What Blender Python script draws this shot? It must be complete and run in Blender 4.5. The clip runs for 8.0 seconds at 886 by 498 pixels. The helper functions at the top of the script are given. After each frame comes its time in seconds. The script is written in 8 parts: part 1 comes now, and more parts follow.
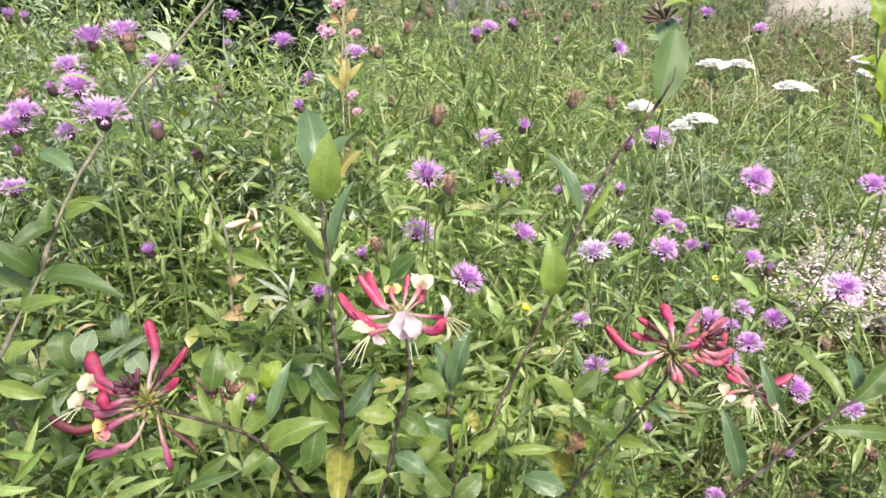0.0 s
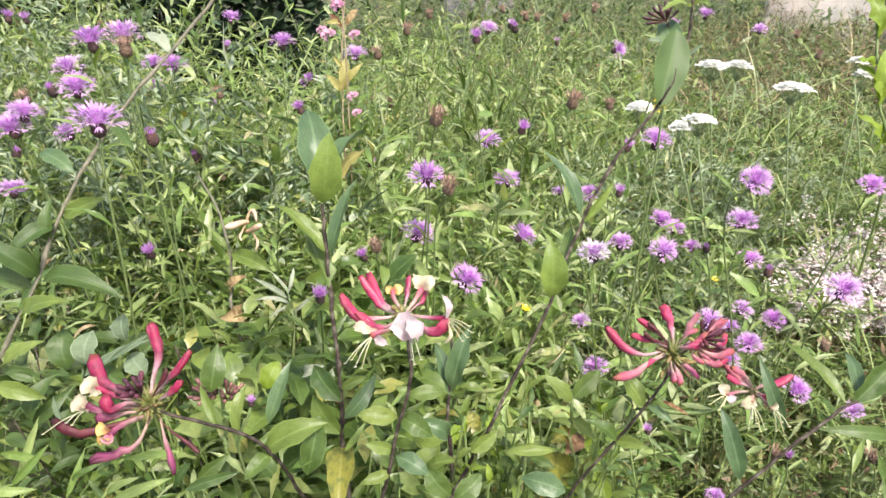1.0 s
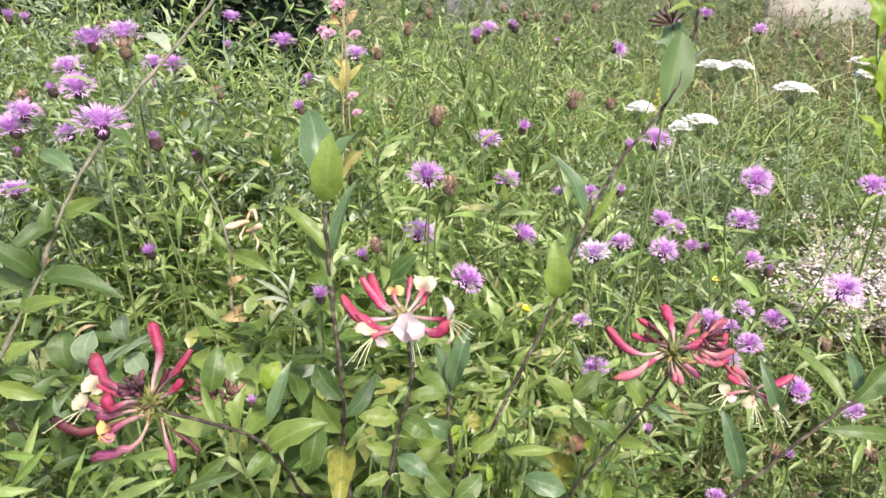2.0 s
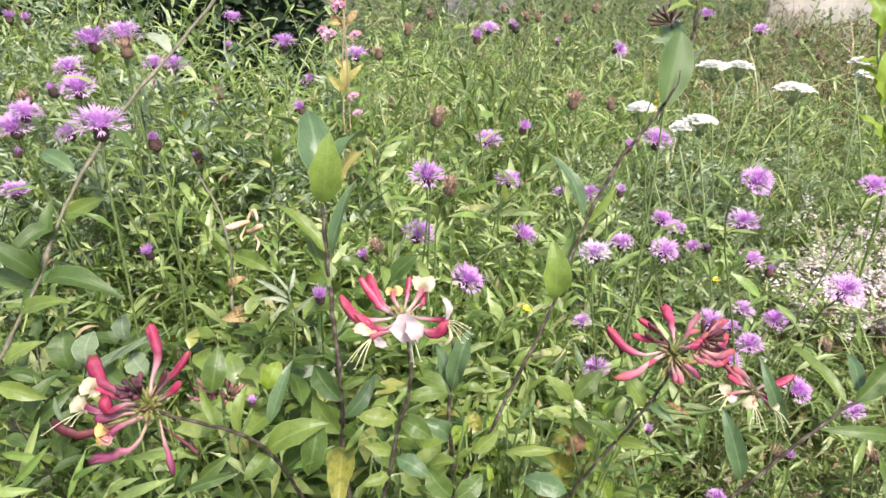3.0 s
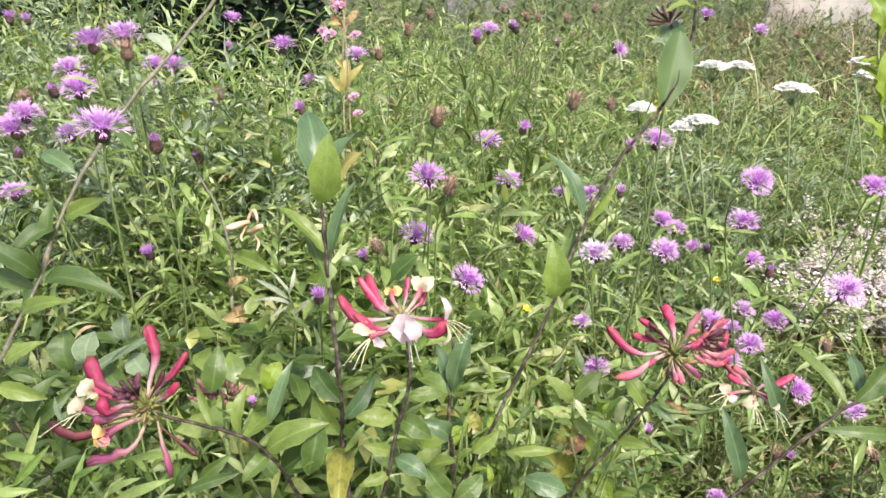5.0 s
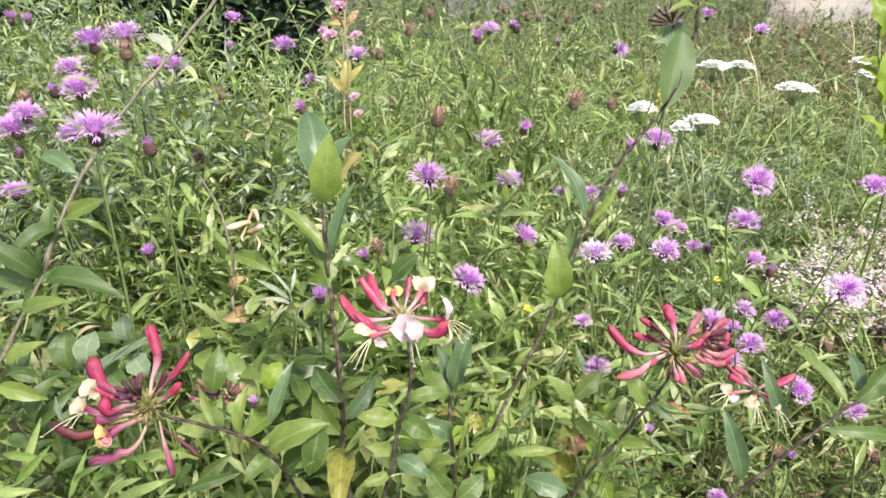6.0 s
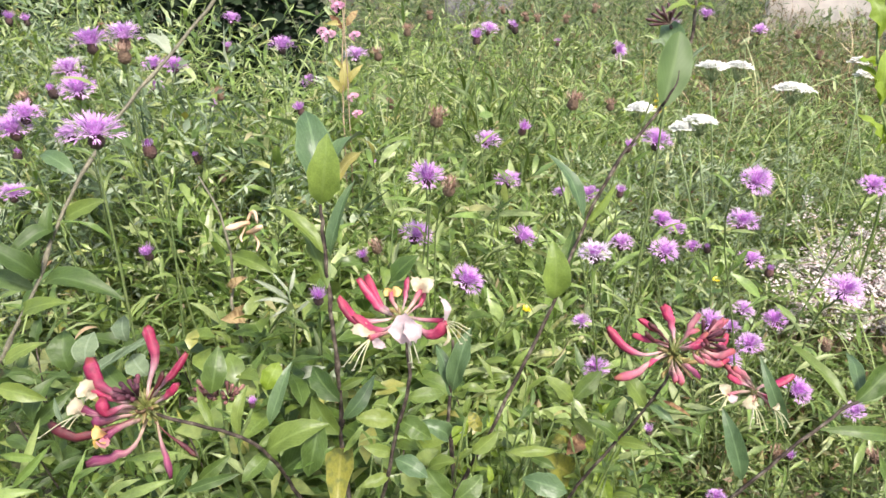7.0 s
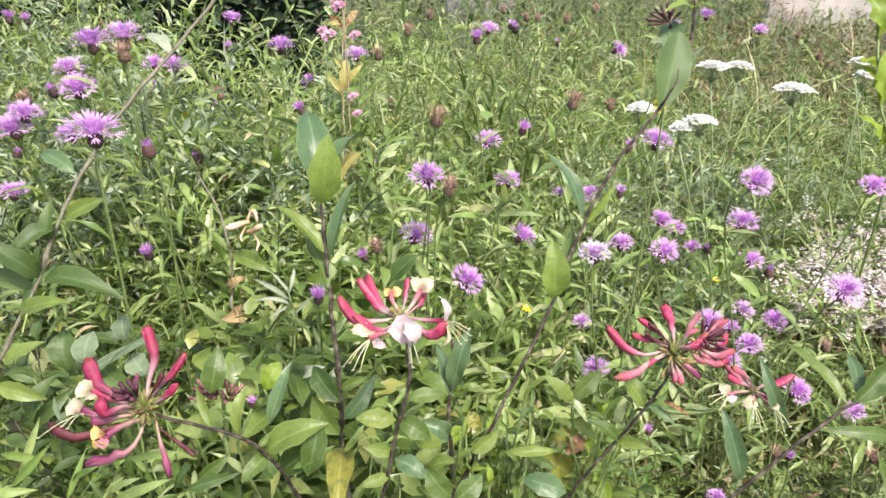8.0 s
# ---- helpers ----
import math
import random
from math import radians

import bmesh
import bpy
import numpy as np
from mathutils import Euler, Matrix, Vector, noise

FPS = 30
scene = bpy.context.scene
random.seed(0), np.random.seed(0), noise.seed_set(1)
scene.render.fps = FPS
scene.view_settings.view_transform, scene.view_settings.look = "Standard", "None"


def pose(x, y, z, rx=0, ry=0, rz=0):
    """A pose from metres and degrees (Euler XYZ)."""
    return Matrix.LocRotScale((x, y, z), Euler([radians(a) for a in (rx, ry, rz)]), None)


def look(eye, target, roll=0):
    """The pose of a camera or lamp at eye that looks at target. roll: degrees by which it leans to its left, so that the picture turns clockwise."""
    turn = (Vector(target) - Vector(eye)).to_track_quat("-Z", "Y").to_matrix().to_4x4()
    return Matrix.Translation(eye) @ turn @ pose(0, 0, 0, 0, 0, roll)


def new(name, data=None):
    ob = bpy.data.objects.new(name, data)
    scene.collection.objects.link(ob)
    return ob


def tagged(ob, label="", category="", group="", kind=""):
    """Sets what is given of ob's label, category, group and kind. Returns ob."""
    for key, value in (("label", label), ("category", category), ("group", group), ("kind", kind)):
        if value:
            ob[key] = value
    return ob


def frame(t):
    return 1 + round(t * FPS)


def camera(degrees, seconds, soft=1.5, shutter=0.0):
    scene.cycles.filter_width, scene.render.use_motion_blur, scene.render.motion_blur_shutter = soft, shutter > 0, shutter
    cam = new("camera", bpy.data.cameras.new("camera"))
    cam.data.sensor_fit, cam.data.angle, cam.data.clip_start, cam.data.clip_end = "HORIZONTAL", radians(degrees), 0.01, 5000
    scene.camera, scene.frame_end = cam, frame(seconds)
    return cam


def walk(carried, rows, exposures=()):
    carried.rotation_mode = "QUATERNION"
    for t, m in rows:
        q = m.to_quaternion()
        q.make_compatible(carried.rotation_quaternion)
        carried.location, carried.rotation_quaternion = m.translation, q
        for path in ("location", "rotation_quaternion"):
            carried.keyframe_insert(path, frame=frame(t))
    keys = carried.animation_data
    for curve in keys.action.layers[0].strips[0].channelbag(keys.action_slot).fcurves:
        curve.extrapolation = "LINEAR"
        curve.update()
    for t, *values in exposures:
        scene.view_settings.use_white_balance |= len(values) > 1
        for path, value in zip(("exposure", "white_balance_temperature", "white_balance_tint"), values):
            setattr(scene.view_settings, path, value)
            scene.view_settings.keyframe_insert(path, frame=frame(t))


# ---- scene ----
# camera: stands still at chest height over the flower bed, with a slight tremor
cam = camera(65.0, 8.0, soft=1.55)
walk(cam, [
    (0.0, pose(0.0, 0.0, 1.05, 61.930, 0.000, 0.025) @ pose(0, 0, 0, 0, 0, -0.003)),
    (0.5, pose(0.0, 0.0, 1.05, 61.957, 0.000, 0.004) @ pose(0, 0, 0, 0, 0, -0.040)),
    (1.0, pose(0.0, 0.0, 1.05, 62.000, 0.000, 0.000) @ pose(0, 0, 0, 0, 0, 0.000)),
    (1.5, pose(0.0, 0.0, 1.05, 62.000, 0.000, 0.021) @ pose(0, 0, 0, 0, 0, -0.002)),
    (3.0, pose(0.0, 0.0, 1.05, 62.033, 0.000, 0.082) @ pose(0, 0, 0, 0, 0, -0.049)),
    (3.5, pose(0.0, 0.0, 1.05, 62.051, 0.000, 0.119) @ pose(0, 0, 0, 0, 0, -0.092)),
    (4.0, pose(0.0, 0.0, 1.05, 62.067, 0.000, 0.024) @ pose(0, 0, 0, 0, 0, -0.124)),
    (4.5, pose(0.0, 0.0, 1.05, 62.055, 0.000, 0.065) @ pose(0, 0, 0, 0, 0, -0.052)),
    (6.0, pose(0.0, 0.0, 1.05, 62.045, 0.000, 0.159) @ pose(0, 0, 0, 0, 0, -0.118)),
    (6.5, pose(0.0, 0.0, 1.05, 62.078, 0.000, 0.121) @ pose(0, 0, 0, 0, 0, -0.151)),
    (7.0, pose(0.0, 0.0, 1.05, 62.078, 0.000, 0.067) @ pose(0, 0, 0, 0, 0, -0.129)),
    (7.5, pose(0.0, 0.0, 1.05, 62.067, 0.000, 0.027) @ pose(0, 0, 0, 0, 0, -0.081)),
    (8.0, pose(0.0, 0.0, 1.05, 62.054, 0.000, 0.061) @ pose(0, 0, 0, 0, 0, -0.043)),
], exposures=[(0.0, 0.97, 6550, 13), (8.0, 0.97, 6550, 13)])

# ---- light: bright thin cloud, a soft sun high on the right ----
SUN_EL, SUN_AZ = radians(60), radians(148)
world = bpy.data.worlds.new("sky")
scene.world = world
world.use_nodes = True
sky_tree = world.node_tree
sky = sky_tree.nodes.new("ShaderNodeTexSky")
sky.sky_type, sky.sun_disc = "NISHITA", False
sky.sun_elevation, sky.sun_rotation = SUN_EL, SUN_AZ
sky.dust_density, sky.air_density = 4.0, 1.0
sky_tree.links.new(sky.outputs[0], sky_tree.nodes["Background"].inputs[0])
sky_tree.nodes["Background"].inputs[1].default_value = 0.155
sun = new("sun", bpy.data.lights.new("sun", "SUN"))
sun.data.energy, sun.data.angle, sun.data.color = 3.4, radians(10), (1.0, 0.96, 0.88)
toward_sun = Vector((math.sin(SUN_AZ) * math.cos(SUN_EL), math.cos(SUN_AZ) * math.cos(SUN_EL), math.sin(SUN_EL)))
sun.matrix_world = look(toward_sun * 20, (0, 0, 0))


# ---- materials ----
def nodes_of(name):
    m = bpy.data.materials.new(name)
    m.use_nodes = True
    return m, m.node_tree.nodes, m.node_tree.links


def ramp(nodes, stops):
    r = nodes.new("ShaderNodeValToRGB")
    while len(r.color_ramp.elements) < len(stops):
        r.color_ramp.elements.new(0.5)
    for e, (at, c) in zip(r.color_ramp.elements, stops):
        e.position, e.color = at, (*c, 1)
    return r


def mixed(nodes, links, fac, a, b, kind="MIX"):
    n = nodes.new("ShaderNodeMix")
    n.data_type, n.blend_type = "RGBA", kind
    for socket, value in ((n.inputs[0], fac), (n.inputs[6], a), (n.inputs[7], b)):
        if isinstance(value, bpy.types.NodeSocket):
            links.new(value, socket)
        elif isinstance(value, (int, float)):
            socket.default_value = value
        else:
            socket.default_value = (*value, 1)
    return n.outputs[2]


def maths(nodes, links, op, a, b=0.0, c=0.0):
    n = nodes.new("ShaderNodeMath")
    n.operation = op
    for socket, value in zip(n.inputs, (a, b, c)):
        if isinstance(value, bpy.types.NodeSocket):
            links.new(value, socket)
        else:
            socket.default_value = value
    return n.outputs[0]


def thin(name, stops, by="object", vein=None, vein_at=0.5, rough=0.45, through_light=0.35, spots=None, along=None, veins=9.0, scale=60.0, streak=None):
    """A leaf or petal: its colour varies from piece to piece, with a midrib, side veins and blemishes."""
    m, nodes, links = nodes_of(name)
    bsdf = nodes["Principled BSDF"]
    if by == "object":
        rnd = nodes.new("ShaderNodeObjectInfo").outputs["Random"]
    else:
        rnd = nodes.new("ShaderNodeNewGeometry").outputs["Random Per Island"]
    if by == "object" and vein:
        scale = 6.0
    co = nodes.new("ShaderNodeTexCoord")
    uv = nodes.new("ShaderNodeSeparateXYZ")
    links.new(co.outputs["UV"], uv.inputs[0])
    u, v = uv.outputs[0], uv.outputs[1]
    r = ramp(nodes, stops)
    links.new(rnd, r.inputs[0])
    colour = r.outputs[0]
    fine = nodes.new("ShaderNodeTexNoise")
    links.new(co.outputs["Object"], fine.inputs[0])
    fine.inputs["Scale"].default_value, fine.inputs["Detail"].default_value = scale, 4
    if along:
        ra = ramp(nodes, along)
        links.new(maths(nodes, links, "MULTIPLY_ADD", fine.outputs[0], 0.25, maths(nodes, links, "ADD", v, -0.125)), ra.inputs[0])
        colour = mixed(nodes, links, 1.0, ra.outputs[0], colour, "MULTIPLY")
    if streak:
        line = nodes.new("ShaderNodeCombineXYZ")
        for socket, value in zip(line.inputs, (maths(nodes, links, "MULTIPLY", u, 5.0), maths(nodes, links, "MULTIPLY", v, 1.1), maths(nodes, links, "MULTIPLY", rnd, 40.0))):
            links.new(value, socket)
        stripes = nodes.new("ShaderNodeTexNoise")
        links.new(line.outputs[0], stripes.inputs[0])
        stripes.inputs["Scale"].default_value, stripes.inputs["Detail"].default_value = 1.3, 3
        where = ramp(nodes, [(0.5, (0, 0, 0)), (0.68, (0.8, 0.8, 0.8))])
        links.new(maths(nodes, links, "MULTIPLY_ADD", v, -0.16, maths(nodes, links, "ADD", stripes.outputs[0], 0.08)), where.inputs[0])
        colour = mixed(nodes, links, where.outputs[0], colour, streak)
    shade = ramp(nodes, [(0.28, (0.84, 0.86, 0.84)), (0.72, (1.14, 1.12, 1.1))] if by == "object" and vein else [(0.28, (0.6, 0.64, 0.6)), (0.72, (1.3, 1.26, 1.25))])
    links.new(fine.outputs[0], shade.inputs[0])
    colour = mixed(nodes, links, 1.0, colour, shade.outputs[0], "MULTIPLY")
    bump_h = fine.outputs[0]
    if vein:
        small = nodes.new("ShaderNodeTexNoise")
        links.new(co.outputs["Object"], small.inputs[0])
        small.inputs["Scale"].default_value, small.inputs["Detail"].default_value = scale * 6, 3
        speck = ramp(nodes, [(0.3, (0.86, 0.87, 0.86)), (0.7, (1.13, 1.12, 1.1))])
        links.new(small.outputs[0], speck.inputs[0])
        colour = mixed(nodes, links, 1.0, colour, speck.outputs[0], "MULTIPLY")
        rim = maths(nodes, links, "GREATER_THAN", maths(nodes, links, "ABSOLUTE", maths(nodes, links, "ADD", u, -0.5)), 0.455)
        colour = mixed(nodes, links, maths(nodes, links, "MULTIPLY", rim, 0.3), colour, vein)
        off = maths(nodes, links, "ABSOLUTE", maths(nodes, links, "ADD", u, -0.5))
        rib = maths(nodes, links, "LESS_THAN", off, 0.045)
        slant = maths(nodes, links, "MULTIPLY_ADD", off, -0.9, v)
        side = maths(nodes, links, "PINGPONG", maths(nodes, links, "MULTIPLY", slant, veins), 0.5)
        side = maths(nodes, links, "LESS_THAN", side, 0.06)
        both = maths(nodes, links, "MAXIMUM", rib, maths(nodes, links, "MULTIPLY", side, 0.45))
        colour = mixed(nodes, links, maths(nodes, links, "MULTIPLY", both, vein_at), colour, vein)
        bump_h = maths(nodes, links, "MULTIPLY_ADD", both, -0.6, fine.outputs[0])
    if spots:
        patch = nodes.new("ShaderNodeTexNoise")
        links.new(co.outputs["Object"], patch.inputs[0])
        patch.inputs["Scale"].default_value, patch.inputs["Detail"].default_value = (7 if by == "object" else 35), 9
        sp = ramp(nodes, [(0.47, (0, 0, 0)), (0.62, (1, 1, 1))])
        links.new(patch.outputs[0], sp.inputs[0])
        colour = mixed(nodes, links, sp.outputs[0], colour, spots)
    bump = nodes.new("ShaderNodeBump")
    bump.inputs["Strength"].default_value, bump.inputs["Distance"].default_value = 0.4, 0.003
    links.new(bump_h, bump.inputs["Height"])
    links.new(colour, bsdf.inputs["Base Color"])
    links.new(bump.outputs[0], bsdf.inputs["Normal"])
    bsdf.inputs["Roughness"].default_value = rough
    glow = nodes.new("ShaderNodeBsdfTranslucent")
    lit = mixed(nodes, links, 1.0, colour, (1.15, 1.1, 0.6) if vein else (1.0, 1.0, 1.0), "MULTIPLY")
    links.new(lit, glow.inputs[0])
    mix = nodes.new("ShaderNodeMixShader")
    mix.inputs[0].default_value = through_light
    links.new(bsdf.outputs[0], mix.inputs[1])
    links.new(glow.outputs[0], mix.inputs[2])
    links.new(mix.outputs[0], nodes["Material Output"].inputs[0])
    return m


def solid(name, stops, rough=0.8, scale=40.0, bump_by=0.4, deep=0.004, grain=0.35):
    """A rough, opaque surface with grain at two scales."""
    m, nodes, links = nodes_of(name)
    bsdf = nodes["Principled BSDF"]
    co = nodes.new("ShaderNodeTexCoord")
    n1, n2 = nodes.new("ShaderNodeTexNoise"), nodes.new("ShaderNodeTexNoise")
    for n, s in ((n1, scale), (n2, scale * 7)):
        links.new(co.outputs["Object"], n.inputs[0])
        n.inputs["Scale"].default_value, n.inputs["Detail"].default_value = s, 6
    r = ramp(nodes, stops)
    links.new(n1.outputs[0], r.inputs[0])
    shade = ramp(nodes, [(0.3, (1 - grain,) * 3), (0.7, (1 + grain,) * 3)])
    links.new(n2.outputs[0], shade.inputs[0])
    links.new(mixed(nodes, links, 1.0, r.outputs[0], shade.outputs[0], "MULTIPLY"), bsdf.inputs["Base Color"])
    bump = nodes.new("ShaderNodeBump")
    bump.inputs["Strength"].default_value, bump.inputs["Distance"].default_value = bump_by, deep
    links.new(maths(nodes, links, "MULTIPLY_ADD", n2.outputs[0], 0.4, n1.outputs[0]), bump.inputs["Height"])
    links.new(bump.outputs[0], bsdf.inputs["Normal"])
    bsdf.inputs["Roughness"].default_value = rough
    return m


PALE = (0.26, 0.34, 0.14)
MAT_LANCE = thin("knapweed_leaf_green", [(0.0, (0.096, 0.171, 0.048)), (0.35, (0.203, 0.310, 0.080)), (0.65, (0.332, 0.428, 0.161)), (0.88, (0.439, 0.514, 0.278)), (0.97, (0.428, 0.449, 0.193)), (1.0, (0.385, 0.321, 0.139))], "island", PALE, 0.35, 0.32, 0.4)
MAT_WEED = thin("weed_leaf_green", [(0.0, (0.075, 0.135, 0.035)), (0.4, (0.14, 0.225, 0.055)), (0.7, (0.215, 0.295, 0.105)), (0.92, (0.3, 0.355, 0.185)), (1.0, (0.3, 0.26, 0.12))], "island", PALE, 0.3, 0.4, 0.38)
MAT_LANCE_OB = thin("knapweed_leaf_green_single", [(0.0, (0.099, 0.178, 0.035)), (0.4, (0.198, 0.297, 0.069)), (0.75, (0.297, 0.386, 0.129)), (1.0, (0.396, 0.455, 0.238))], "object", PALE, 0.35, 0.36, 0.4)
MAT_WOODBINE = thin("honeysuckle_leaf_green", [(0.0, (0.047, 0.090, 0.019)), (0.45, (0.078, 0.129, 0.027)), (0.85, (0.113, 0.168, 0.033)), (1.0, (0.172, 0.218, 0.039))], "object", (0.2, 0.29, 0.1), 0.35, 0.44, 0.3)
MAT_UNDER = thin("honeysuckle_leaf_green_mass", [(0.0, (0.052, 0.099, 0.019)), (0.4, (0.099, 0.159, 0.029)), (0.7, (0.163, 0.228, 0.047)), (0.9, (0.232, 0.292, 0.095)), (1.0, (0.275, 0.258, 0.060))], "island", (0.2, 0.3, 0.1), 0.3, 0.36, 0.32)
MAT_BLUELEAF = thin("young_leaf_bluish_green", [(0.0, (0.072, 0.128, 0.056)), (1.0, (0.102, 0.166, 0.068))], "object", (0.2, 0.3, 0.15), 0.4, 0.4, 0.28)
MAT_YOUNG = thin("young_leaf_light_green", [(0.0, (0.137, 0.202, 0.040)), (1.0, (0.194, 0.259, 0.061))], "object", (0.3, 0.4, 0.12), 0.35, 0.4, 0.4)
# brighter copy of the young green, with light from behind put into the colour
MAT_BACKLITLEAF = thin("shoot_tip_leaf_backlit_green", [(0.0, (0.18, 0.265, 0.052)), (1.0, (0.23, 0.32, 0.07))], "object", (0.28, 0.37, 0.11), 0.35, 0.4, 0.42)
MAT_CLASP = thin("clasping_leaf_green", [(0.0, (0.076, 0.133, 0.040)), (1.0, (0.090, 0.147, 0.043))], "object", (0.14, 0.22, 0.07), 0.3, 0.55, 0.3)
MAT_LIME = thin("broad_leaf_yellow_green", [(0.0, (0.17, 0.26, 0.02)), (1.0, (0.23, 0.32, 0.035))], "object", (0.3, 0.4, 0.1), 0.3, 0.5, 0.4)
MAT_YELLOW = thin("ageing_leaf_yellow", [(0.0, (0.19, 0.20, 0.03)), (1.0, (0.25, 0.23, 0.04))], "object", (0.36, 0.34, 0.1), 0.4, 0.5, 0.3, spots=(0.11, 0.13, 0.03))
MAT_RUST = thin("withered_leaf_brown", [(0.0, (0.16, 0.075, 0.035)), (1.0, (0.34, 0.21, 0.1))], "object", (0.45, 0.3, 0.15), 0.4, 0.7, 0.25, spots=(0.12, 0.05, 0.02))
# leaf green taken darker: the shade at the bed's left is put into it
MAT_SHADEGREEN = thin("dark_leaf_green_with_shade", [(0.0, (0.045, 0.082, 0.018)), (1.0, (0.074, 0.123, 0.028))], "object", (0.13, 0.2, 0.07), 0.35, 0.5, 0.22)
MAT_TANLEAF = thin("withered_leaf_tan", [(0.0, (0.36, 0.27, 0.13)), (1.0, (0.46, 0.34, 0.18))], "object", (0.4, 0.28, 0.14), 0.4, 0.7, 0.3, spots=(0.24, 0.15, 0.07))
MAT_LITTER = thin("litter_brown", [(0.0, (0.12, 0.06, 0.03)), (0.5, (0.24, 0.15, 0.08)), (1.0, (0.38, 0.28, 0.17))], "island", None, 0.4, 0.8, 0.15)
MAT_WOOLLY = thin("woolly_leaf_grey_green", [(0.0, (0.090, 0.135, 0.075)), (1.0, (0.143, 0.195, 0.112))], "object", (0.3, 0.36, 0.26), 0.3, 0.8, 0.2)
MAT_GRASS = thin("grass_blade_green", [(0.0, (0.07, 0.14, 0.025)), (0.45, (0.12, 0.2, 0.035)), (0.8, (0.2, 0.26, 0.06)), (1.0, (0.4, 0.36, 0.16))], "island", None, 0.4, 0.45, 0.35)
MAT_PALEGRASS = thin("grass_blade_pale_green", [(0.0, (0.2, 0.28, 0.08)), (0.6, (0.32, 0.4, 0.15)), (1.0, (0.45, 0.46, 0.25))], "island", None, 0.4, 0.4, 0.3)
MAT_STRAW = thin("dry_straw", [(0.0, (0.32, 0.26, 0.13)), (1.0, (0.5, 0.43, 0.25))], "island", None, 0.4, 0.6, 0.2)
MAT_HERB = thin("herb_leaf_dull_green", [(0.0, (0.045, 0.07, 0.022)), (0.45, (0.09, 0.13, 0.04)), (0.8, (0.15, 0.19, 0.07)), (0.92, (0.22, 0.22, 0.1)), (1.0, (0.24, 0.16, 0.09))], "island", (0.2, 0.24, 0.11), 0.3, 0.5, 0.25)
MAT_FINE = thin("fine_leaf_light_green", [(0.0, (0.084, 0.147, 0.032)), (0.3, (0.179, 0.273, 0.053)), (0.6, (0.304, 0.399, 0.105)), (0.82, (0.420, 0.493, 0.210)), (0.94, (0.483, 0.525, 0.326)), (1.0, (0.420, 0.347, 0.179))], "island", None, 0.3, 0.36, 0.38)
MAT_GREYLEAF = thin("narrow_leaf_grey_green", [(0.0, (0.072, 0.120, 0.060)), (0.5, (0.180, 0.252, 0.132)), (1.0, (0.408, 0.468, 0.324))], "island", None, 0.3, 0.45, 0.3)
MAT_SPRIG = thin("herb_sprig_dull_green", [(0.0, (0.06, 0.1, 0.025)), (0.35, (0.13, 0.19, 0.045)), (0.65, (0.21, 0.27, 0.08)), (0.82, (0.3, 0.34, 0.16)), (0.93, (0.26, 0.2, 0.1)), (1.0, (0.2, 0.11, 0.07))], "island", None, 0.3, 0.42, 0.32)
MAT_SILVER = thin("silvery_or_glare_leaf", [(0.0, (0.230, 0.272, 0.187)), (1.0, (0.306, 0.340, 0.255))], "object", (0.4, 0.44, 0.34), 0.4, 0.7, 0.2)
MAT_FEATHER = thin("yarrow_leaf_grey_green", [(0.0, (0.17, 0.24, 0.11)), (0.6, (0.26, 0.33, 0.19)), (1.0, (0.36, 0.41, 0.29))], "island", None, 0.4, 0.6, 0.25)
MAT_ROUGH = thin("rough_growth_green", [(0.0, (0.05, 0.085, 0.025)), (0.5, (0.1, 0.15, 0.045)), (0.85, (0.18, 0.22, 0.08)), (1.0, (0.22, 0.16, 0.08))], "island", None, 0.4, 0.45, 0.3)
MAT_STRAWBROWN = thin("dry_growth_brown", [(0.0, (0.1, 0.07, 0.035)), (0.6, (0.2, 0.14, 0.07)), (1.0, (0.3, 0.22, 0.12))], "island", None, 0.4, 0.7, 0.15)
# near-black green holds the deep shade of the gap behind the bed
MAT_HEDGE = thin("hedge_leaf_with_shade", [(0.0, (0.008, 0.016, 0.008)), (0.8, (0.014, 0.03, 0.012)), (1.0, (0.03, 0.05, 0.02))], "island", None, 0.4, 0.8, 0.08)
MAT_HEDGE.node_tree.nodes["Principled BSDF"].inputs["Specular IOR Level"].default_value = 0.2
MAT_STEM = solid("green_stem", [(0.3, (0.1, 0.16, 0.04)), (0.7, (0.17, 0.22, 0.07))], 0.55, 60)
MAT_STALK = solid("flower_stalk_green", [(0.3, (0.11, 0.17, 0.05)), (0.7, (0.17, 0.21, 0.075))], 0.6, 60)
MAT_PALESTALK = solid("pale_grey_green_stalk", [(0.3, (0.2, 0.27, 0.12)), (0.7, (0.3, 0.37, 0.19))], 0.6, 60)
MAT_BARK = solid("purplish_brown_bark", [(0.36, (0.026, 0.020, 0.016)), (0.52, (0.064, 0.048, 0.038)), (0.68, (0.15, 0.13, 0.10))], 0.75, 160, 0.8, 0.001)
MAT_BARK.node_tree.nodes["Principled BSDF"].inputs["Specular IOR Level"].default_value = 0.2
MAT_PALEBARK = solid("grey_brown_bark", [(0.3, (0.1, 0.095, 0.065)), (0.7, (0.2, 0.185, 0.125))], 0.8, 90)
MAT_REDSTALK = solid("reddish_stalk", [(0.3, (0.2, 0.15, 0.09)), (0.7, (0.3, 0.23, 0.14))], 0.6, 60)
MAT_GOLDLEAF = thin("autumn_leaf_gold", [(0.0, (0.36, 0.32, 0.09)), (1.0, (0.44, 0.4, 0.15))], "object", (0.5, 0.45, 0.2), 0.5, 0.5, 0.35)
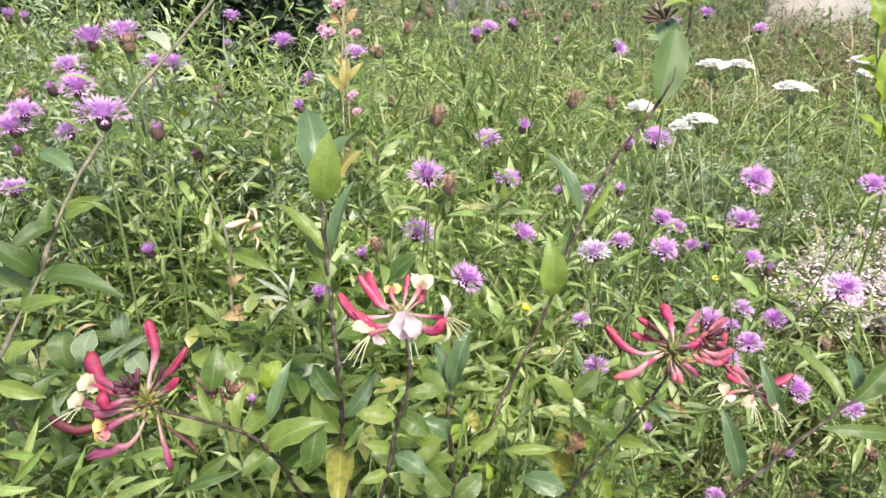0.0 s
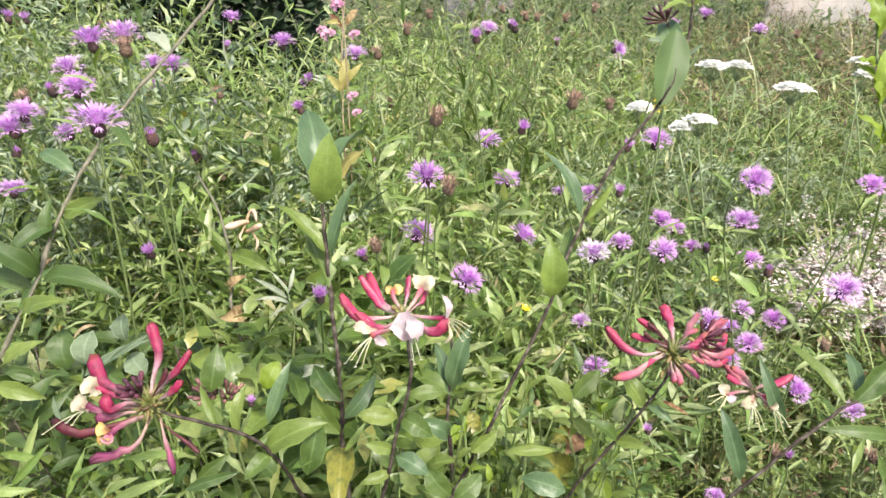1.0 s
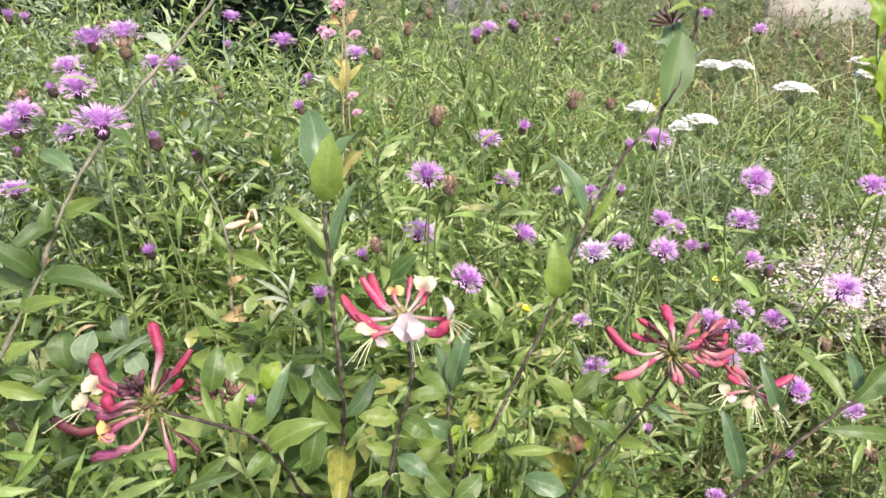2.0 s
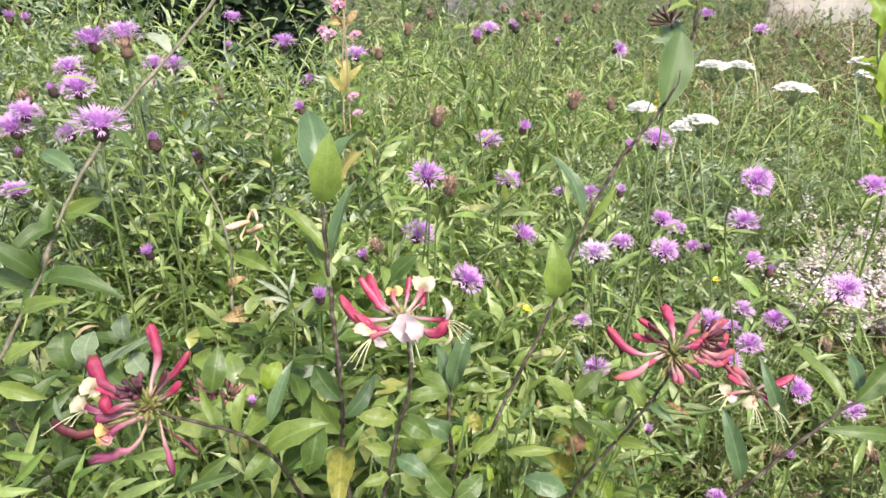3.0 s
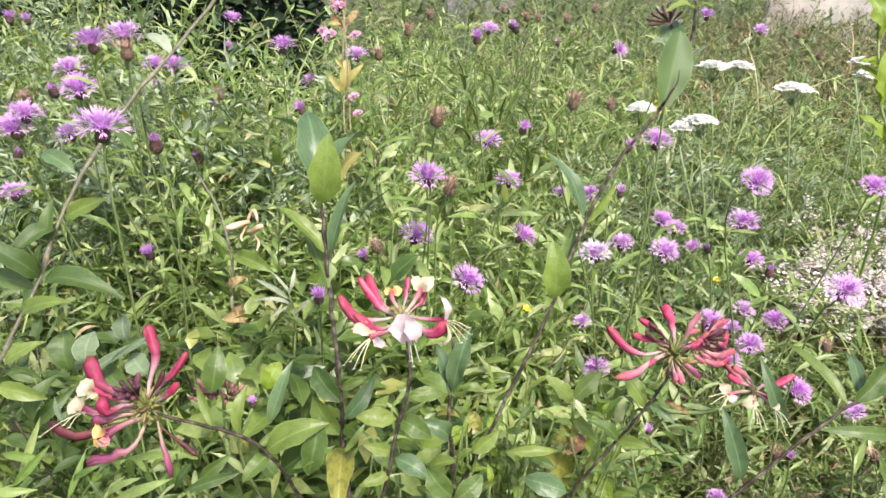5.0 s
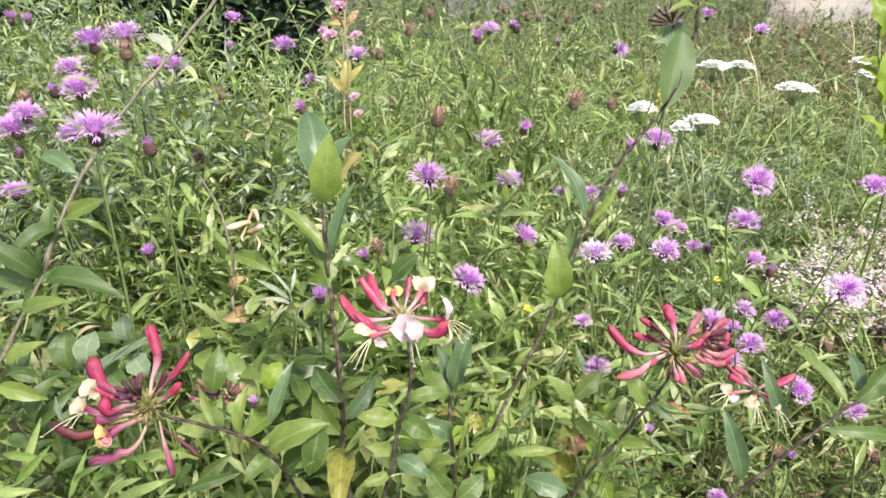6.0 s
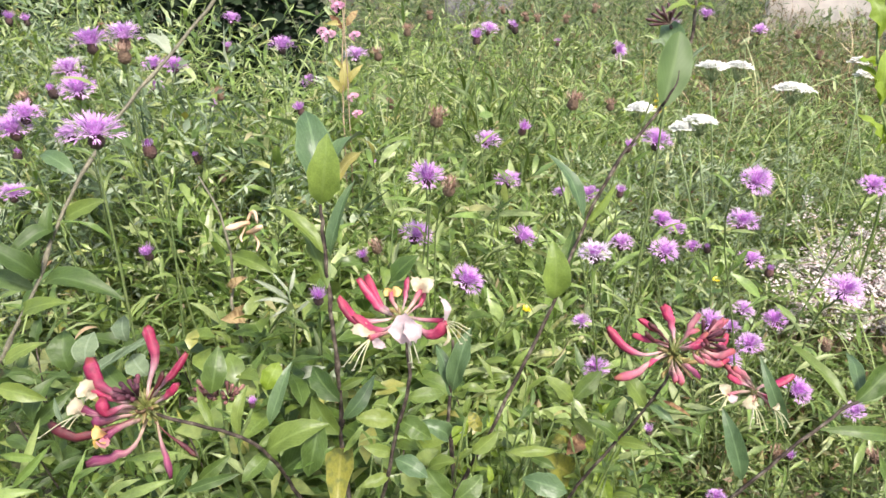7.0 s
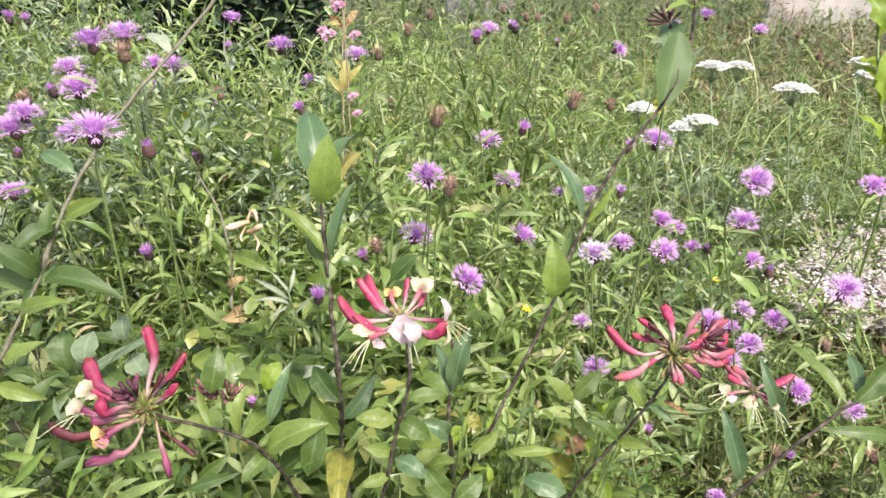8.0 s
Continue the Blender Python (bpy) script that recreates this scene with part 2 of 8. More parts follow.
MAT_WITHERED = thin("withered_petal_tan", [(0.0, (0.58, 0.37, 0.22)), (1.0, (0.68, 0.52, 0.38))], "object", None, 0.4, 0.7, 0.2, along=[(0.0, (0.8, 0.7, 0.6)), (0.6, (1, 1, 1)), (1.0, (1.15, 1.2, 1.3))])
MAT_SOIL = solid("dark_soil", [(0.3, (0.03, 0.026, 0.016)), (0.5, (0.05, 0.05, 0.022)), (0.7, (0.07, 0.085, 0.03))], 0.95, 6, 0.8, 0.03)
MAT_STONE = solid("pale_sandstone", [(0.3, (0.56, 0.5, 0.44)), (0.55, (0.66, 0.58, 0.51)), (0.7, (0.7, 0.65, 0.59))], 0.9, 3, 0.3, 0.01, 0.12)
MAT_GREYSTONE = solid("grey_limestone", [(0.3, (0.17, 0.16, 0.17)), (0.7, (0.28, 0.27, 0.28))], 0.9, 12, 0.5, 0.01)
MAT_PALEFLORET = thin("knapweed_floret_pale_lilac", [(0.0, (0.74, 0.58, 0.8)), (1.0, (0.8, 0.68, 0.84))], "object", None, 0.4, 0.6, 0.35, along=[(0.0, (0.7, 0.5, 0.8)), (0.35, (1.0, 0.95, 1.0)), (1.0, (1.05, 1.1, 1.05))], scale=200)
MAT_FLORET = thin("knapweed_floret_purple", [(0.0, (0.58, 0.31, 0.66)), (0.5, (0.67, 0.41, 0.74)), (1.0, (0.75, 0.54, 0.81))], "object", None, 0.4, 0.6, 0.35, along=[(0.0, (0.8, 0.62, 0.82)), (0.35, (1.0, 0.92, 1.0)), (1.0, (1.1, 1.14, 1.1))], scale=200)
MAT_CORE = thin("knapweed_core_magenta", [(0.0, (0.46, 0.14, 0.54)), (1.0, (0.64, 0.28, 0.7))], "object", None, 0.4, 0.6, 0.25, scale=200)
MAT_CUP = thin("knapweed_bract_brown", [(0.0, (0.045, 0.028, 0.024)), (0.6, (0.075, 0.042, 0.038)), (1.0, (0.12, 0.065, 0.055))], "object", None, 0.4, 0.75, 0.04, along=[(0.0, (0.7, 0.9, 0.6)), (0.5, (1, 1, 1)), (1.0, (1.0, 0.8, 0.85))], scale=500)
MAT_SEEDCUP = thin("knapweed_dry_bract_brown", [(0.0, (0.11, 0.07, 0.045)), (1.0, (0.2, 0.13, 0.085))], "object", None, 0.4, 0.8, 0.05, scale=500)
MAT_SEED = thin("knapweed_seed_head_tan", [(0.0, (0.28, 0.15, 0.11)), (0.6, (0.44, 0.29, 0.22)), (1.0, (0.56, 0.42, 0.34))], "island", None, 0.4, 0.8, 0.2, scale=150)
MAT_TUBE = thin("honeysuckle_tube_pink", [(0.0, (0.75, 0.9, 0.9)), (1.0, (1.05, 1.0, 1.0))], "object", None, 0.4, 0.62, 0.22, along=[(0.0, (0.402, 0.338, 0.209)), (0.18, (0.531, 0.402, 0.370)), (0.38, (0.476, 0.294, 0.322)), (0.52, (0.308, 0.049, 0.105)), (0.75, (0.336, 0.015, 0.066)), (0.93, (0.364, 0.025, 0.087)), (1.0, (0.252, 0.042, 0.035))], scale=220, streak=(0.418, 0.144, 0.187))
MAT_ROSETUBE = thin("honeysuckle_tube_rose", [(0.0, (0.85, 0.9, 0.9)), (1.0, (1.05, 1.0, 1.0))], "object", None, 0.4, 0.62, 0.25, along=[(0.0, (0.42, 0.36, 0.22)), (0.2, (0.55, 0.42, 0.39)), (0.42, (0.5, 0.27, 0.31)), (0.56, (0.44, 0.08, 0.16)), (0.8, (0.48, 0.035, 0.12)), (1.0, (0.4, 0.05, 0.09))], scale=220, streak=(0.5, 0.2, 0.25))
MAT_FADEDTUBE = thin("honeysuckle_tube_faded_pink", [(0.0, (0.9, 0.9, 0.9)), (1.0, (1.1, 1.0, 1.0))], "object", None, 0.4, 0.65, 0.25, along=[(0.0, (0.44, 0.4, 0.22)), (0.3, (0.5, 0.36, 0.3)), (0.62, (0.46, 0.17, 0.21)), (0.9, (0.4, 0.09, 0.15)), (1.0, (0.3, 0.1, 0.07))], scale=160, streak=(0.52, 0.34, 0.32))
MAT_DARKTUBE = thin("honeysuckle_bud_crimson", [(0.0, (0.7, 0.7, 0.8)), (1.0, (1.1, 1.0, 1.0))], "object", None, 0.4, 0.62, 0.12, along=[(0.0, (0.316, 0.172, 0.138)), (0.3, (0.120, 0.025, 0.030)), (0.9, (0.075, 0.007, 0.015)), (1.0, (0.060, 0.025, 0.013))], scale=160, streak=(0.132, 0.039, 0.033))
MAT_OLDTUBE = thin("honeysuckle_tube_faded_mauve", [(0.0, (0.9, 0.9, 0.9)), (1.0, (1.1, 1.0, 1.0))], "object", None, 0.4, 0.65, 0.22, along=[(0.0, (0.425, 0.380, 0.213)), (0.3, (0.409, 0.277, 0.251)), (0.62, (0.277, 0.079, 0.139)), (0.88, (0.185, 0.026, 0.092)), (1.0, (0.099, 0.015, 0.040))], scale=160, streak=(0.435, 0.270, 0.262))
MAT_TIPBUD = thin("honeysuckle_long_bud_maroon", [(0.0, (0.8, 0.8, 0.8)), (1.0, (1.1, 1.0, 1.0))], "object", None, 0.4, 0.5, 0.1, along=[(0.0, (0.4, 0.3, 0.2)), (0.22, (0.09, 0.025, 0.03)), (0.9, (0.035, 0.01, 0.02)), (1.0, (0.2, 0.12, 0.1))], scale=160)
MAT_DRYBUD = thin("dull_crimson_bud", [(0.0, (0.09, 0.035, 0.035)), (0.6, (0.2, 0.085, 0.08)), (1.0, (0.3, 0.17, 0.13))], "object", None, 0.4, 0.7, 0.1, scale=160)
MAT_SPENT = thin("shrivelled_petal_brown", [(0.0, (0.12, 0.07, 0.035)), (0.5, (0.2, 0.15, 0.05)), (1.0, (0.28, 0.25, 0.09))], "object", None, 0.4, 0.7, 0.1, scale=160)
MAT_TINYBUD = thin("honeysuckle_small_bud_purple", [(0.0, (0.045, 0.012, 0.025)), (1.0, (0.13, 0.03, 0.05))], "object", None, 0.4, 0.72, 0.08, scale=260)
MAT_LIP = thin("honeysuckle_lip_cream", [(0.0, (0.56, 0.5, 0.38)), (1.0, (0.6, 0.54, 0.38))], "object", None, 0.4, 0.45, 0.35, along=[(0.0, (1.0, 0.75, 0.75)), (0.5, (1.0, 1.0, 0.98)), (1.0, (1.0, 0.98, 0.95))], scale=120)
MAT_LIPPINK = thin("honeysuckle_lip_blush_white", [(0.0, (0.58, 0.45, 0.48)), (1.0, (0.62, 0.52, 0.53))], "object", None, 0.4, 0.45, 0.35, scale=120)
MAT_LIPOLD = thin("honeysuckle_lip_yellow", [(0.0, (0.68, 0.5, 0.16)), (1.0, (0.72, 0.56, 0.24))], "object", None, 0.4, 0.5, 0.3, along=[(0.0, (1, 0.6, 0.6)), (0.6, (1, 1, 1)), (1.0, (1.0, 0.85, 0.5))], scale=120)
MAT_LIPROSE = thin("honeysuckle_lip_rose", [(0.0, (0.6, 0.28, 0.34)), (1.0, (0.62, 0.4, 0.4))], "object", None, 0.4, 0.5, 0.3, along=[(0.0, (0.9, 0.5, 0.6)), (0.6, (1, 0.9, 0.9)), (1.0, (1.05, 1.1, 0.9))], scale=120)
MAT_STAMEN = thin("stamen_ivory", [(0.0, (0.55, 0.55, 0.3)), (1.0, (0.66, 0.64, 0.5))], "object", None, 0.4, 0.5, 0.3)
MAT_CALYX = thin("honeysuckle_calyx_olive", [(0.0, (0.1, 0.12, 0.03)), (0.6, (0.17, 0.18, 0.05)), (1.0, (0.24, 0.15, 0.07))], "island", None, 0.4, 0.5, 0.15)
MAT_YARROW = thin("yarrow_white", [(0.0, (0.78, 0.78, 0.74)), (1.0, (0.86, 0.86, 0.83))], "island", None, 0.4, 0.7, 0.25)
MAT_OREGANO = thin("marjoram_pale_pink", [(0.0, (0.74, 0.67, 0.68)), (0.6, (0.82, 0.78, 0.77)), (0.84, (0.6, 0.42, 0.47)), (0.93, (0.34, 0.2, 0.17)), (1.0, (0.2, 0.13, 0.08))], "island", None, 0.4, 0.7, 0.3)
MAT_PINK = thin("willowherb_pink", [(0.0, (0.72, 0.34, 0.52)), (1.0, (0.78, 0.46, 0.6))], "object", None, 0.4, 0.6, 0.35)
MAT_GOLD = thin("buttercup_yellow", [(0.0, (0.75, 0.6, 0.02)), (1.0, (0.8, 0.66, 0.05))], "object", None, 0.4, 0.35, 0.25)


# ---- shapes ----
class Shape:
    def __init__(self):
        self.v, self.f, self.uv = [], [], []

    def add(self, verts, faces, uvs):
        k = len(self.v)
        self.v += [tuple(p) for p in verts]
        self.f += [tuple(i + k for i in q) for q in faces]
        self.uv += uvs

    def tube(self, pts, radii, sides=6, cap=True):
        pts = [Vector(p) for p in pts]
        n = len(pts)
        if isinstance(radii, (int, float)):
            radii = [radii] * n
        ref = Vector((0.3, 0.5, 0.8))
        rows = []
        verts, uvs, faces = [], [], []
        for i, p in enumerate(pts):
            t = (pts[min(i + 1, n - 1)] - pts[max(i - 1, 0)]).normalized()
            a = (ref - t * ref.dot(t)).normalized()
            ref = a
            b = t.cross(a)
            for s in range(sides):
                w = 2 * math.pi * s / sides
                verts.append(p + (a * math.cos(w) + b * math.sin(w)) * radii[i])
                uvs.append((s / sides, i / (n - 1)))
        for i in range(n - 1):
            for s in range(sides):
                s2 = (s + 1) % sides
                faces.append((i * sides + s, i * sides + s2, (i + 1) * sides + s2, (i + 1) * sides + s))
        if cap:
            faces.append(tuple(range(sides))[::-1])
            faces.append(tuple((n - 1) * sides + s for s in range(sides)))
        self.add(verts, faces, uvs)

    def blade(self, base, tip, width, normal, profile, fold=0.2, arch=0.1, seg=5, across=2, wave=0.0, curl=0.0):
        base, tip = Vector(base), Vector(tip)
        axis = tip - base
        length = axis.length
        t = axis / length
        n = Vector(normal)
        n = (n - t * n.dot(t)).normalized()
        s = t.cross(n)
        verts, uvs, faces = [], [], []
        m = across * 2 + 1
        for i in range(seg + 1):
            q = i / seg
            w = width / 2 * max(profile(q), 0.02)
            mid = base + axis * q + n * (arch * length * 4 * q * (1 - q) - curl * length * q ** 3)
            for j in range(m):
                e = (j - across) / across
                lift = fold * w * abs(e) ** 1.5 + wave * w * math.sin(q * 14 + e * 2) * abs(e)
                verts.append(mid + s * (w * e) + n * lift)
                uvs.append((0.5 + 0.5 * e, q))
        for i in range(seg):
            for j in range(m - 1):
                faces.append((i * m + j, i * m + j + 1, (i + 1) * m + j + 1, (i + 1) * m + j))
        self.add(verts, faces, uvs)


def lip_shape(base, tip, width, normal, seed):
    """A wrinkled, back-curled petal lip with a lobed end."""
    s = Shape()
    base, tip = Vector(base), Vector(tip)
    axis = tip - base
    length = axis.length
    t = axis / length
    n = Vector(normal)
    n = (n - t * n.dot(t)).normalized()
    side = t.cross(n)
    rows, cols = 11, 9
    verts, uvs = [], []
    for i in range(rows):
        q = i / (rows - 1)
        w = width / 2 * max(petal(q) if q < 0.85 else 0.86, 0.2)
        for j in range(cols):
            e = 2 * j / (cols - 1) - 1
            reach = 1 - 0.16 * q * abs(math.sin(1.5 * math.pi * e)) - 0.16 * q * e * e
            u = q * reach
            roll = 1.5 * max(0.0, u - 0.45) ** 1.6
            wrinkle = 0.09 * math.sin(9 * e + seed) * q + 0.05 * math.sin(15 * q + 5 * e + seed * 2)
            p = base + t * length * (u - 0.5 * roll * u) + side * w * e * (1 - 0.25 * roll) + n * (0.42 * w * e * e - roll * length * 0.7 + wrinkle * w + 0.22 * length * u * (1 - u))
            verts.append(p)
            uvs.append((j / (cols - 1), q))
    faces = [(i * cols + j, i * cols + j + 1, (i + 1) * cols + j + 1, (i + 1) * cols + j) for i in range(rows - 1) for j in range(cols - 1)]
    s.add(verts, faces, uvs)
    return s


def lance(q):
    return 2.35 * q ** 0.75 * (1 - q) ** 0.95


def ovate(q):
    return math.sin(math.pi * q ** 1.02) ** 0.72 * (1.0 - 0.12 * q)


def elliptic(q):
    return math.sin(math.pi * q ** 1.1) ** 0.6


def strap(q):
    return min(1.0, 0.5 + q) * (1 - q ** 5)


def spatula(q):
    return (0.3 + 0.7 * q) * (1 - q ** 7) ** 0.5


def petal(q):
    return 0.35 + 0.65 * (q / 0.6) ** 1.2 if q < 0.6 else math.sqrt(max(0.0, 1 - ((q - 0.6) / 0.42) ** 2))


def mesh_of(name, shape, material, smooth=True):
    me = bpy.data.meshes.new(name)
    me.from_pydata(shape.v, [], shape.f)
    uv = me.uv_layers.new(name="UVMap")
    loops = np.zeros(len(me.loops), dtype=np.int32)
    me.loops.foreach_get("vertex_index", loops)
    uv.data.foreach_set("uv", np.array(shape.uv, dtype=np.float32)[loops].ravel())
    if smooth:
        me.polygons.foreach_set("use_smooth", np.ones(len(me.polygons), dtype=bool))
    me.materials.append(material)
    return me


def part(name, shape, material, parent, label="", smooth=True):
    """One mesh under a thing or a part; the shape is given in the thing's own space."""
    me = shape if isinstance(shape, bpy.types.Mesh) else mesh_of(name, shape, material, smooth)
    ob = new(name, me)
    ob.parent = parent
    if label:
        tagged(ob, label)
    return ob


def thing(name, base, label, category, group=""):
    ob = new(name)
    ob.location = base
    ob.empty_display_size = 0.02
    return tagged(ob, label, category, group)


LEAVES = {}
LEAF_KINDS = {"crisp": (elliptic, 0.38, 0.5, 0.2, 9, 0.3), "slim": (lance, 0.19, 0.4, 0.02, 6, 0.06), "slim_b": (lance, 0.2, 0.3, 0.2, 6, 0.08), "woodbine": (ovate, 0.47, 0.28, 0.08, 8, 0.12), "woodbine_b": (elliptic, 0.44, 0.42, 0.16, 8, 0.18), "long": (lance, 0.27, 0.3, 0.06, 7, 0.05),
              "long_b": (lance, 0.24, 0.4, 0.14, 7, 0.1), "pointed": (lance, 0.42, 0.34, 0.1, 8, 0.12), "lobe": (elliptic, 0.6, 0.15, 0.1, 8, 0.18)}


leaf_rnd = random.Random(5)


def leaf_mesh(kind, material):
    key = (kind, material.name, leaf_rnd.randrange(4))
    if key not in LEAVES:
        prof, wide, fold, arch, seg, wave = LEAF_KINDS[kind]
        s = Shape()
        s.blade((0, 0, 0), (0, 1, 0), wide, (0, 0, 1), prof, fold * leaf_rnd.uniform(0.7, 1.5), arch * leaf_rnd.uniform(0.5, 1.6), seg, 2, wave * leaf_rnd.uniform(1.0, 2.2), leaf_rnd.uniform(0.02, 0.28))
        bend, twist, ruffle = leaf_rnd.uniform(-0.09, 0.09), leaf_rnd.uniform(-0.5, 0.5), leaf_rnd.uniform(0, 6)
        s.v = [(x * (1 + 0.07 * math.sin(17 * y + ruffle + 3 * (x > 0))) + bend * (y * y - y), y, z + twist * x * y + 0.012 * math.sin(11 * y + 14 * x + ruffle)) for x, y, z in s.v]
        LEAVES[key] = mesh_of("leaf", s, material)
    return LEAVES[key]


def leaf(parent, base, tip, kind="woodbine", material=None, normal=(0.1, -0.6, 0.8), wide=1.0, label=""):
    """A leaf from base to tip (world), its upper side toward the normal."""
    base, tip = Vector(base), Vector(tip)
    axis = tip - base
    length = axis.length
    t = axis / length
    n = Vector(normal)
    n = n - t * n.dot(t)
    n = n.normalized() if n.length > 1e-4 else t.orthogonal().normalized()
    s = t.cross(n)
    ob = part("leaf", leaf_mesh(kind, material or MAT_WOODBINE), None, parent, label)
    m = Matrix((s * wide, t, n)).transposed().to_4x4()
    ob.matrix_basis = Matrix.Translation(base - parent.location) @ m @ Matrix.Scale(length, 4)
    return ob


def smooth_line(points, n):
    """A curve through the points."""
    p = [Vector(q) for q in points]
    p = [p[0] * 2 - p[1]] + p + [p[-1] * 2 - p[-2]]
    out = []
    spans = len(p) - 3
    for i in range(n):
        u = i / (n - 1) * spans
        k = min(int(u), spans - 1)
        t = u - k
        a, b, c, d = p[k:k + 4]
        out.append(0.5 * (2 * b + (c - a) * t + (2 * a - 5 * b + 4 * c - d) * t * t + (3 * b - a - 3 * c + d) * t ** 3))
    return out


def stem(parent, points, r0, r1, material, name="stem", n=16, sides=7, label="", nodes_every=0):
    line = smooth_line(points, n)
    radii = [(r0 + (r1 - r0) * i / (n - 1)) * leaf_rnd.uniform(0.9, 1.12) for i in range(n)]
    line = [p + Vector((leaf_rnd.uniform(-1, 1), leaf_rnd.uniform(-1, 1), 0)) * 0.55 * r * (0 < i < n - 1) for i, (p, r) in enumerate(zip(line, radii))]
    if nodes_every:
        radii = [r * (1.35 if i % nodes_every == nodes_every - 1 else 1.0) for i, r in enumerate(radii)]
    s = Shape()
    s.tube([p - parent.location for p in line], radii, sides)
    return part(name, s, material, parent, label)


# ---- ground ----
def ground_height(x, y):
    return 0.03 * noise.noise((x * 0.8, y * 0.8, 0)) + 0.012 * noise.noise((x * 5, y * 5, 3))


def ground():
    s = Shape()
    xs = [-900, -120, -30, -10] + [-5 + 0.25 * i for i in range(41)] + [10, 30, 120, 900]
    ys = [-900, -120, -30, -8, -3] + [-1 + 0.25 * i for i in range(41)] + [14, 30, 120, 900]
    verts = [(x, y, ground_height(x, y) if abs(x) < 8 and -2 < y < 12 else -0.01) for y in ys for x in xs]
    n = len(xs)
    faces = [(j * n + i, j * n + i + 1, (j + 1) * n + i + 1, (j + 1) * n + i) for j in range(len(ys) - 1) for i in range(n - 1)]
    s.add(verts, faces, [(v[0], v[1]) for v in verts])
    ob = new("ground", mesh_of("ground", s, MAT_SOIL))
    tagged(ob, "dark soil under dense meadow plants", "ground", kind="structure")


ground()
rng = np.random.default_rng(5)


# ---- masses of leaves ----
def template(profile, wide, fold, arch, seg, across, curl=0.0, wave=0.0):
    s = Shape()
    s.blade((0, 0, 0), (0, 1, 0), wide, (0, 0, 1), profile, fold, arch, seg, across, wave, curl)
    return np.array(s.v), s.f, np.array(s.uv)


def mass(name, templates, base, axis, normal, length, material, label, category="foliage", wide=None):
    """Many leaves in one mesh: base, axis and normal are arrays of vectors, length an array."""
    base, axis, normal = (np.asarray(a, dtype=float) for a in (base, axis, normal))
    length = np.asarray(length, dtype=float)
    wide = np.ones(len(length)) if wide is None else np.asarray(wide)
    axis /= np.linalg.norm(axis, axis=1, keepdims=True)
    normal = normal - axis * np.sum(normal * axis, axis=1, keepdims=True)
    normal /= np.linalg.norm(normal, axis=1, keepdims=True) + 1e-9
    side = np.cross(axis, normal)
    which = np.arange(len(base)) % len(templates)
    verts, uvs, corners, sizes = [], [], [], []
    count = 0
    for k, (tv, tf, tuv) in enumerate(templates):
        ids = np.nonzero(which == k)[0]
        if not len(ids):
            continue
        L = length[ids][:, None, None]
        W = wide[ids][:, None, None]
        v = base[ids][:, None] + L * (tv[None, :, 0:1] * W * side[ids][:, None] + tv[None, :, 1:2] * axis[ids][:, None] + tv[None, :, 2:3] * normal[ids][:, None])
        f = np.array(tf)
        idx = (f[None] + (np.arange(len(ids)) * len(tv))[:, None, None]) + count
        verts.append(v.reshape(-1, 3))
        uvs.append(np.tile(tuv[f.ravel()], (len(ids), 1)))
        corners.append(idx.reshape(-1))
        sizes.append(np.full(idx.shape[0] * idx.shape[1], f.shape[1]))
        count += len(ids) * len(tv)
    verts, uvs, corners, sizes = np.concatenate(verts), np.concatenate(uvs), np.concatenate(corners), np.concatenate(sizes)
    me = bpy.data.meshes.new(name)
    me.vertices.add(len(verts))
    me.vertices.foreach_set("co", verts.astype(np.float32).ravel())
    me.loops.add(len(corners))
    me.loops.foreach_set("vertex_index", corners.astype(np.int32))
    me.polygons.add(len(sizes))
    me.polygons.foreach_set("loop_start", np.concatenate(([0], np.cumsum(sizes)[:-1])).astype(np.int32))
    me.polygons.foreach_set("use_smooth", np.ones(len(sizes), dtype=bool))
    uv = me.uv_layers.new(name="UVMap")
    uv.data.foreach_set("uv", uvs.astype(np.float32).ravel())
    me.materials.append(material)
    me.update(calc_edges=True)
    me.validate()
    ob = new(name, me)
    return tagged(ob, label, category, kind="stuff")


T_LANCE = [template(lance, w, f, a, 4, 1, c) for w, f, a, c in ((0.22, 0.35, 0.04, 0.05), (0.2, 0.45, 0.1, 0.2), (0.25, 0.3, 0.0, -0.1), (0.18, 0.4, 0.1, 0.3), (0.28, 0.25, 0.05, 0.1))]
T_WEED = [template(lance, w, f, a, 2, 1, c) for w, f, a, c in ((0.2, 0.35, 0.04, 0.05), (0.18, 0.45, 0.1, 0.25), (0.24, 0.3, 0.0, -0.1), (0.26, 0.25, 0.05, 0.1))]
T_TRIM = [template(lance, w, f, a, 2, 1, c) for w, f, a, c in ((0.3, 0.3, 0.05, 0.05), (0.24, 0.4, 0.1, 0.2))]
T_ROUND = [template(ovate, w, f, a, 3, 1, c) for w, f, a, c in ((0.55, 0.3, 0.06, 0.1), (0.45, 0.4, 0.12, 0.25), (0.62, 0.25, 0.04, 0.2))]
T_BROAD = [template(ovate, w, f, a, 5, 1, c) for w, f, a, c in ((0.5, 0.25, 0.06, 0.1), (0.45, 0.35, 0.12, 0.25), (0.56, 0.2, 0.04, 0.05))]
T_POINT = [template(lance, w, f, a, 5, 1, c) for w, f, a, c in ((0.42, 0.3, 0.06, 0.1), (0.36, 0.4, 0.12, 0.25), (0.46, 0.25, 0.04, 0.15))]
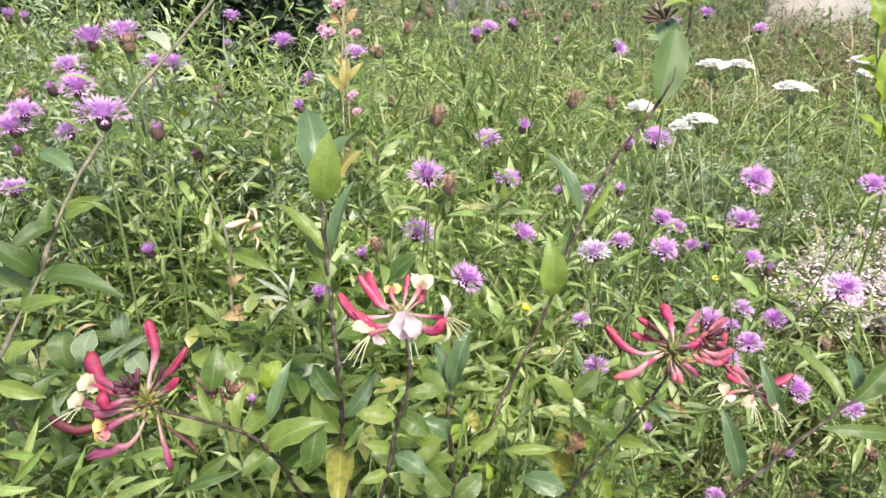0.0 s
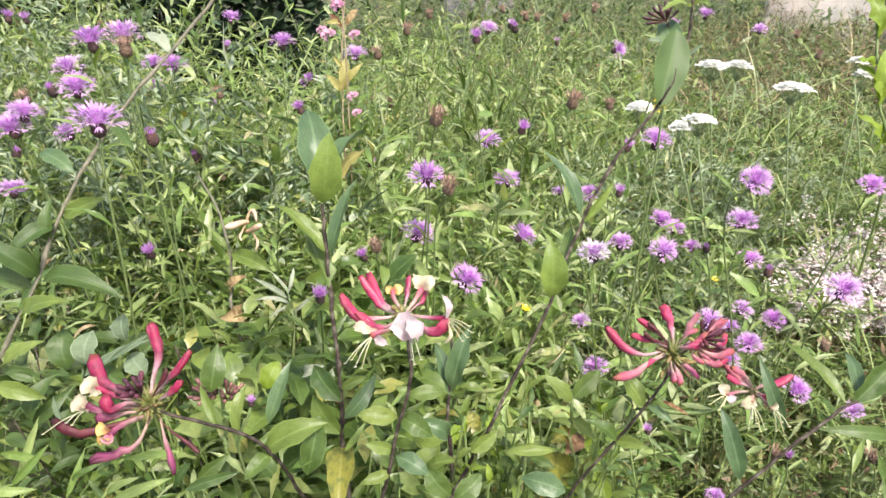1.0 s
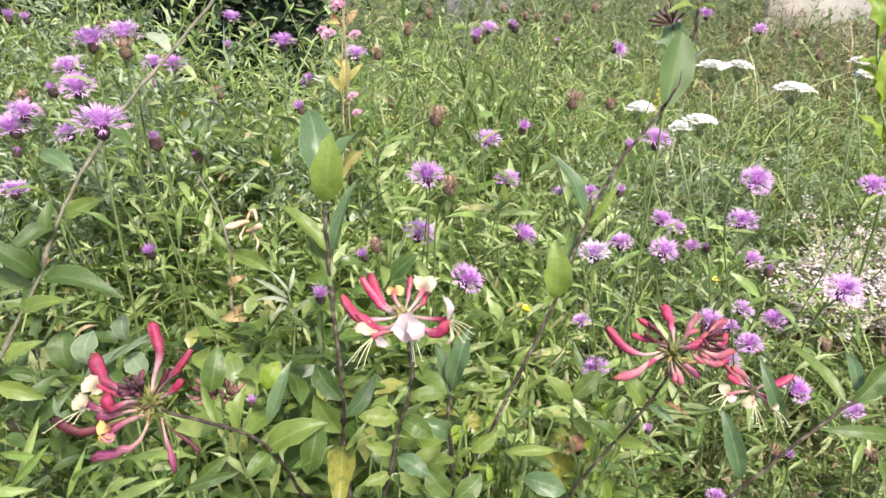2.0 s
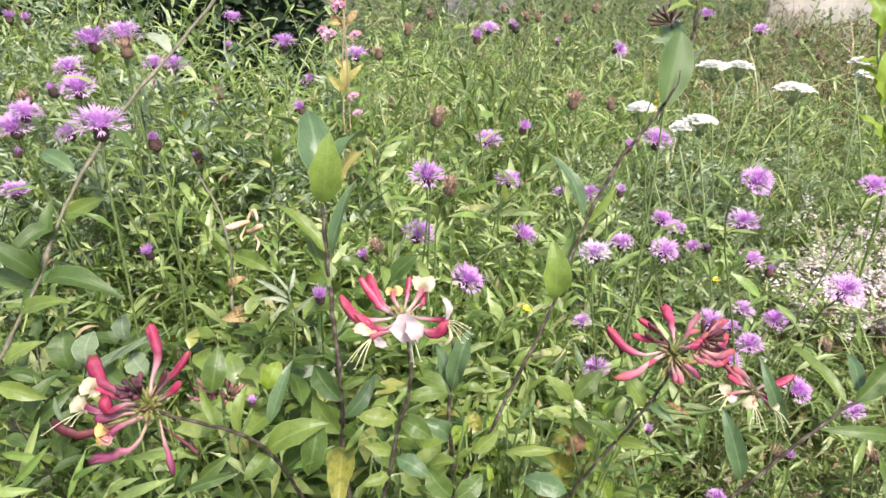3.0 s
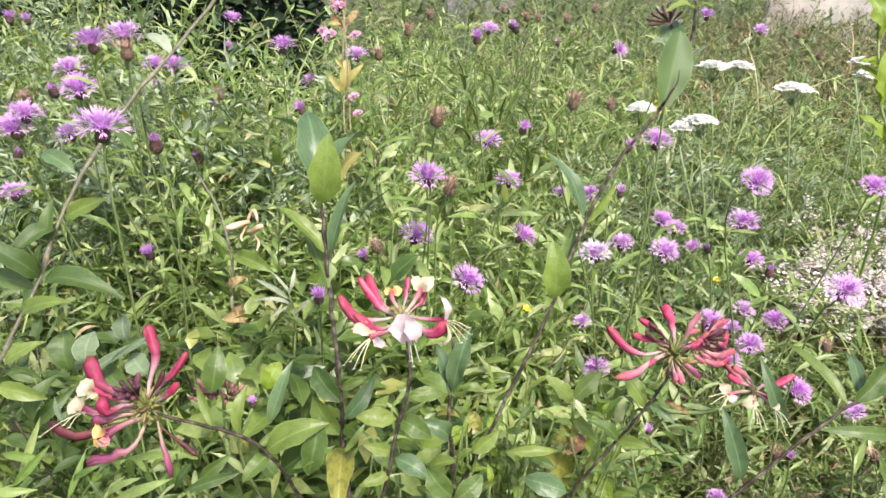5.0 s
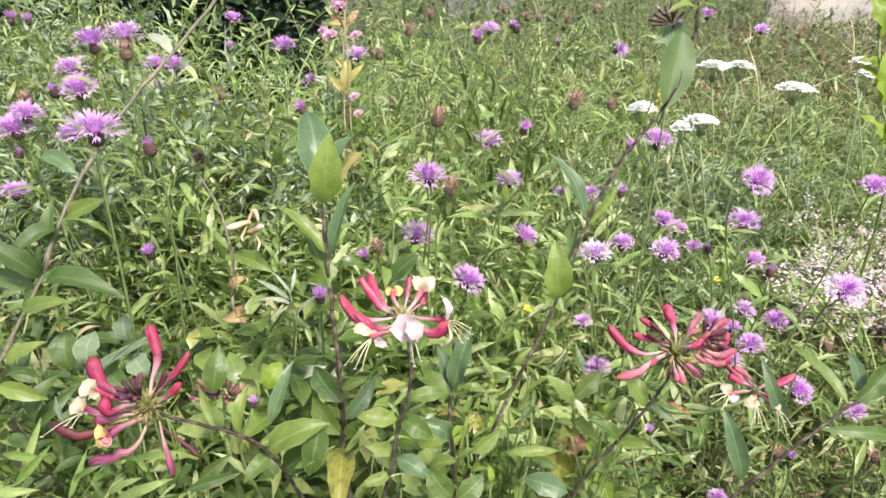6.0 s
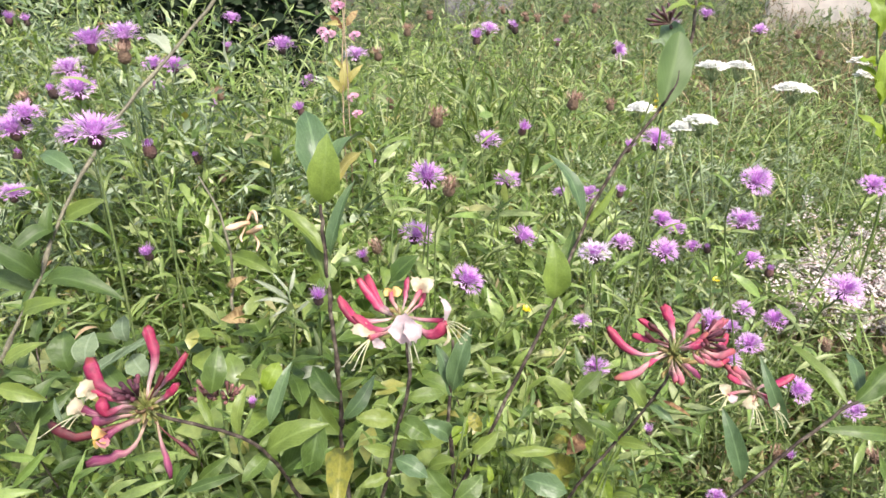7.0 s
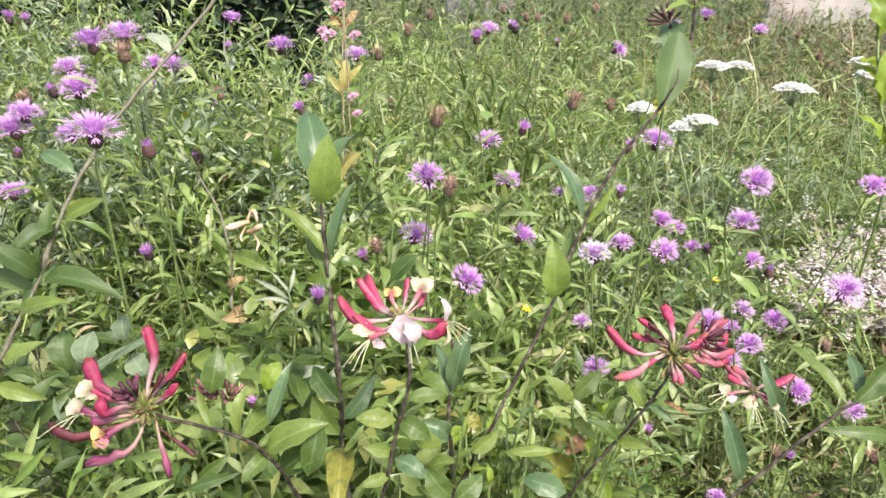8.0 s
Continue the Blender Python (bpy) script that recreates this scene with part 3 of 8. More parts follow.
T_GRASS = [template(lambda q: (1 - q) ** 0.6, w, 0.2, a, 4, 1, c) for w, a, c in ((0.022, 0.06, 0.2), (0.018, 0.12, 0.5), (0.026, 0.02, 0.05), (0.016, 0.2, 0.8))]


def small_leaf(wide, fold, curl):
    """A little folded leaf of four faces, for growth too fine to need more."""
    verts = [(0, 0, 0), (-wide / 2, 0.42, fold * wide), (0, 0.5, 0.03), (wide / 2, 0.42, fold * wide), (0, 1, -curl)]
    return np.array(verts, dtype=float), [(0, 2, 1), (0, 3, 2), (1, 2, 4), (2, 3, 4)], np.array([(0.5, 0), (0, 0.42), (0.5, 0.5), (1, 0.42), (0.5, 1)], dtype=float)


T_SMALL = [small_leaf(w, f, c) for w, f, c in ((0.3, 0.25, 0.1), (0.24, 0.35, 0.25), (0.38, 0.2, 0.05), (0.28, 0.3, -0.1))]


def step(a, b, x):
    t = np.clip((x - a) / (b - a), 0, 1)
    return t * t * (3 - 2 * t)


def canopy(x, y):
    """Height of the leafy growth: tall over the bed, lower over the open corner at the right."""
    a = x / y
    near = 0.56 - 0.05 * step(-0.15, 0.02, a) - 0.2 * step(0.02, 0.22, a) - 0.1 * step(0.25, 0.42, a)
    back = 0.7 - 0.14 * step(-0.3, 0.1, a) - 0.12 * step(0.1, 0.35, a)
    far = 0.5 - 0.1 * step(0.0, 0.3, a)
    h = near + (back - near) * step(0.85, 1.5, y)
    h = h + (far - h) * step(2.0, 2.8, y)
    gap = step(-0.43, -0.36, a) * (1 - step(-0.2, -0.14, a))
    h = h - gap * (0.17 * step(1.1, 1.3, y) + 0.11 * step(1.5, 1.8, y))
    h = h - 0.15 * (1 - step(-0.74, -0.58, a)) * (1 - step(0.75, 0.95, y))
    clump = np.sin(x * 23 + 1.3 * np.sin(y * 17)) * np.sin(y * 21 + 1.7 * np.sin(x * 19)) + 0.6 * np.sin(x * 9 - y * 7)
    return h * (1 + 0.165 * clump)


def spread(n, y0, y1, half=0.78, power=1.0):
    """Places on the ground in the wedge before the camera, thinning out with distance."""
    u = rng.random(n)
    y = y0 * (y1 / y0) ** (u ** power)
    x = (rng.random(n) * 2 - 1) * (half * y + 0.12)
    return x, y


def leafy_stems(n, y0, y1, name, size, keep, slim=1.0, material=None, shapes=None):
    """Upright stems with narrow leaves all round, joined into one mass."""
    x, y = spread(n, y0, y1)
    ok = keep(x / y, y, rng.random(n))
    x, y = x[ok], y[ok]
    n = len(x)
    lines = Shape()
    base, axis, nor, leng, wid = [], [], [], [], []
    tops = canopy(x, y) * (0.74 + 0.4 * rng.random(n))
    for i in range(n):
        z1 = float(tops[i])
        lean = rng.normal(0, 0.25, 2)
        foot = Vector((x[i], y[i], 0.0))
        top = foot + Vector((lean[0], lean[1], z1))
        if top.x < -0.44 * top.y and 0.5 < top.y < 1.5 and rng.random() < 0.85 - 0.5 * step(-0.5, -0.44, top.x / top.y):
            continue
        mid = foot.lerp(top, 0.5) - Vector((lean[0], lean[1], 0)) * 0.15
        lines.tube([foot, mid, top], [0.0013, 0.0010, 0.0006], 3, False)
        k = int(rng.integers(16, 24))
        low = max(0.1, z1 - 0.29)
        turn = rng.random() * 6.28
        own = size * (0.62 + 0.85 * rng.random())
        for j in range(k):
            q = low / z1 + (1 - low / z1) * (j + 0.5 * rng.random()) / k
            r = j / k
            p = foot.lerp(mid, q * 2) if q < 0.5 else mid.lerp(top, q * 2 - 1)
            turn += 2.4 + rng.normal(0, 0.3)
            el = math.radians(-4 + 42 * r + rng.normal(0, 20))
            base.append(p)
            axis.append((math.cos(turn) * math.cos(el), math.sin(turn) * math.cos(el), math.sin(el)))
            nor.append((-math.cos(turn) * math.sin(el) + rng.normal(0, 0.35), -math.sin(turn) * math.sin(el) + rng.normal(-0.15, 0.35), math.cos(el)))
            leng.append(min(own * (1.1 - 0.5 * r) * (0.65 + 0.6 * rng.random()), 0.055 + 0.03 * rng.random()) * (0.6 if p.y < 0.66 else 1.0))
            wid.append(slim * (0.85 + 0.6 * rng.random()) * (1.0 if p.y < 1.25 else 0.72))
    me = mesh_of(name + "_stems", lines, MAT_STEM)
    tagged(new(name + "_stems", me), "thin green meadow stems standing close together", "stems", kind="stuff")
    mass(name + "_leaves", shapes or T_LANCE, base, axis, nor, leng, material or MAT_LANCE, "narrow light green leaves on upright meadow stems", wide=wid)


def grass(n, name, y0, y1, keep, zmax, material, label, lean=0.5, l0=0.12, l1=0.3, low=0.0, rise=0.8):
    x, y = spread(n * 3, y0, y1)
    ok = keep(x / y, y, rng.random(n * 3))
    x, y = x[ok][:n], y[ok][:n]
    n = len(x)
    z = np.maximum(canopy(x, y) * (low + (zmax - low) * rng.random(n)), 0.0)
    a = rng.random(n) * 6.28
    el = np.clip(rng.normal(rise, lean, n), -0.2, 1.5)
    ax = np.stack((np.cos(a) * np.cos(el), np.sin(a) * np.cos(el), np.sin(el)), 1)
    no = np.stack((-np.cos(a) * np.sin(el), -np.sin(a) * np.sin(el), np.cos(el)), 1) + rng.normal(0, 0.2, (n, 3))
    mass(name, T_GRASS, np.stack((x, y, z), 1), ax, no, l0 + (l1 - l0) * rng.random(n), material, label, "grass")


def under_leaves(n):
    """Broad leaves low in the growth, thick toward the camera and at the left."""
    x, y = spread(n, 0.5, 1.9)
    a = x / y
    keep = rng.random(n) < (1 - 0.9 * (1 - step(-0.52, -0.4, a)) - 0.65 * step(0.42, 0.5, a) * (1 - step(0.95, 1.15, y))) * (0.25 + 0.75 * (1 - step(-0.35, 0.0, a)) * (1 - step(1.0, 1.5, y)) + 0.4 * (1 - step(0.75, 0.95, y)))
    x, y = x[keep], y[keep]
    n = len(x)
    z = canopy(x, y) * (0.45 + 0.5 * rng.random(n))
    t = rng.random(n) * 6.28
    el = np.clip(rng.normal(0.15, 0.4, n), -0.9, 1.2)
    ax = np.stack((np.cos(t) * np.cos(el), np.sin(t) * np.cos(el), np.sin(el)), 1)
    no = np.stack((-np.cos(t) * np.sin(el), -np.sin(t) * np.sin(el), np.cos(el)), 1) + rng.normal(0, 0.35, (n, 3))
    mass("undergrowth", T_BROAD + T_POINT, np.stack((x, y, z), 1), ax, no, (0.026 + 0.028 * rng.random(n)) * (0.72 + 0.4 * step(0.7, 1.1, y)), MAT_UNDER, "broad green leaves of low undergrowth")


leafy_stems(2100, 0.76, 2.3, "knapweed", 0.066, lambda a, y, r: r < (1.0 - 0.6 * step(0.1, 0.3, a)) * (1 - 0.9 * (1 - step(-0.57, -0.45, a)) * (1 - step(1.15, 1.45, y))) * (1 - 0.85 * step(0.12, 0.25, a) * (1 - step(1.0, 1.2, y))))
leafy_stems(3600, 0.95, 6.0, "weed", 0.053, lambda a, y, r: r < (0.35 + 0.65 * step(-0.1, 0.15, a)) * step(-0.62, -0.4, a + 0.3 * step(1.1, 1.4, y)) * (1 - 0.75 * step(0.12, 0.25, a) * (1 - step(1.0, 1.2, y))), 0.85, MAT_WEED, T_WEED)
leafy_stems(2300, 2.3, 6.5, "far_weed", 0.07, lambda a, y, r: (r < 0.3 + 0.7 * step(-0.15, 0.0, a)) & ((a > -0.17) | (y < 2.35)), 1.0, MAT_ROUGH, T_SMALL)
under_leaves(7500)
grass(9000, "meadow_grass", 0.8, 7.5, lambda a, y, r: r < 0.1 * step(-0.5, -0.3, a) + 0.8 * step(0.05, 0.35, a) * step(1.0, 1.4, y) * (1 - 0.8 * step(1.7, 2.4, y)), 0.95, MAT_GRASS, "fine green and straw-coloured meadow grass", 0.5, 0.08, 0.26, 0.1, 0.45)
grass(620, "arching_blades", 0.95, 2.2, lambda a, y, r: r < 0.15 + 0.85 * step(0.05, 0.2, a), 1.0, MAT_PALEGRASS, "long pale grass blades arching over the meadow", 0.4, 0.16, 0.34, 0.5, 0.55)
grass(520, "dry_straws", 1.9, 5.0, lambda a, y, r: r < 0.35 + 0.65 * step(0.0, 0.3, a), 0.95, MAT_STRAW, "thin dry straws among the green growth", 0.5, 0.1, 0.28, 0.4, 0.4)


def fine_growth(name, n, y0, y1, keep, size, low, high, material, label, sprig=9):
    """Little sprigs of small leaves filling the growth between the larger plants."""
    x, y = spread(n * 4, y0, y1)
    ok = keep(x / y, y, rng.random(n * 4))
    x, y = x[ok][:n], y[ok][:n]
    n = len(x)
    z = canopy(x, y) * (low + (high - low) * rng.random(n))
    a, el = rng.random(n) * 6.28, np.clip(rng.normal(0.65, 0.5, n), -0.3, 1.5)
    way = np.stack((np.cos(a) * np.cos(el), np.sin(a) * np.cos(el), np.sin(el)), 1)
    long = size * (2.6 + 2.2 * rng.random(n))
    own = 0.65 + 0.7 * rng.random(n)
    base, axis, nor, leng, wid = [np.stack((x, y, z), 1)], [way.copy()], [rng.normal(0, 1, (n, 3))], [long], [np.full(n, 0.1)]
    for j in range(sprig):
        q = (j + rng.random(n)) / sprig
        out = rng.normal(0, 1, (n, 3))
        out -= way * np.sum(out * way, axis=1, keepdims=True)
        out /= np.linalg.norm(out, axis=1, keepdims=True) + 1e-9
        base.append(base[0] + way * (long * q)[:, None])
        axis.append(way * 0.6 + out * 0.9 + (0, 0, -0.1))
        nor.append(rng.normal(0, 0.45, (n, 3)) + (0, -0.15, 1))
        leng.append(size * own * (0.6 + 0.7 * rng.random(n)) * (1.15 - 0.5 * q))
        wid.append(0.7 + 0.6 * rng.random(n))
    mass(name, T_SMALL, np.concatenate(base), np.concatenate(axis), np.concatenate(nor), np.concatenate(leng), material, label, wide=np.concatenate(wid))


fine_growth("meadow_sprigs", 5000, 0.8, 2.4, lambda a, y, r: r < step(-0.58, -0.4, a + 0.25 * step(1.05, 1.3, y)) * (1 - 0.5 * step(0.3, 0.45, a)) * (1 - step(0.2, 0.32, a) * (1 - step(1.0, 1.2, y))), 0.019, 0.55, 1.06, MAT_FINE, "small light green leaves filling the meadow growth")
fine_growth("grey_sprigs", 1300, 0.95, 2.1, lambda a, y, r: r < 1 - step(-0.25, -0.05, a), 0.022, 0.7, 1.1, MAT_GREYLEAF, "narrow grey-green leaves in the tall growth")
fine_growth("low_sprigs", 1500, 0.5, 1.15, lambda a, y, r: (a < -0.22) & (r < (0.35 + 0.65 * step(0.3, 0.45, -a)) * (1 - 0.75 * step(0.55, 0.65, -a))), 0.028, 0.2, 0.92, MAT_UNDER, "narrow green leaves low in the growth")
fine_growth("brown_sprigs", 1100, 1.9, 4.0, lambda a, y, r: r < step(0.3, 0.45, a) + 0.1 * step(-0.1, 0.1, a), 0.017, 0.6, 1.1, MAT_STRAWBROWN, "brown withered sprigs among the rough herbs")
fine_growth("silvery_sprigs", 700, 1.0, 1.5, lambda a, y, r: r < step(0.15, 0.25, a) * (1 - step(0.55, 0.62, a)), 0.018, 0.75, 1.12, MAT_FEATHER, "small grey-green leaves catching the light")
fine_growth("herb_sprigs", 5400, 0.72, 4.2, lambda a, y, r: r < 0.12 + 0.88 * step(0.08, 0.3, a), 0.016, 0.5, 1.1, MAT_SPRIG, "small dull green and brownish leaves of rough herbs")


def slanting_stalks(n):
    """Slender pale stalks that lean and cross over the open side."""
    x, y = spread(n, 0.95, 2.3)
    ok = x / y > -0.15
    lines = Shape()
    for px, py in zip(x[ok], y[ok]):
        h = float(canopy(px, py))
        foot = Vector((px + rng.normal(0, 0.05), py + 0.05, h * 0.3))
        top = foot + Vector((rng.normal(0, 0.16), rng.normal(0, 0.1), h * rng.uniform(0.75, 1.0)))
        bow = Vector((rng.normal(0, 0.03), 0, 0.03))
        lines.tube(smooth_line([(foot.x, foot.y, 0), foot, foot.lerp(top, 0.5) + bow, top], 9), [0.0014, 0.0014, 0.0013, 0.0013, 0.0012, 0.0012, 0.001, 0.0009, 0.0006], 4, False)
    tagged(new("slanting_stalks", mesh_of("slanting_stalks", lines, MAT_PALESTALK)), "slender pale green stalks leaning across each other", "stems", kind="stuff")


slanting_stalks(330)


def litter(n):
    """Withered brown leaves caught low in the growth at the open side."""
    x, y = spread(n, 0.75, 2.6)
    ok = rng.random(n) < 0.15 + 0.85 * step(0.1, 0.35, x / y)
    x, y = x[ok], y[ok]
    n = len(x)
    z = canopy(x, y) * (0.35 + 0.55 * rng.random(n))
    t = rng.random(n) * 6.28
    ax = np.stack((np.cos(t), np.sin(t), rng.normal(0, 0.5, n)), 1)
    mass("withered_leaves", T_POINT, np.stack((x, y, z), 1), ax, rng.normal(0, 0.5, (n, 3)) + (0, -0.3, 0.7), 0.015 + 0.025 * rng.random(n), MAT_LITTER, "small withered brown leaves among the stems", "leaves")


def low_herbs(name, n, y0, y1, keep, l0, l1, z0, z1, material, label):
    """Small rounded leaves packed close over the ground."""
    x, y = spread(n * 4, y0, y1)
    ok = keep(x / y, y, rng.random(n * 4))
    x, y = x[ok][:n], y[ok][:n]
    n = len(x)
    z = canopy(x, y) * (z0 + (z1 - z0) * rng.random(n))
    t = rng.random(n) * 6.28
    el = np.clip(rng.normal(0.3, 0.45, n), -0.8, 1.3)
    ax = np.stack((np.cos(t) * np.cos(el), np.sin(t) * np.cos(el), np.sin(el)), 1)
    no = np.stack((-np.cos(t) * np.sin(el), -np.sin(t) * np.sin(el) - 0.1, np.cos(el)), 1) + rng.normal(0, 0.4, (n, 3))
    mass(name, T_ROUND + T_TRIM, np.stack((x, y, z), 1), ax, no, l0 + (l1 - l0) * rng.random(n), material, label)


low_herbs("low_herbs", 4200, 0.55, 1.25, lambda a, y, r: r < step(0.1, 0.24, a), 0.012, 0.03, 0.3, 1.0, MAT_HERB, "small dull green leaves of low herbs")
low_herbs("shrub_leaves", 2200, 0.45, 0.85, lambda a, y, r: (a > -0.45) & (a < 0.3) & (r < 1 - 0.7 * step(0.65, 0.85, y)), 0.022, 0.042, 0.55, 1.08, MAT_UNDER, "rounded green honeysuckle leaves packed close")
low_herbs("ground_herbs", 900, 0.5, 2.2, lambda a, y, r: (a < -0.2) & (r < 0.3 + 0.7 * step(0.3, 0.5, -a)), 0.02, 0.045, 0.02, 0.4, MAT_UNDER, "broad shaded leaves close over the soil")
litter(3200)


def feathery(n):
    """Finely cut grey-green yarrow leaves at the open side."""
    x, y = spread(n * 4, 1.0, 2.2)
    ok = (x / y > 0.2) & (rng.random(n * 4) < 0.9)
    x, y = x[ok][:n], y[ok][:n]
    base, axis, nor, leng = [], [], [], []
    for px, py in zip(x, y):
        o = Vector((px, py, float(canopy(px, py)) * rng.uniform(0.7, 1.15)))
        a, el = rng.random() * 6.28, rng.normal(0.4, 0.35)
        d = Vector((math.cos(a) * math.cos(el), math.sin(a) * math.cos(el), math.sin(el)))
        side = d.cross(Vector((0, 0, 1))).normalized()
        up = side.cross(d)
        long = rng.uniform(0.05, 0.1)
        for i in range(11):
            q = (i + 0.5) / 11
            p = o + d * long * q - Vector((0, 0, 0.25 * long * q * q))
            for sg in (-1, 1):
                base.append(p)
                axis.append(side * sg + d * 0.7 + up * 0.15)
                nor.append(up)
                leng.append(0.017 * (1.05 - q) ** 0.5)
    mass("feathery_leaves", [template(lance, 0.2, 0.2, 0.1, 2, 1, 0.15)], base, axis, nor, leng, MAT_FEATHER, "finely cut grey-green yarrow leaves")


feathery(420)


def outer_grass(n):
    """The rough grass goes on at both sides of the bed and behind the camera."""
    x, y = rng.uniform(-4.5, 4.5, n), rng.uniform(-2.5, 6.5, n)
    ok = (np.abs(x) > 0.78 * np.maximum(y, 0) + 0.15) & (np.hypot(x, y) > 0.55) & ~((x < -0.4) & (x > -2.65) & (y > 2.4) & (y < 3.1))
    x, y = x[ok], y[ok]
    n = len(x)
    a = rng.random(n) * 6.28
    el = np.clip(rng.normal(1.0, 0.4, n), 0.1, 1.5)
    ax = np.stack((np.cos(a) * np.cos(el), np.sin(a) * np.cos(el), np.sin(el)), 1)
    no = np.stack((-np.cos(a) * np.sin(el), -np.sin(a) * np.sin(el), np.cos(el)), 1)
    mass("rough_grass", T_GRASS, np.stack((x, y, np.zeros(n)), 1), ax, no, rng.uniform(0.15, 0.4, n), MAT_GRASS, "rough grass round the flower bed", "grass", wide=np.full(n, 1.6))


outer_grass(9000)
grass(3600, "dry_growth", 2.1, 4.2, lambda a, y, r: r < 0.35 * step(-0.05, 0.1, a) + 0.65 * step(0.3, 0.42, a), 0.9, MAT_STRAWBROWN, "brown dried stems and grass before the wall", 0.5, 0.06, 0.2, 0.2)


# ---- background: hedge with its shade in the leaf colour, stones ----
def hedge():
    n = 11000
    x = -2.6 + 2.16 * rng.random(n)
    y = 2.45 + 0.5 * rng.random(n) ** 2 + 0.1 * rng.random(n)
    z = 0.05 + 1.5 * rng.random(n)
    t = rng.random(n) * 6.28
    ax = np.stack((np.cos(t), np.sin(t) - 0.5, rng.normal(0, 0.5, n)), 1)
    no = rng.normal(0, 0.5, (n, 3)) + (0, -0.6, 0.5)
    ob = mass("hedge", T_ROUND, np.stack((x, y, z), 1), ax, no, 0.04 + 0.04 * rng.random(n), MAT_HEDGE, "dense hedge behind the flower bed, shade put into its near-black leaves", "hedge")
    s = Shape()
    for i in range(26):
        bx = -2.55 + 1.95 * i / 25
        pts = [(bx, 2.85, 0), (bx + rng.normal(0, 0.06), 2.85, 0.7), (bx + rng.normal(0, 0.15), 2.8, 1.5)]
        s.tube(smooth_line(pts, 7), [0.02, 0.018, 0.015, 0.012, 0.009, 0.006, 0.003], 6)
    part("trunk", s, MAT_BARK, ob)


def block(parent, centre, size, material, name="block"):
    bm = bmesh.new()
    bmesh.ops.create_cube(bm, size=1.0)
    bmesh.ops.scale(bm, vec=size, verts=bm.verts)
    bmesh.ops.bevel(bm, geom=bm.edges[:], offset=0.018, segments=2, affect="EDGES")
    bmesh.ops.subdivide_edges(bm, edges=[e for e in bm.edges if e.calc_length() > 0.1], cuts=4, use_grid_fill=True)
    for v in bm.verts:
        v.co += Vector(noise.noise_vector(v.co * 7 + Vector(centre) * 3)) * 0.008
    me = bpy.data.meshes.new(name)
    bm.to_mesh(me)
    bm.free()
    me.materials.append(material)
    ob = new(name, me)
    ob.parent = parent
    ob.location = Vector(centre) - parent.location
    return ob


def stone_wall():
    w = thing("stone_wall", (2.17, 4.16, 0.0), "low wall of pale pinkish sandstone blocks", "wall")
    for z, h in ((0.33, 0.65), (0.94, 0.55)):
        block(w, (2.17, 4.16, z), (0.58, 0.3, h), MAT_STONE)
        block(w, (2.17 + 0.45, 4.15, z - 0.05), (0.3, 0.34, h - 0.1), MAT_GREYSTONE)
        block(w, (2.17 + 0.9, 4.16, z), (0.58, 0.3, h), MAT_STONE)
    w.rotation_euler.z = radians(-30)
    g = thing("kerb_stone", (0.22, 4.6, 0.0), "rough grey limestone block in the grass", "stone")
    block(g, (0.22, 4.6, 0.25), (0.42, 0.3, 0.62), MAT_GREYSTONE, "stone")


hedge()
stone_wall()


# ---- knapweed ----
def cup_shape(kind):
    """The bracted base below the florets, its top at the origin and its stalk end below."""
    s = Shape()
    high, wide = (0.0125, 0.0056) if kind in ("open", "half") else ((0.0165, 0.0068) if kind == "bud" else (0.013, 0.0066))
    prof = [(0.0, 0.25), (0.15, 0.75), (0.4, 1.0), (0.7, 0.92), (1.0, 0.68)]
    n, rows = 20, 17
    verts, uvs, faces = [], [], []
    for i in range(rows):
        q = i / (rows - 1)
        w = float(np.interp(q, [p[0] for p in prof], [p[1] for p in prof]))
        for k in range(n):
            a = 6.2832 * k / n
            tip = (i + 2 * ((k // 2) % 2)) % 4
            proud = (0.95, 1.0, 1.06, 1.17)[tip] * (1.0 if k % 2 else 0.94)
            verts.append((math.cos(a) * wide * w * proud, math.sin(a) * wide * w * proud, -high * (1 - q)))
            uvs.append((k / n, q))
    for i in range(rows - 1):
        for k in range(n):
            faces.append((i * n + k, i * n + (k + 1) % n, (i + 1) * n + (k + 1) % n, (i + 1) * n + k))
    faces.append(tuple(range(n))[::-1])
    faces.append(tuple((rows - 1) * n + k for k in range(n)))
    s.add(verts, faces, uvs)
    return s


def ray_shape(rnd, shape, a, el, L):
    """One outer floret with a four-fingered end, leaving the head at the angle a."""
    r = Vector((math.cos(a), math.sin(a), 0))
    b = r * 0.003 + Vector((0, 0, -0.001))
    d = r * math.cos(el) + Vector((0, 0, math.sin(el)))
    up = -r * math.sin(el) + Vector((0, 0, math.cos(el)))
    side = d.cross(up)
    m = b + d * L * 0.6 + up * 0.0012
    shape.blade(b, m, 0.0015, up, strap, 0.3, 0.08, 2, 1)
    for f in (-1, -0.35, 0.35, 1):
        e = m + (d * (1 - 0.12 * abs(f)) + side * f * rnd.uniform(0.3, 0.5) + up * rnd.uniform(-0.3, 0.2)) * L * rnd.uniform(0.42, 0.62)
        shape.blade(m - d * 0.001, e, 0.0016, up, lance, 0.1, 0.05, 2, 1)


RAYS = {}


def ray_meshes(material):
    if material.name not in RAYS:
        rnd = random.Random(9)
        for k in range(6):
            s = Shape()
            ray_shape(rnd, s, 0.0, math.radians(rnd.uniform(-12, 16)), 0.0198 * rnd.uniform(0.85, 1.15))
            RAYS.setdefault(material.name, []).append(mesh_of("ray_floret", s, material))
    return RAYS[material.name]


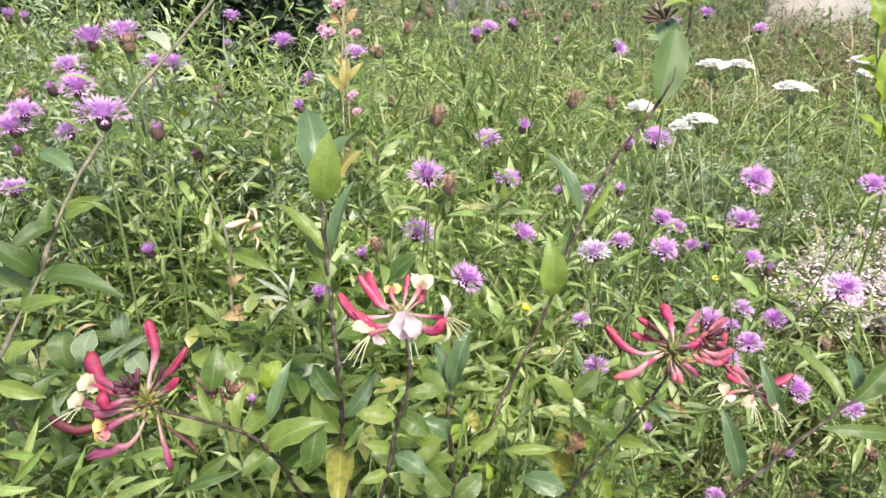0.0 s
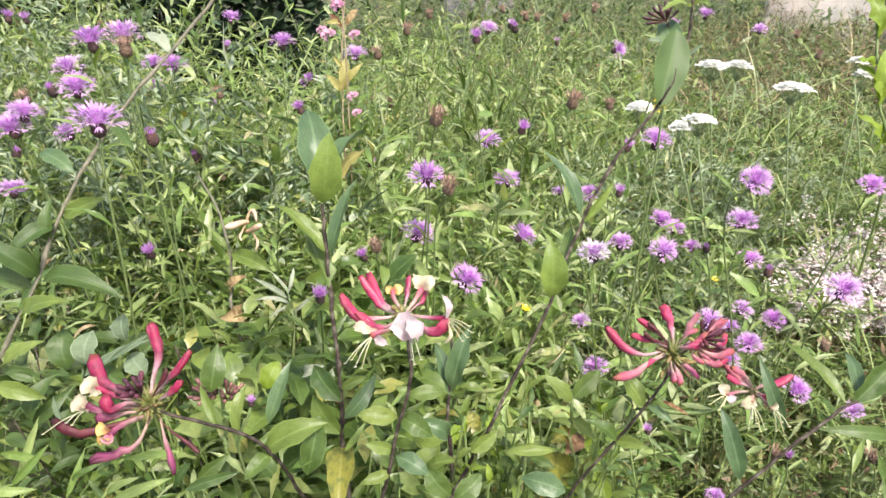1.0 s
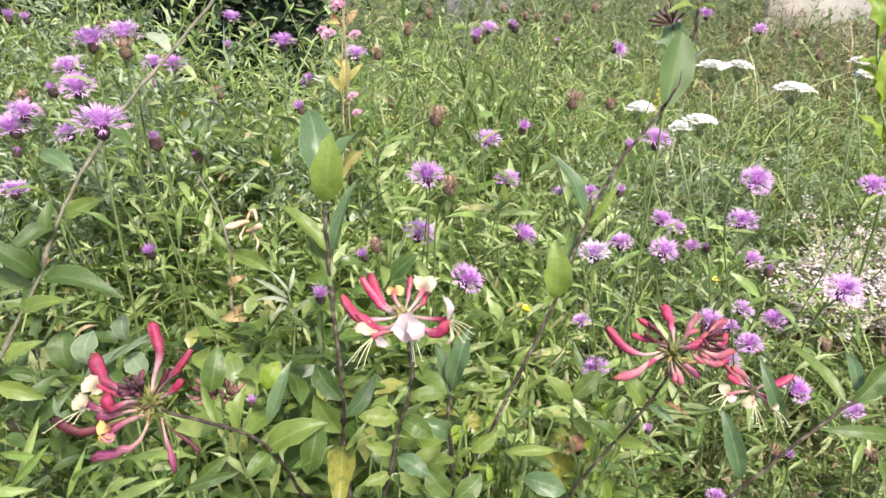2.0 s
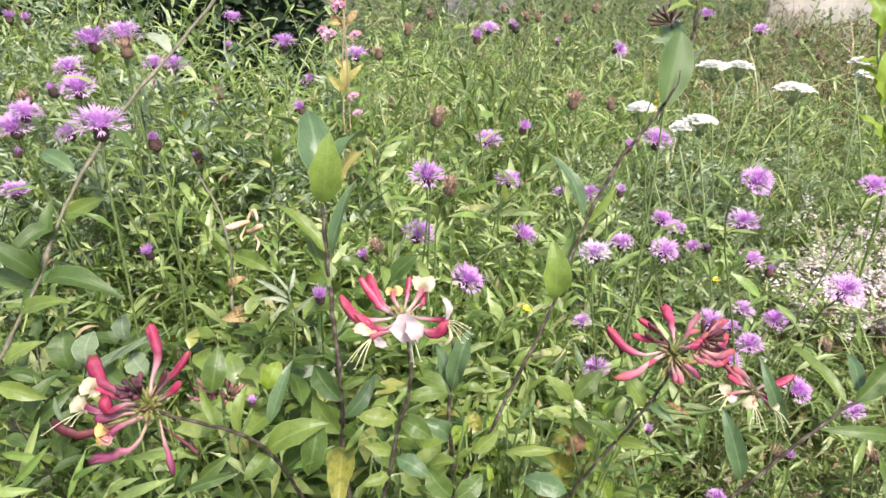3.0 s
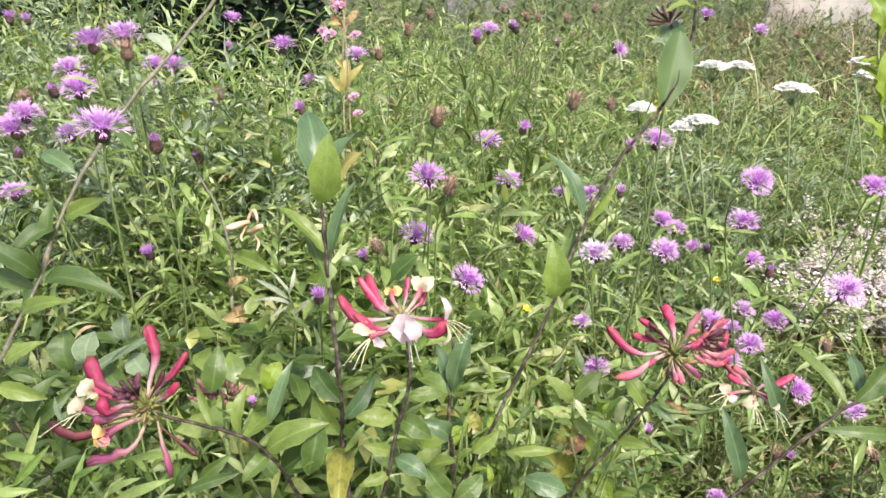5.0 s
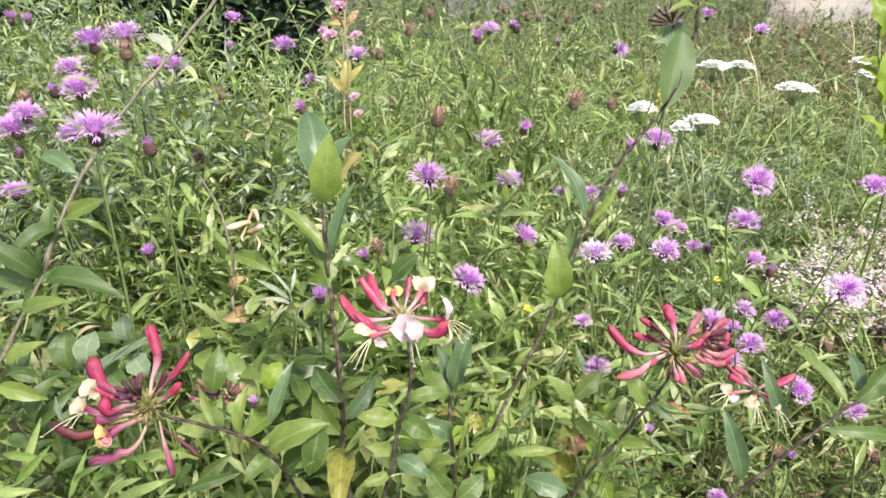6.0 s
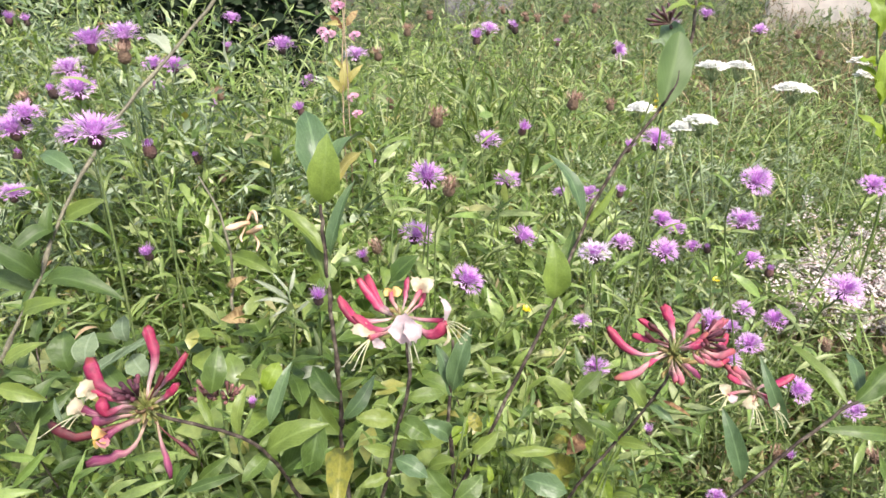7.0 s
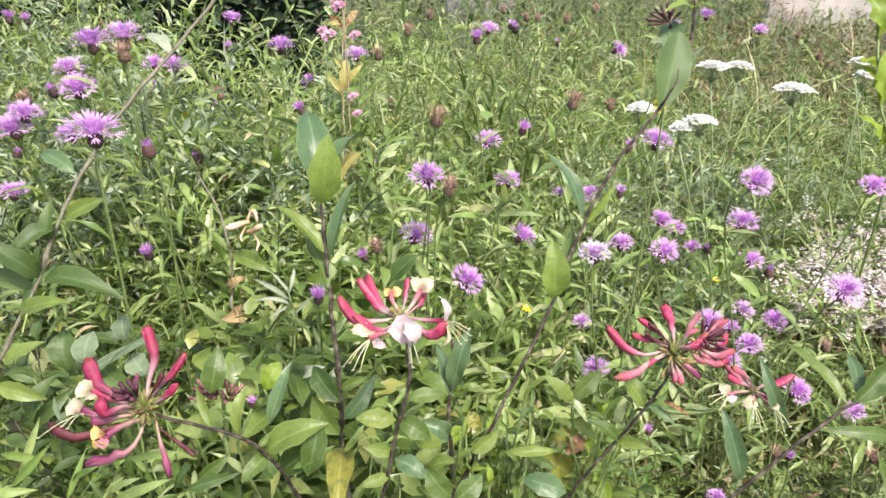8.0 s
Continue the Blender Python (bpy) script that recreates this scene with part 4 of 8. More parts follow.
def florets_shape(kind, rnd, near):
    outer, inner = Shape(), Shape()
    if kind == "open":
        for ring, (count, el0, long) in enumerate(((19, 6, 0.0192), (23, 28, 0.0182), (21, 52, 0.0168))):
            for k in range(0 if near and ring == 0 else count):
                a = 6.2832 * (k + rnd.random() * 0.7) / count
                el = math.radians(el0 + rnd.uniform(-13, 13))
                L = long * rnd.uniform(0.8, 1.15)
                ray_shape(rnd, outer, a, el, L)
        for k in range(64):
            a, q = rnd.random() * 6.2832, rnd.random() ** 0.5
            r = Vector((math.cos(a), math.sin(a), 0))
            b = r * 0.003 * q
            d = (r * 0.75 * q + Vector((rnd.uniform(-0.1, 0.1), rnd.uniform(-0.1, 0.1), 1))).normalized()
            inner.blade(b, b + d * rnd.uniform(0.011, 0.0165), 0.0014, r, lance, 0.4, 0.03, 2, 1)
    elif kind == "half":
        for k in range(64):
            a, q = 6.2832 * k * 0.382, math.sqrt((k + 0.5) / 64)
            r = Vector((math.cos(a), math.sin(a), 0))
            b = r * 0.0042 * q
            d = (r * (0.85 * q) + Vector((rnd.uniform(-0.12, 0.12), rnd.uniform(-0.12, 0.12), 1))).normalized()
            (outer if q > 0.55 else inner).blade(b, b + d * rnd.uniform(0.009, 0.0145), 0.0016, r, spatula, 0.4, 0.05, 2, 1)
    elif kind == "bud":
        for k in range(40):
            a, q = 6.2832 * k / 40, rnd.uniform(0.1, 1)
            r = Vector((math.cos(a), math.sin(a), 0))
            b = r * 0.006 * q
            d = (r * (0.15 * q) + Vector((0, 0, 1))).normalized()
            (outer if q > 0.6 else inner).blade(b, b + d * rnd.uniform(0.004, 0.008), 0.002, r, spatula, 0.4, 0.02, 2, 1)
    else:
        for k in range(44):
            a, q = 6.2832 * k / 44, rnd.uniform(0.2, 1)
            r = Vector((math.cos(a), math.sin(a), 0))
            b = r * 0.006 * q
            d = (r * (0.6 * q) + Vector((rnd.uniform(-0.4, 0.4), rnd.uniform(-0.4, 0.4), 1))).normalized()
            (outer if q > 0.55 else inner).blade(b, b + d * rnd.uniform(0.007, 0.013), 0.0024, r, lance, 0.4, 0.25, 2, 1)
    return outer, inner


HEADS = {}


def head_meshes(kind, variant, near, petals):
    key = (kind, variant, near, petals.name)
    if key not in HEADS:
        rnd = random.Random(variant * 7 + len(kind))
        outer, inner = florets_shape(kind, rnd, near)
        seed = kind == "seed"
        HEADS[key] = (mesh_of("cup", cup_shape(kind), MAT_SEEDCUP if seed else MAT_CUP), mesh_of("corolla", outer, MAT_SEED if seed else petals),
                                mesh_of("core", inner, MAT_SEED if seed else MAT_CORE))
    return HEADS[key]


KNAP_LABEL = {"open": "purple knapweed flower fully open on a thin stalk", "half": "half-open purple knapweed flower on a thin stalk",
              "bud": "purple knapweed bud with brown scales on its stalk", "seed": "brown withered knapweed seed head on its stalk"}
knap_rnd = random.Random(3)


def knapweed(kind, head, lean=None, size=1.0, foot=None, near=False, petals=MAT_FLORET):
    """A flowering stalk: the head's middle at head, leaning by (sideways, toward the camera) degrees."""
    head = Vector(head)
    lx, ly = lean if lean else (knap_rnd.uniform(-18, 18), knap_rnd.uniform(-6, 14))
    size *= knap_rnd.uniform(0.94, 1.06)
    foot = Vector(foot) if foot else Vector((head.x + knap_rnd.uniform(-0.15, 0.15) - lx * 0.003, head.y + knap_rnd.uniform(0.0, 0.14) + ly * 0.002, 0.0))
    k = thing("knapweed", foot, KNAP_LABEL[kind], "flower", "knapweed flowers")
    turn = Euler((radians(ly), radians(lx), 0)).to_matrix().to_4x4()
    if kind == "seed":
        size *= 1.05
    if kind == "open":
        head = head - (turn @ Vector((0, 0, 0.0055 * size)))
    m = Matrix.Translation(head - foot) @ turn @ Matrix.Rotation(knap_rnd.uniform(0, 6.28), 4, "Z") @ Matrix.Scale(size, 4)
    cup, outer, inner = head_meshes(kind, knap_rnd.randrange(4), near, petals)
    c = part("cup", cup, None, k, "brown scaly cup")
    c.matrix_basis = m
    heart = tagged(part("core", inner, None, k), "tuft of fine inner florets", kind="stuff")
    heart.matrix_basis = m
    o = tagged(part("corolla", outer, None, k), "spreading fine outer florets", kind="stuff")
    o.matrix_basis = m
    for j in range(19 if near else 0):
        ray = part("ray_floret", ray_meshes(petals)[knap_rnd.randrange(6)], None, o)
        ray.matrix_basis = Matrix.Rotation(6.2832 * (j + 0.5 * knap_rnd.random()) / 19, 4, "Z")
    neck = head - (turn @ Vector((0, 0, {"open": 0.0125, "half": 0.0125, "bud": 0.0165, "seed": 0.013}[kind] * size)))
    below = neck - (turn @ Vector((0, 0, 0.07)))
    below.z = max(below.z, head.z * 0.4)
    line = [foot, foot.lerp(below, 0.55) + Vector((knap_rnd.uniform(-0.045, 0.045), knap_rnd.uniform(-0.02, 0.03), 0)), below, neck]
    stem(k, line, 0.0015, 0.0010, MAT_STALK, "stalk", 14, 5)
    pts = smooth_line(line, 24)
    for j in (13, 15, 17, 19, 21, 22):
        a = knap_rnd.uniform(0, 6.28)
        L = (0.062 - 0.0025 * (j - 10)) * knap_rnd.uniform(0.6, 1.1) if j < 21 else 0.02
        el = radians(knap_rnd.uniform(15, 55))
        d = Vector((math.cos(a) * math.cos(el), math.sin(a) * math.cos(el), math.sin(el)))
        leaf(k, pts[j], pts[j] + d * L, knap_rnd.choice(("long", "long_b")), MAT_LANCE_OB, (-d.x * 0.5, -d.y * 0.5 - 0.2, 1.0), 0.75)
    return k


plant_rnd = random.Random(77)


def leafy_plant(x, y):
    """A non-flowering knapweed stem with its leaves."""
    foot = Vector((x, y, 0.0))
    z = float(canopy(x, y)) * plant_rnd.uniform(0.85, 1.16)
    k = thing("knapweed_plant", foot, "leafy green knapweed stem not in flower", "plant", "knapweed plants")
    top = foot + Vector((plant_rnd.gauss(0, 0.07), plant_rnd.gauss(0, 0.05), z))
    line = [foot, foot.lerp(top, 0.5) + Vector((plant_rnd.uniform(-0.02, 0.02), 0.01, 0)), top]
    stem(k, line, 0.0022, 0.001, MAT_STEM, "stem", 8, 4)
    pts = smooth_line(line, 40)
    n = plant_rnd.randrange(12, 17)
    turn = plant_rnd.uniform(0, 6.28)
    own = plant_rnd.uniform(0.055, 0.095)
    for j in range(n):
        r = j / n
        p = pts[min(39, int(39 * (0.45 + 0.55 * (j + 0.6) / n)))]
        turn += 2.4 + plant_rnd.uniform(-0.3, 0.3)
        el = radians(0 + 44 * r + plant_rnd.gauss(0, 18))
        d = Vector((math.cos(turn) * math.cos(el), math.sin(turn) * math.cos(el), math.sin(el)))
        up = Vector((-math.cos(turn) * math.sin(el) + plant_rnd.gauss(0, 0.3), -math.sin(turn) * math.sin(el) + plant_rnd.gauss(0, 0.3), math.cos(el)))
        leaf(k, p, p + d * own * (1.1 - 0.5 * r) * plant_rnd.uniform(0.7, 1.2), plant_rnd.choice(("long", "long_b", "slim", "slim_b")), MAT_LANCE_OB, up, plant_rnd.uniform(0.8, 1.25))
    return k


for i in range(217):
    plant_y = 0.66 * (1.45 / 0.66) ** plant_rnd.random()
    leafy_plant(plant_rnd.uniform(-0.48, 0.36) * plant_y, plant_y)


def upright_herb(x, y, top):
    """A dense tuft of upright dark leaves between the flowers."""
    foot = Vector((x, y, 0.0))
    k = thing("meadow_herb", foot, "upright dark green herb with narrow crowded leaves", "plant")
    for i in range(5):
        tip = foot + Vector((plant_rnd.uniform(-0.07, 0.07), plant_rnd.uniform(-0.05, 0.05), top * plant_rnd.uniform(0.88, 1.04)))
        line = [foot + Vector((plant_rnd.uniform(-0.02, 0.02), 0, 0)), foot.lerp(tip, 0.6), tip]
        stem(k, line, 0.0018, 0.0009, MAT_STEM, "stem", 8, 4)
        pts = smooth_line(line, 40)
        for j in range(15):
            p = pts[min(39, 22 + int(j * 1.2))]
            a, el = plant_rnd.uniform(0, 6.28), radians(plant_rnd.uniform(35, 75))
            d = Vector((math.cos(a) * math.cos(el), math.sin(a) * math.cos(el), math.sin(el)))
            leaf(k, p, p + d * plant_rnd.uniform(0.05, 0.085), plant_rnd.choice(("slim", "slim_b")), MAT_WOODBINE, (-d.x, -d.y - 0.3, 0.6), plant_rnd.uniform(0.6, 0.9))


upright_herb(0.101, 1.300, 0.745)

# the tall bed at the left
k_a = knapweed('open', (-0.364, 0.737, 0.907), lean=(-4, -4), foot=(-0.334, 0.787, 0.000), near=True)
knapweed('open', (-0.361, 0.807, 0.900), lean=(3, -4), near=True)
k_seed = knapweed('seed', (-0.296, 0.660, 0.914), lean=(2, 4), size=0.90, foot=(-0.266, 0.710, 0.000))
knapweed('open', (-0.482, 0.898, 0.841), lean=(-3, 2), near=True)
knapweed('open', (-0.440, 0.829, 0.833), lean=(4, 10), near=True)
k_big = knapweed('open', (-0.263, 0.513, 0.892), lean=(3, -2), foot=(-0.233, 0.563, 0.000), near=True)
knapweed('open', (-0.503, 0.815, 0.806), lean=(10, 4), near=True)
knapweed('open', (-0.519, 0.806, 0.790), lean=(-6, 10), near=True)
knapweed('seed', (-0.599, 0.980, 0.777))
knapweed('open', (-0.559, 0.996, 0.721), lean=(-12, 10), near=True)
k_bud = knapweed('bud', (-0.298, 0.681, 0.822), lean=(-2, 6), foot=(-0.268, 0.731, 0.000))
knapweed('bud', (-0.651, 1.009, 0.684))
k_edge = knapweed('open', (-0.640, 0.956, 0.646), lean=(4, -4), foot=(-0.610, 1.006, 0.000), near=True)
knapweed('half', (-0.769, 1.330, 0.825))
knapweed('half', (-0.715, 1.189, 0.852))
knapweed('open', (-0.491, 1.186, 0.779), lean=(-4, 6))
knapweed('open', (-0.435, 1.134, 0.789), lean=(6, 6))
knapweed('open', (-0.571, 1.366, 0.694), size=0.85)
knapweed('open', (-0.451, 1.537, 0.795))
knapweed('half', (-0.414, 1.361, 0.769))
k_top = knapweed('open', (-0.254, 1.127, 0.826), lean=(2, -4), foot=(-0.224, 1.177, 0.000))
k_mid = knapweed('half', (-0.386, 0.805, 0.618), lean=(-4, 14), foot=(-0.356, 0.855, 0.000))
knapweed('half', (-0.409, 1.207, 0.698))
knapweed('seed', (-0.348, 1.065, 0.760))
knapweed('bud', (-0.379, 1.007, 0.680))
knapweed('seed', (-0.374, 1.097, 0.611))
knapweed('bud', (-0.551, 0.967, 0.793))
# the middle
knapweed('open', (-0.162, 1.313, 0.767), lean=(0, 4))
knapweed('open', (-0.304, 1.564, 0.655))
knapweed('half', (-0.236, 1.118, 0.719))
k_stem = knapweed('half', (-0.113, 0.545, 0.712), lean=(4, 12), size=0.80, foot=(-0.083, 0.595, 0.000))
knapweed('open', (-0.019, 0.743, 0.754), lean=(2, 8), near=True)
knapweed('seed', (0.007, 0.704, 0.755), lean=(12, 14))
k_c = knapweed('open', (-0.029, 0.771, 0.666), lean=(24, 4), foot=(0.001, 0.821, 0.000), near=True)
knapweed('seed', (-0.089, 0.818, 0.622))
knapweed('half', (-0.105, 0.803, 0.614), size=0.80)
knapweed('seed', (-0.007, 0.740, 0.823), lean=(6, 12))
knapweed('open', (0.072, 1.077, 0.683), lean=(10, 4))
knapweed('half', (0.115, 0.965, 0.735), lean=(14, 18))
knapweed('open', (0.090, 0.900, 0.684), lean=(8, 2), size=0.86)
k_d = knapweed('open', (0.110, 0.840, 0.628), lean=(42, 0), foot=(0.140, 0.890, 0.000), near=True)
knapweed('open', (0.030, 0.720, 0.629), lean=(30, 6), near=True)
knapweed('half', (0.048, 1.027, 0.851), lean=(0, 4))
knapweed('open', (0.101, 1.571, 0.766))
knapweed('half', (0.157, 1.656, 0.757))
knapweed('seed', (0.162, 0.848, 0.810), lean=(10, 6))
knapweed('half', (0.328, 2.046, 0.638))
knapweed('half', (-0.113, 1.028, 0.659), size=0.75)
# the open side
knapweed('open', (0.345, 1.385, 0.758), lean=(60, 20))
knapweed('open', (0.289, 0.900, 0.742), lean=(4, 0), near=True)
knapweed('half', (0.259, 0.925, 0.722), size=0.85)
knapweed('open', (0.175, 0.712, 0.670), lean=(-4, 0), foot=(0.205, 0.762, 0.000), near=True, petals=MAT_PALEFLORET)
knapweed('open', (0.287, 0.999, 0.535), lean=(2, -6))
knapweed('half', (0.247, 0.896, 0.666), size=0.85)
knapweed('open', (0.247, 1.086, 0.584), size=0.82)
knapweed('open', (0.208, 1.144, 0.560), size=0.72)
knapweed('open', (0.377, 1.082, 0.536), size=0.88)
knapweed('open', (0.422, 1.135, 0.494), lean=(4, 6), size=0.88)
knapweed('open', (0.317, 0.878, 0.584), lean=(10, 16), near=True)
knapweed('open', (0.443, 1.099, 0.474), size=0.72)
knapweed('bud', (0.343, 0.802, 0.628), size=0.62)
knapweed('open', (0.371, 0.779, 0.680), lean=(4, -4), near=True)
knapweed('open', (0.343, 0.707, 0.761), lean=(6, 26), size=0.9, near=True)
knapweed('open', (0.546, 1.080, 0.460), lean=(10, 10))
knapweed('bud', (0.499, 0.925, 0.525))
knapweed('open', (0.571, 0.856, 0.694), lean=(-2, 18), size=0.86, near=True)
knapweed('open', (0.428, 0.633, 0.667), lean=(6, 20), near=True)
knapweed('open', (0.355, 0.771, 0.535), near=True)
knapweed('open', (0.445, 0.896, 0.441), size=0.75)
knapweed('open', (0.532, 1.038, 0.380), lean=(20, 14))
knapweed('open', (0.586, 1.030, 0.365))
knapweed('open', (0.494, 0.922, 0.390))
knapweed('open', (0.441, 0.872, 0.397))
knapweed('open', (0.507, 0.784, 0.407), lean=(24, 12), near=True)
knapweed('open', (0.498, 0.653, 0.482), size=0.62)
knapweed('open', (0.200, 0.737, 0.484), size=0.78)
knapweed('open', (0.179, 0.756, 0.544), size=0.56)
knapweed('half', (-0.136, 0.385, 0.723), size=0.37)
knapweed('half', (0.243, 0.629, 0.473), size=0.62)
knapweed('half', (0.398, 0.595, 0.465), size=0.60)
knapweed('seed', (0.475, 0.741, 0.327))
knapweed('open', (0.327, 0.599, 0.397), size=0.55)
knapweed('seed', (0.615, 0.739, 0.323))
knapweed('seed', (0.592, 0.882, 0.415))
knapweed('seed', (0.311, 1.269, 0.683))
knapweed('half', (0.352, 1.102, 0.852))
knapweed('open', (0.612, 1.684, 0.777))
knapweed('open', (0.906, 2.052, 0.674))
knapweed('seed', (0.180, 1.582, 0.788))
knapweed('seed', (0.234, 1.792, 0.750))
knapweed('seed', (0.353, 1.690, 0.788))
knapweed('bud', (0.151, 1.511, 0.779))
knapweed('seed', (0.326, 1.919, 0.726))
knapweed('seed', (0.158, 1.930, 0.748))
knapweed('seed', (-0.112, 1.194, 0.793))
knapweed('seed', (-0.067, 1.334, 0.806))
knapweed('seed', (-0.032, 1.683, 0.775))
knapweed('seed', (0.874, 1.639, 0.692))
knapweed('seed', (0.942, 1.898, 0.688))
knapweed('seed', (-0.110, 1.411, 0.645))


# ---- yarrow ----
def yarrow(head, radius, lean, heads):
    head = Vector(head)
    sway = random.Random(int(head.x * 7000))
    foot = Vector((head.x + sway.uniform(0.05, 0.3), head.y + sway.uniform(0.0, 0.15), 0))
    y = thing("yarrow", foot, "white flat-topped yarrow head on a grey-green stalk", "flower", "yarrow flowers")
    rnd = random.Random(int(head.x * 1000))
    top = Matrix.Translation(head - foot) @ Euler((radians(lean[1]), radians(lean[0]), 0)).to_matrix().to_4x4()
    neck = head - Vector((0, 0, 0.034))
    stem(y, [foot, foot.lerp(neck, 0.5) + Vector((sway.uniform(-0.06, 0.06), 0, 0)), neck], 0.0022, 0.0015, MAT_PALESTALK, "stalk", 10, 5)
    for k in range(heads):
        rays = Shape()
        q = math.sqrt((k + 0.4) / heads)
        a = 2.4 * k
        c = Vector((math.cos(a) * radius * q, math.sin(a) * radius * q * 0.9, 0.005 - 0.011 * q * q + rnd.uniform(-0.0005, 0.0005)))
        rays.tube([neck - foot, (neck - foot).lerp(top @ c, 0.55) - Vector((0, 0, 0.004)), top @ (c - Vector((0, 0, 0.003)))], [0.0007, 0.0006, 0.0005], 4)
        part("flower_stalk", rays, MAT_PALESTALK, y)
        s = Shape()
        for j in range(13):
            b = 2.4 * j + rnd.random() * 0.5
            o = c + Vector((math.cos(b), math.sin(b), 0)) * 0.009 * math.sqrt(j / 13)
            o.z += rnd.uniform(-0.0012, 0.0012)
            for p in range(5):
                w = 1.2566 * p + rnd.random() * 0.4
                d = Vector((math.cos(w), math.sin(w), rnd.uniform(-0.35, 0.45)))
                s.blade(top @ o, top @ (o + d * 0.0035), 0.0034, (0, 0, 1), elliptic, 0.2, 0.1, 2, 1)
        part("flower_head", s, MAT_YARROW, y)
    for j in range(4):
        fl = Shape()
        p0 = foot.lerp(neck, 0.45 + 0.13 * j) - foot
        a = rnd.random() * 6.28
        d = Vector((math.cos(a), math.sin(a), 0.8)).normalized()
        side = d.cross(Vector((0, 0, 1))).normalized()
        for i in range(12):
            p = p0 + d * 0.006 * i
            for sg in (-1, 1):
                fl.blade(p, p + (side * sg + d * 0.6).normalized() * 0.012 * (1 - i / 14), 0.0022, (0, 0, 1), lance, 0.1, 0.1, 2, 1)
        part("leaf", fl, MAT_WOOLLY, y, "feathery grey-green leaf")


yarrow((0.486, 1.260, 0.757), 0.025, (2, -5), 25)
yarrow((0.554, 1.310, 0.745), 0.020, (4, -6), 20)
yarrow((0.605, 1.191, 0.735), 0.029, (2, -5), 28)
yarrow((0.341, 1.176, 0.705), 0.020, (-2, -1), 20)
yarrow((0.445, 1.166, 0.686), 0.024, (3, -4), 23)
yarrow((0.411, 1.160, 0.675), 0.015, (-4, -1), 15)
yarrow((0.788, 1.302, 0.730), 0.013, (0, -3), 11)
yarrow((0.837, 1.415, 0.729), 0.014, (0, -3), 11)


# ---- honeysuckle ----
def tube_radii(kind, n):
    out = []
    for i in range(n):
        q = i / (n - 1)
        if kind == "open":
            r = 0.0013 + 0.0012 * q + 0.0006 * q ** 6
        else:
            r = 0.0011 + 0.0022 * step(0.2, 0.8, q) - 0.0007 * step(0.88, 1.0, q)
        out.append(float(r))
    return out


TUBES = {"rose": MAT_ROSETUBE, "faded": MAT_FADEDTUBE, "pink": MAT_TUBE, "dark": MAT_DARKTUBE, "old": MAT_OLDTUBE}
flower_rnd = random.Random(11)


def ragged_end(shape, line, thick):
    """Folds the shut mouth of a bud: its rim is uneven and drawn in between the lobes."""
    way = (line[-1] - line[-2]).normalized()
    n = len(shape.v)
    for k in range(n - 9, n):
        p = Vector(shape.v[k])
        lobe = flower_rnd.uniform(-0.4, 1.0)
        shape.v[k] = tuple(p + way * 0.0016 * thick * lobe + (line[-1] - p) * (0.1 + 0.35 * flower_rnd.random()))


def flower(parent, points, kind="pink", lips=(), thick=1.0, stamens=()):
    """One trumpet of a whorl, from its foot to its mouth; lips: (foot, tip, width, normal, material) of those that have opened; stamens: their ends."""
    line = smooth_line(points, 12)
    home = parent.location
    local = [p - home for p in line]
    if not lips:
        twist = Vector((flower_rnd.uniform(-1, 1), flower_rnd.uniform(-1, 1), flower_rnd.uniform(-1, 1))) * 0.0011 * thick
        local[-1] = local[-1] + twist
        local[7] = local[7] - twist
    s = Shape()
    s.tube(local, [r * thick * flower_rnd.uniform(0.87, 1.13) for r in tube_radii("open" if lips else kind, 12)], 9)
    flat = flower_rnd.uniform(0.72, 1.0)
    s.v = [tuple(c + (Vector(p) - c) * (1.0 if k % 9 in (0, 1, 4, 5) else flat)) for k, p in enumerate(s.v) for c in (local[k // 9],)]
    turn = flower_rnd.uniform(0, 6.28)
    for k, p in enumerate(s.v):
        q, a = (k // 9) / 11, 6.2832 * (k % 9) / 9
        crease = 1 + 0.16 * q * math.cos(2 * a + turn + 1.6 * q) + 0.1 * q * math.cos(3 * a - turn)
        s.v[k] = tuple(local[k // 9] + (Vector(p) - local[k // 9]) * crease)
    if not lips:
        ragged_end(s, local, thick)
    t = part("flower_tube", s, TUBES[kind], parent, {"rose": "rose-pink honeysuckle trumpet", "faded": "faded pink honeysuckle trumpet", "pink": "pink honeysuckle trumpet", "dark": "dark crimson honeysuckle trumpet", "old": "fading mauve honeysuckle trumpet"}[kind])
    for foot, tip, width, normal, material in lips:
        sh = lip_shape(Vector(foot) - home, Vector(tip) - home, width, normal, flower_rnd.uniform(0, 6))
        part("lip", sh, material, t, "curled petal lip")
    for end in stamens:
        f = Shape()
        m, e = local[-2], Vector(end) - home
        f.tube(smooth_line([m, m.lerp(e, 0.5) + Vector((0, -0.001, 0.0025)), e], 7), 0.00036, 4)
        f.tube([e - Vector((0.001, 0, 0)), e + Vector((0.001, 0, 0.0005))], 0.00045, 4)
        part("stamen", f, MAT_STAMEN, t)
    return t


def calyx(parent, centre, radius=0.007, spikes=16):
    s = Shape()
    c = Vector(centre) - parent.location
    for k in range(spikes):
        d = Vector((flower_rnd.uniform(-1, 1), flower_rnd.uniform(-1, 1), flower_rnd.uniform(-0.7, 1))).normalized()
        s.tube([c, c + d * radius * 0.6, c + d * radius * flower_rnd.uniform(0.9, 1.3)], [0.0018, 0.0015, 0.0005], 5)
    return tagged(part("calyx", s, MAT_CALYX, parent), "sticky olive-green calyx cluster", kind="stuff")


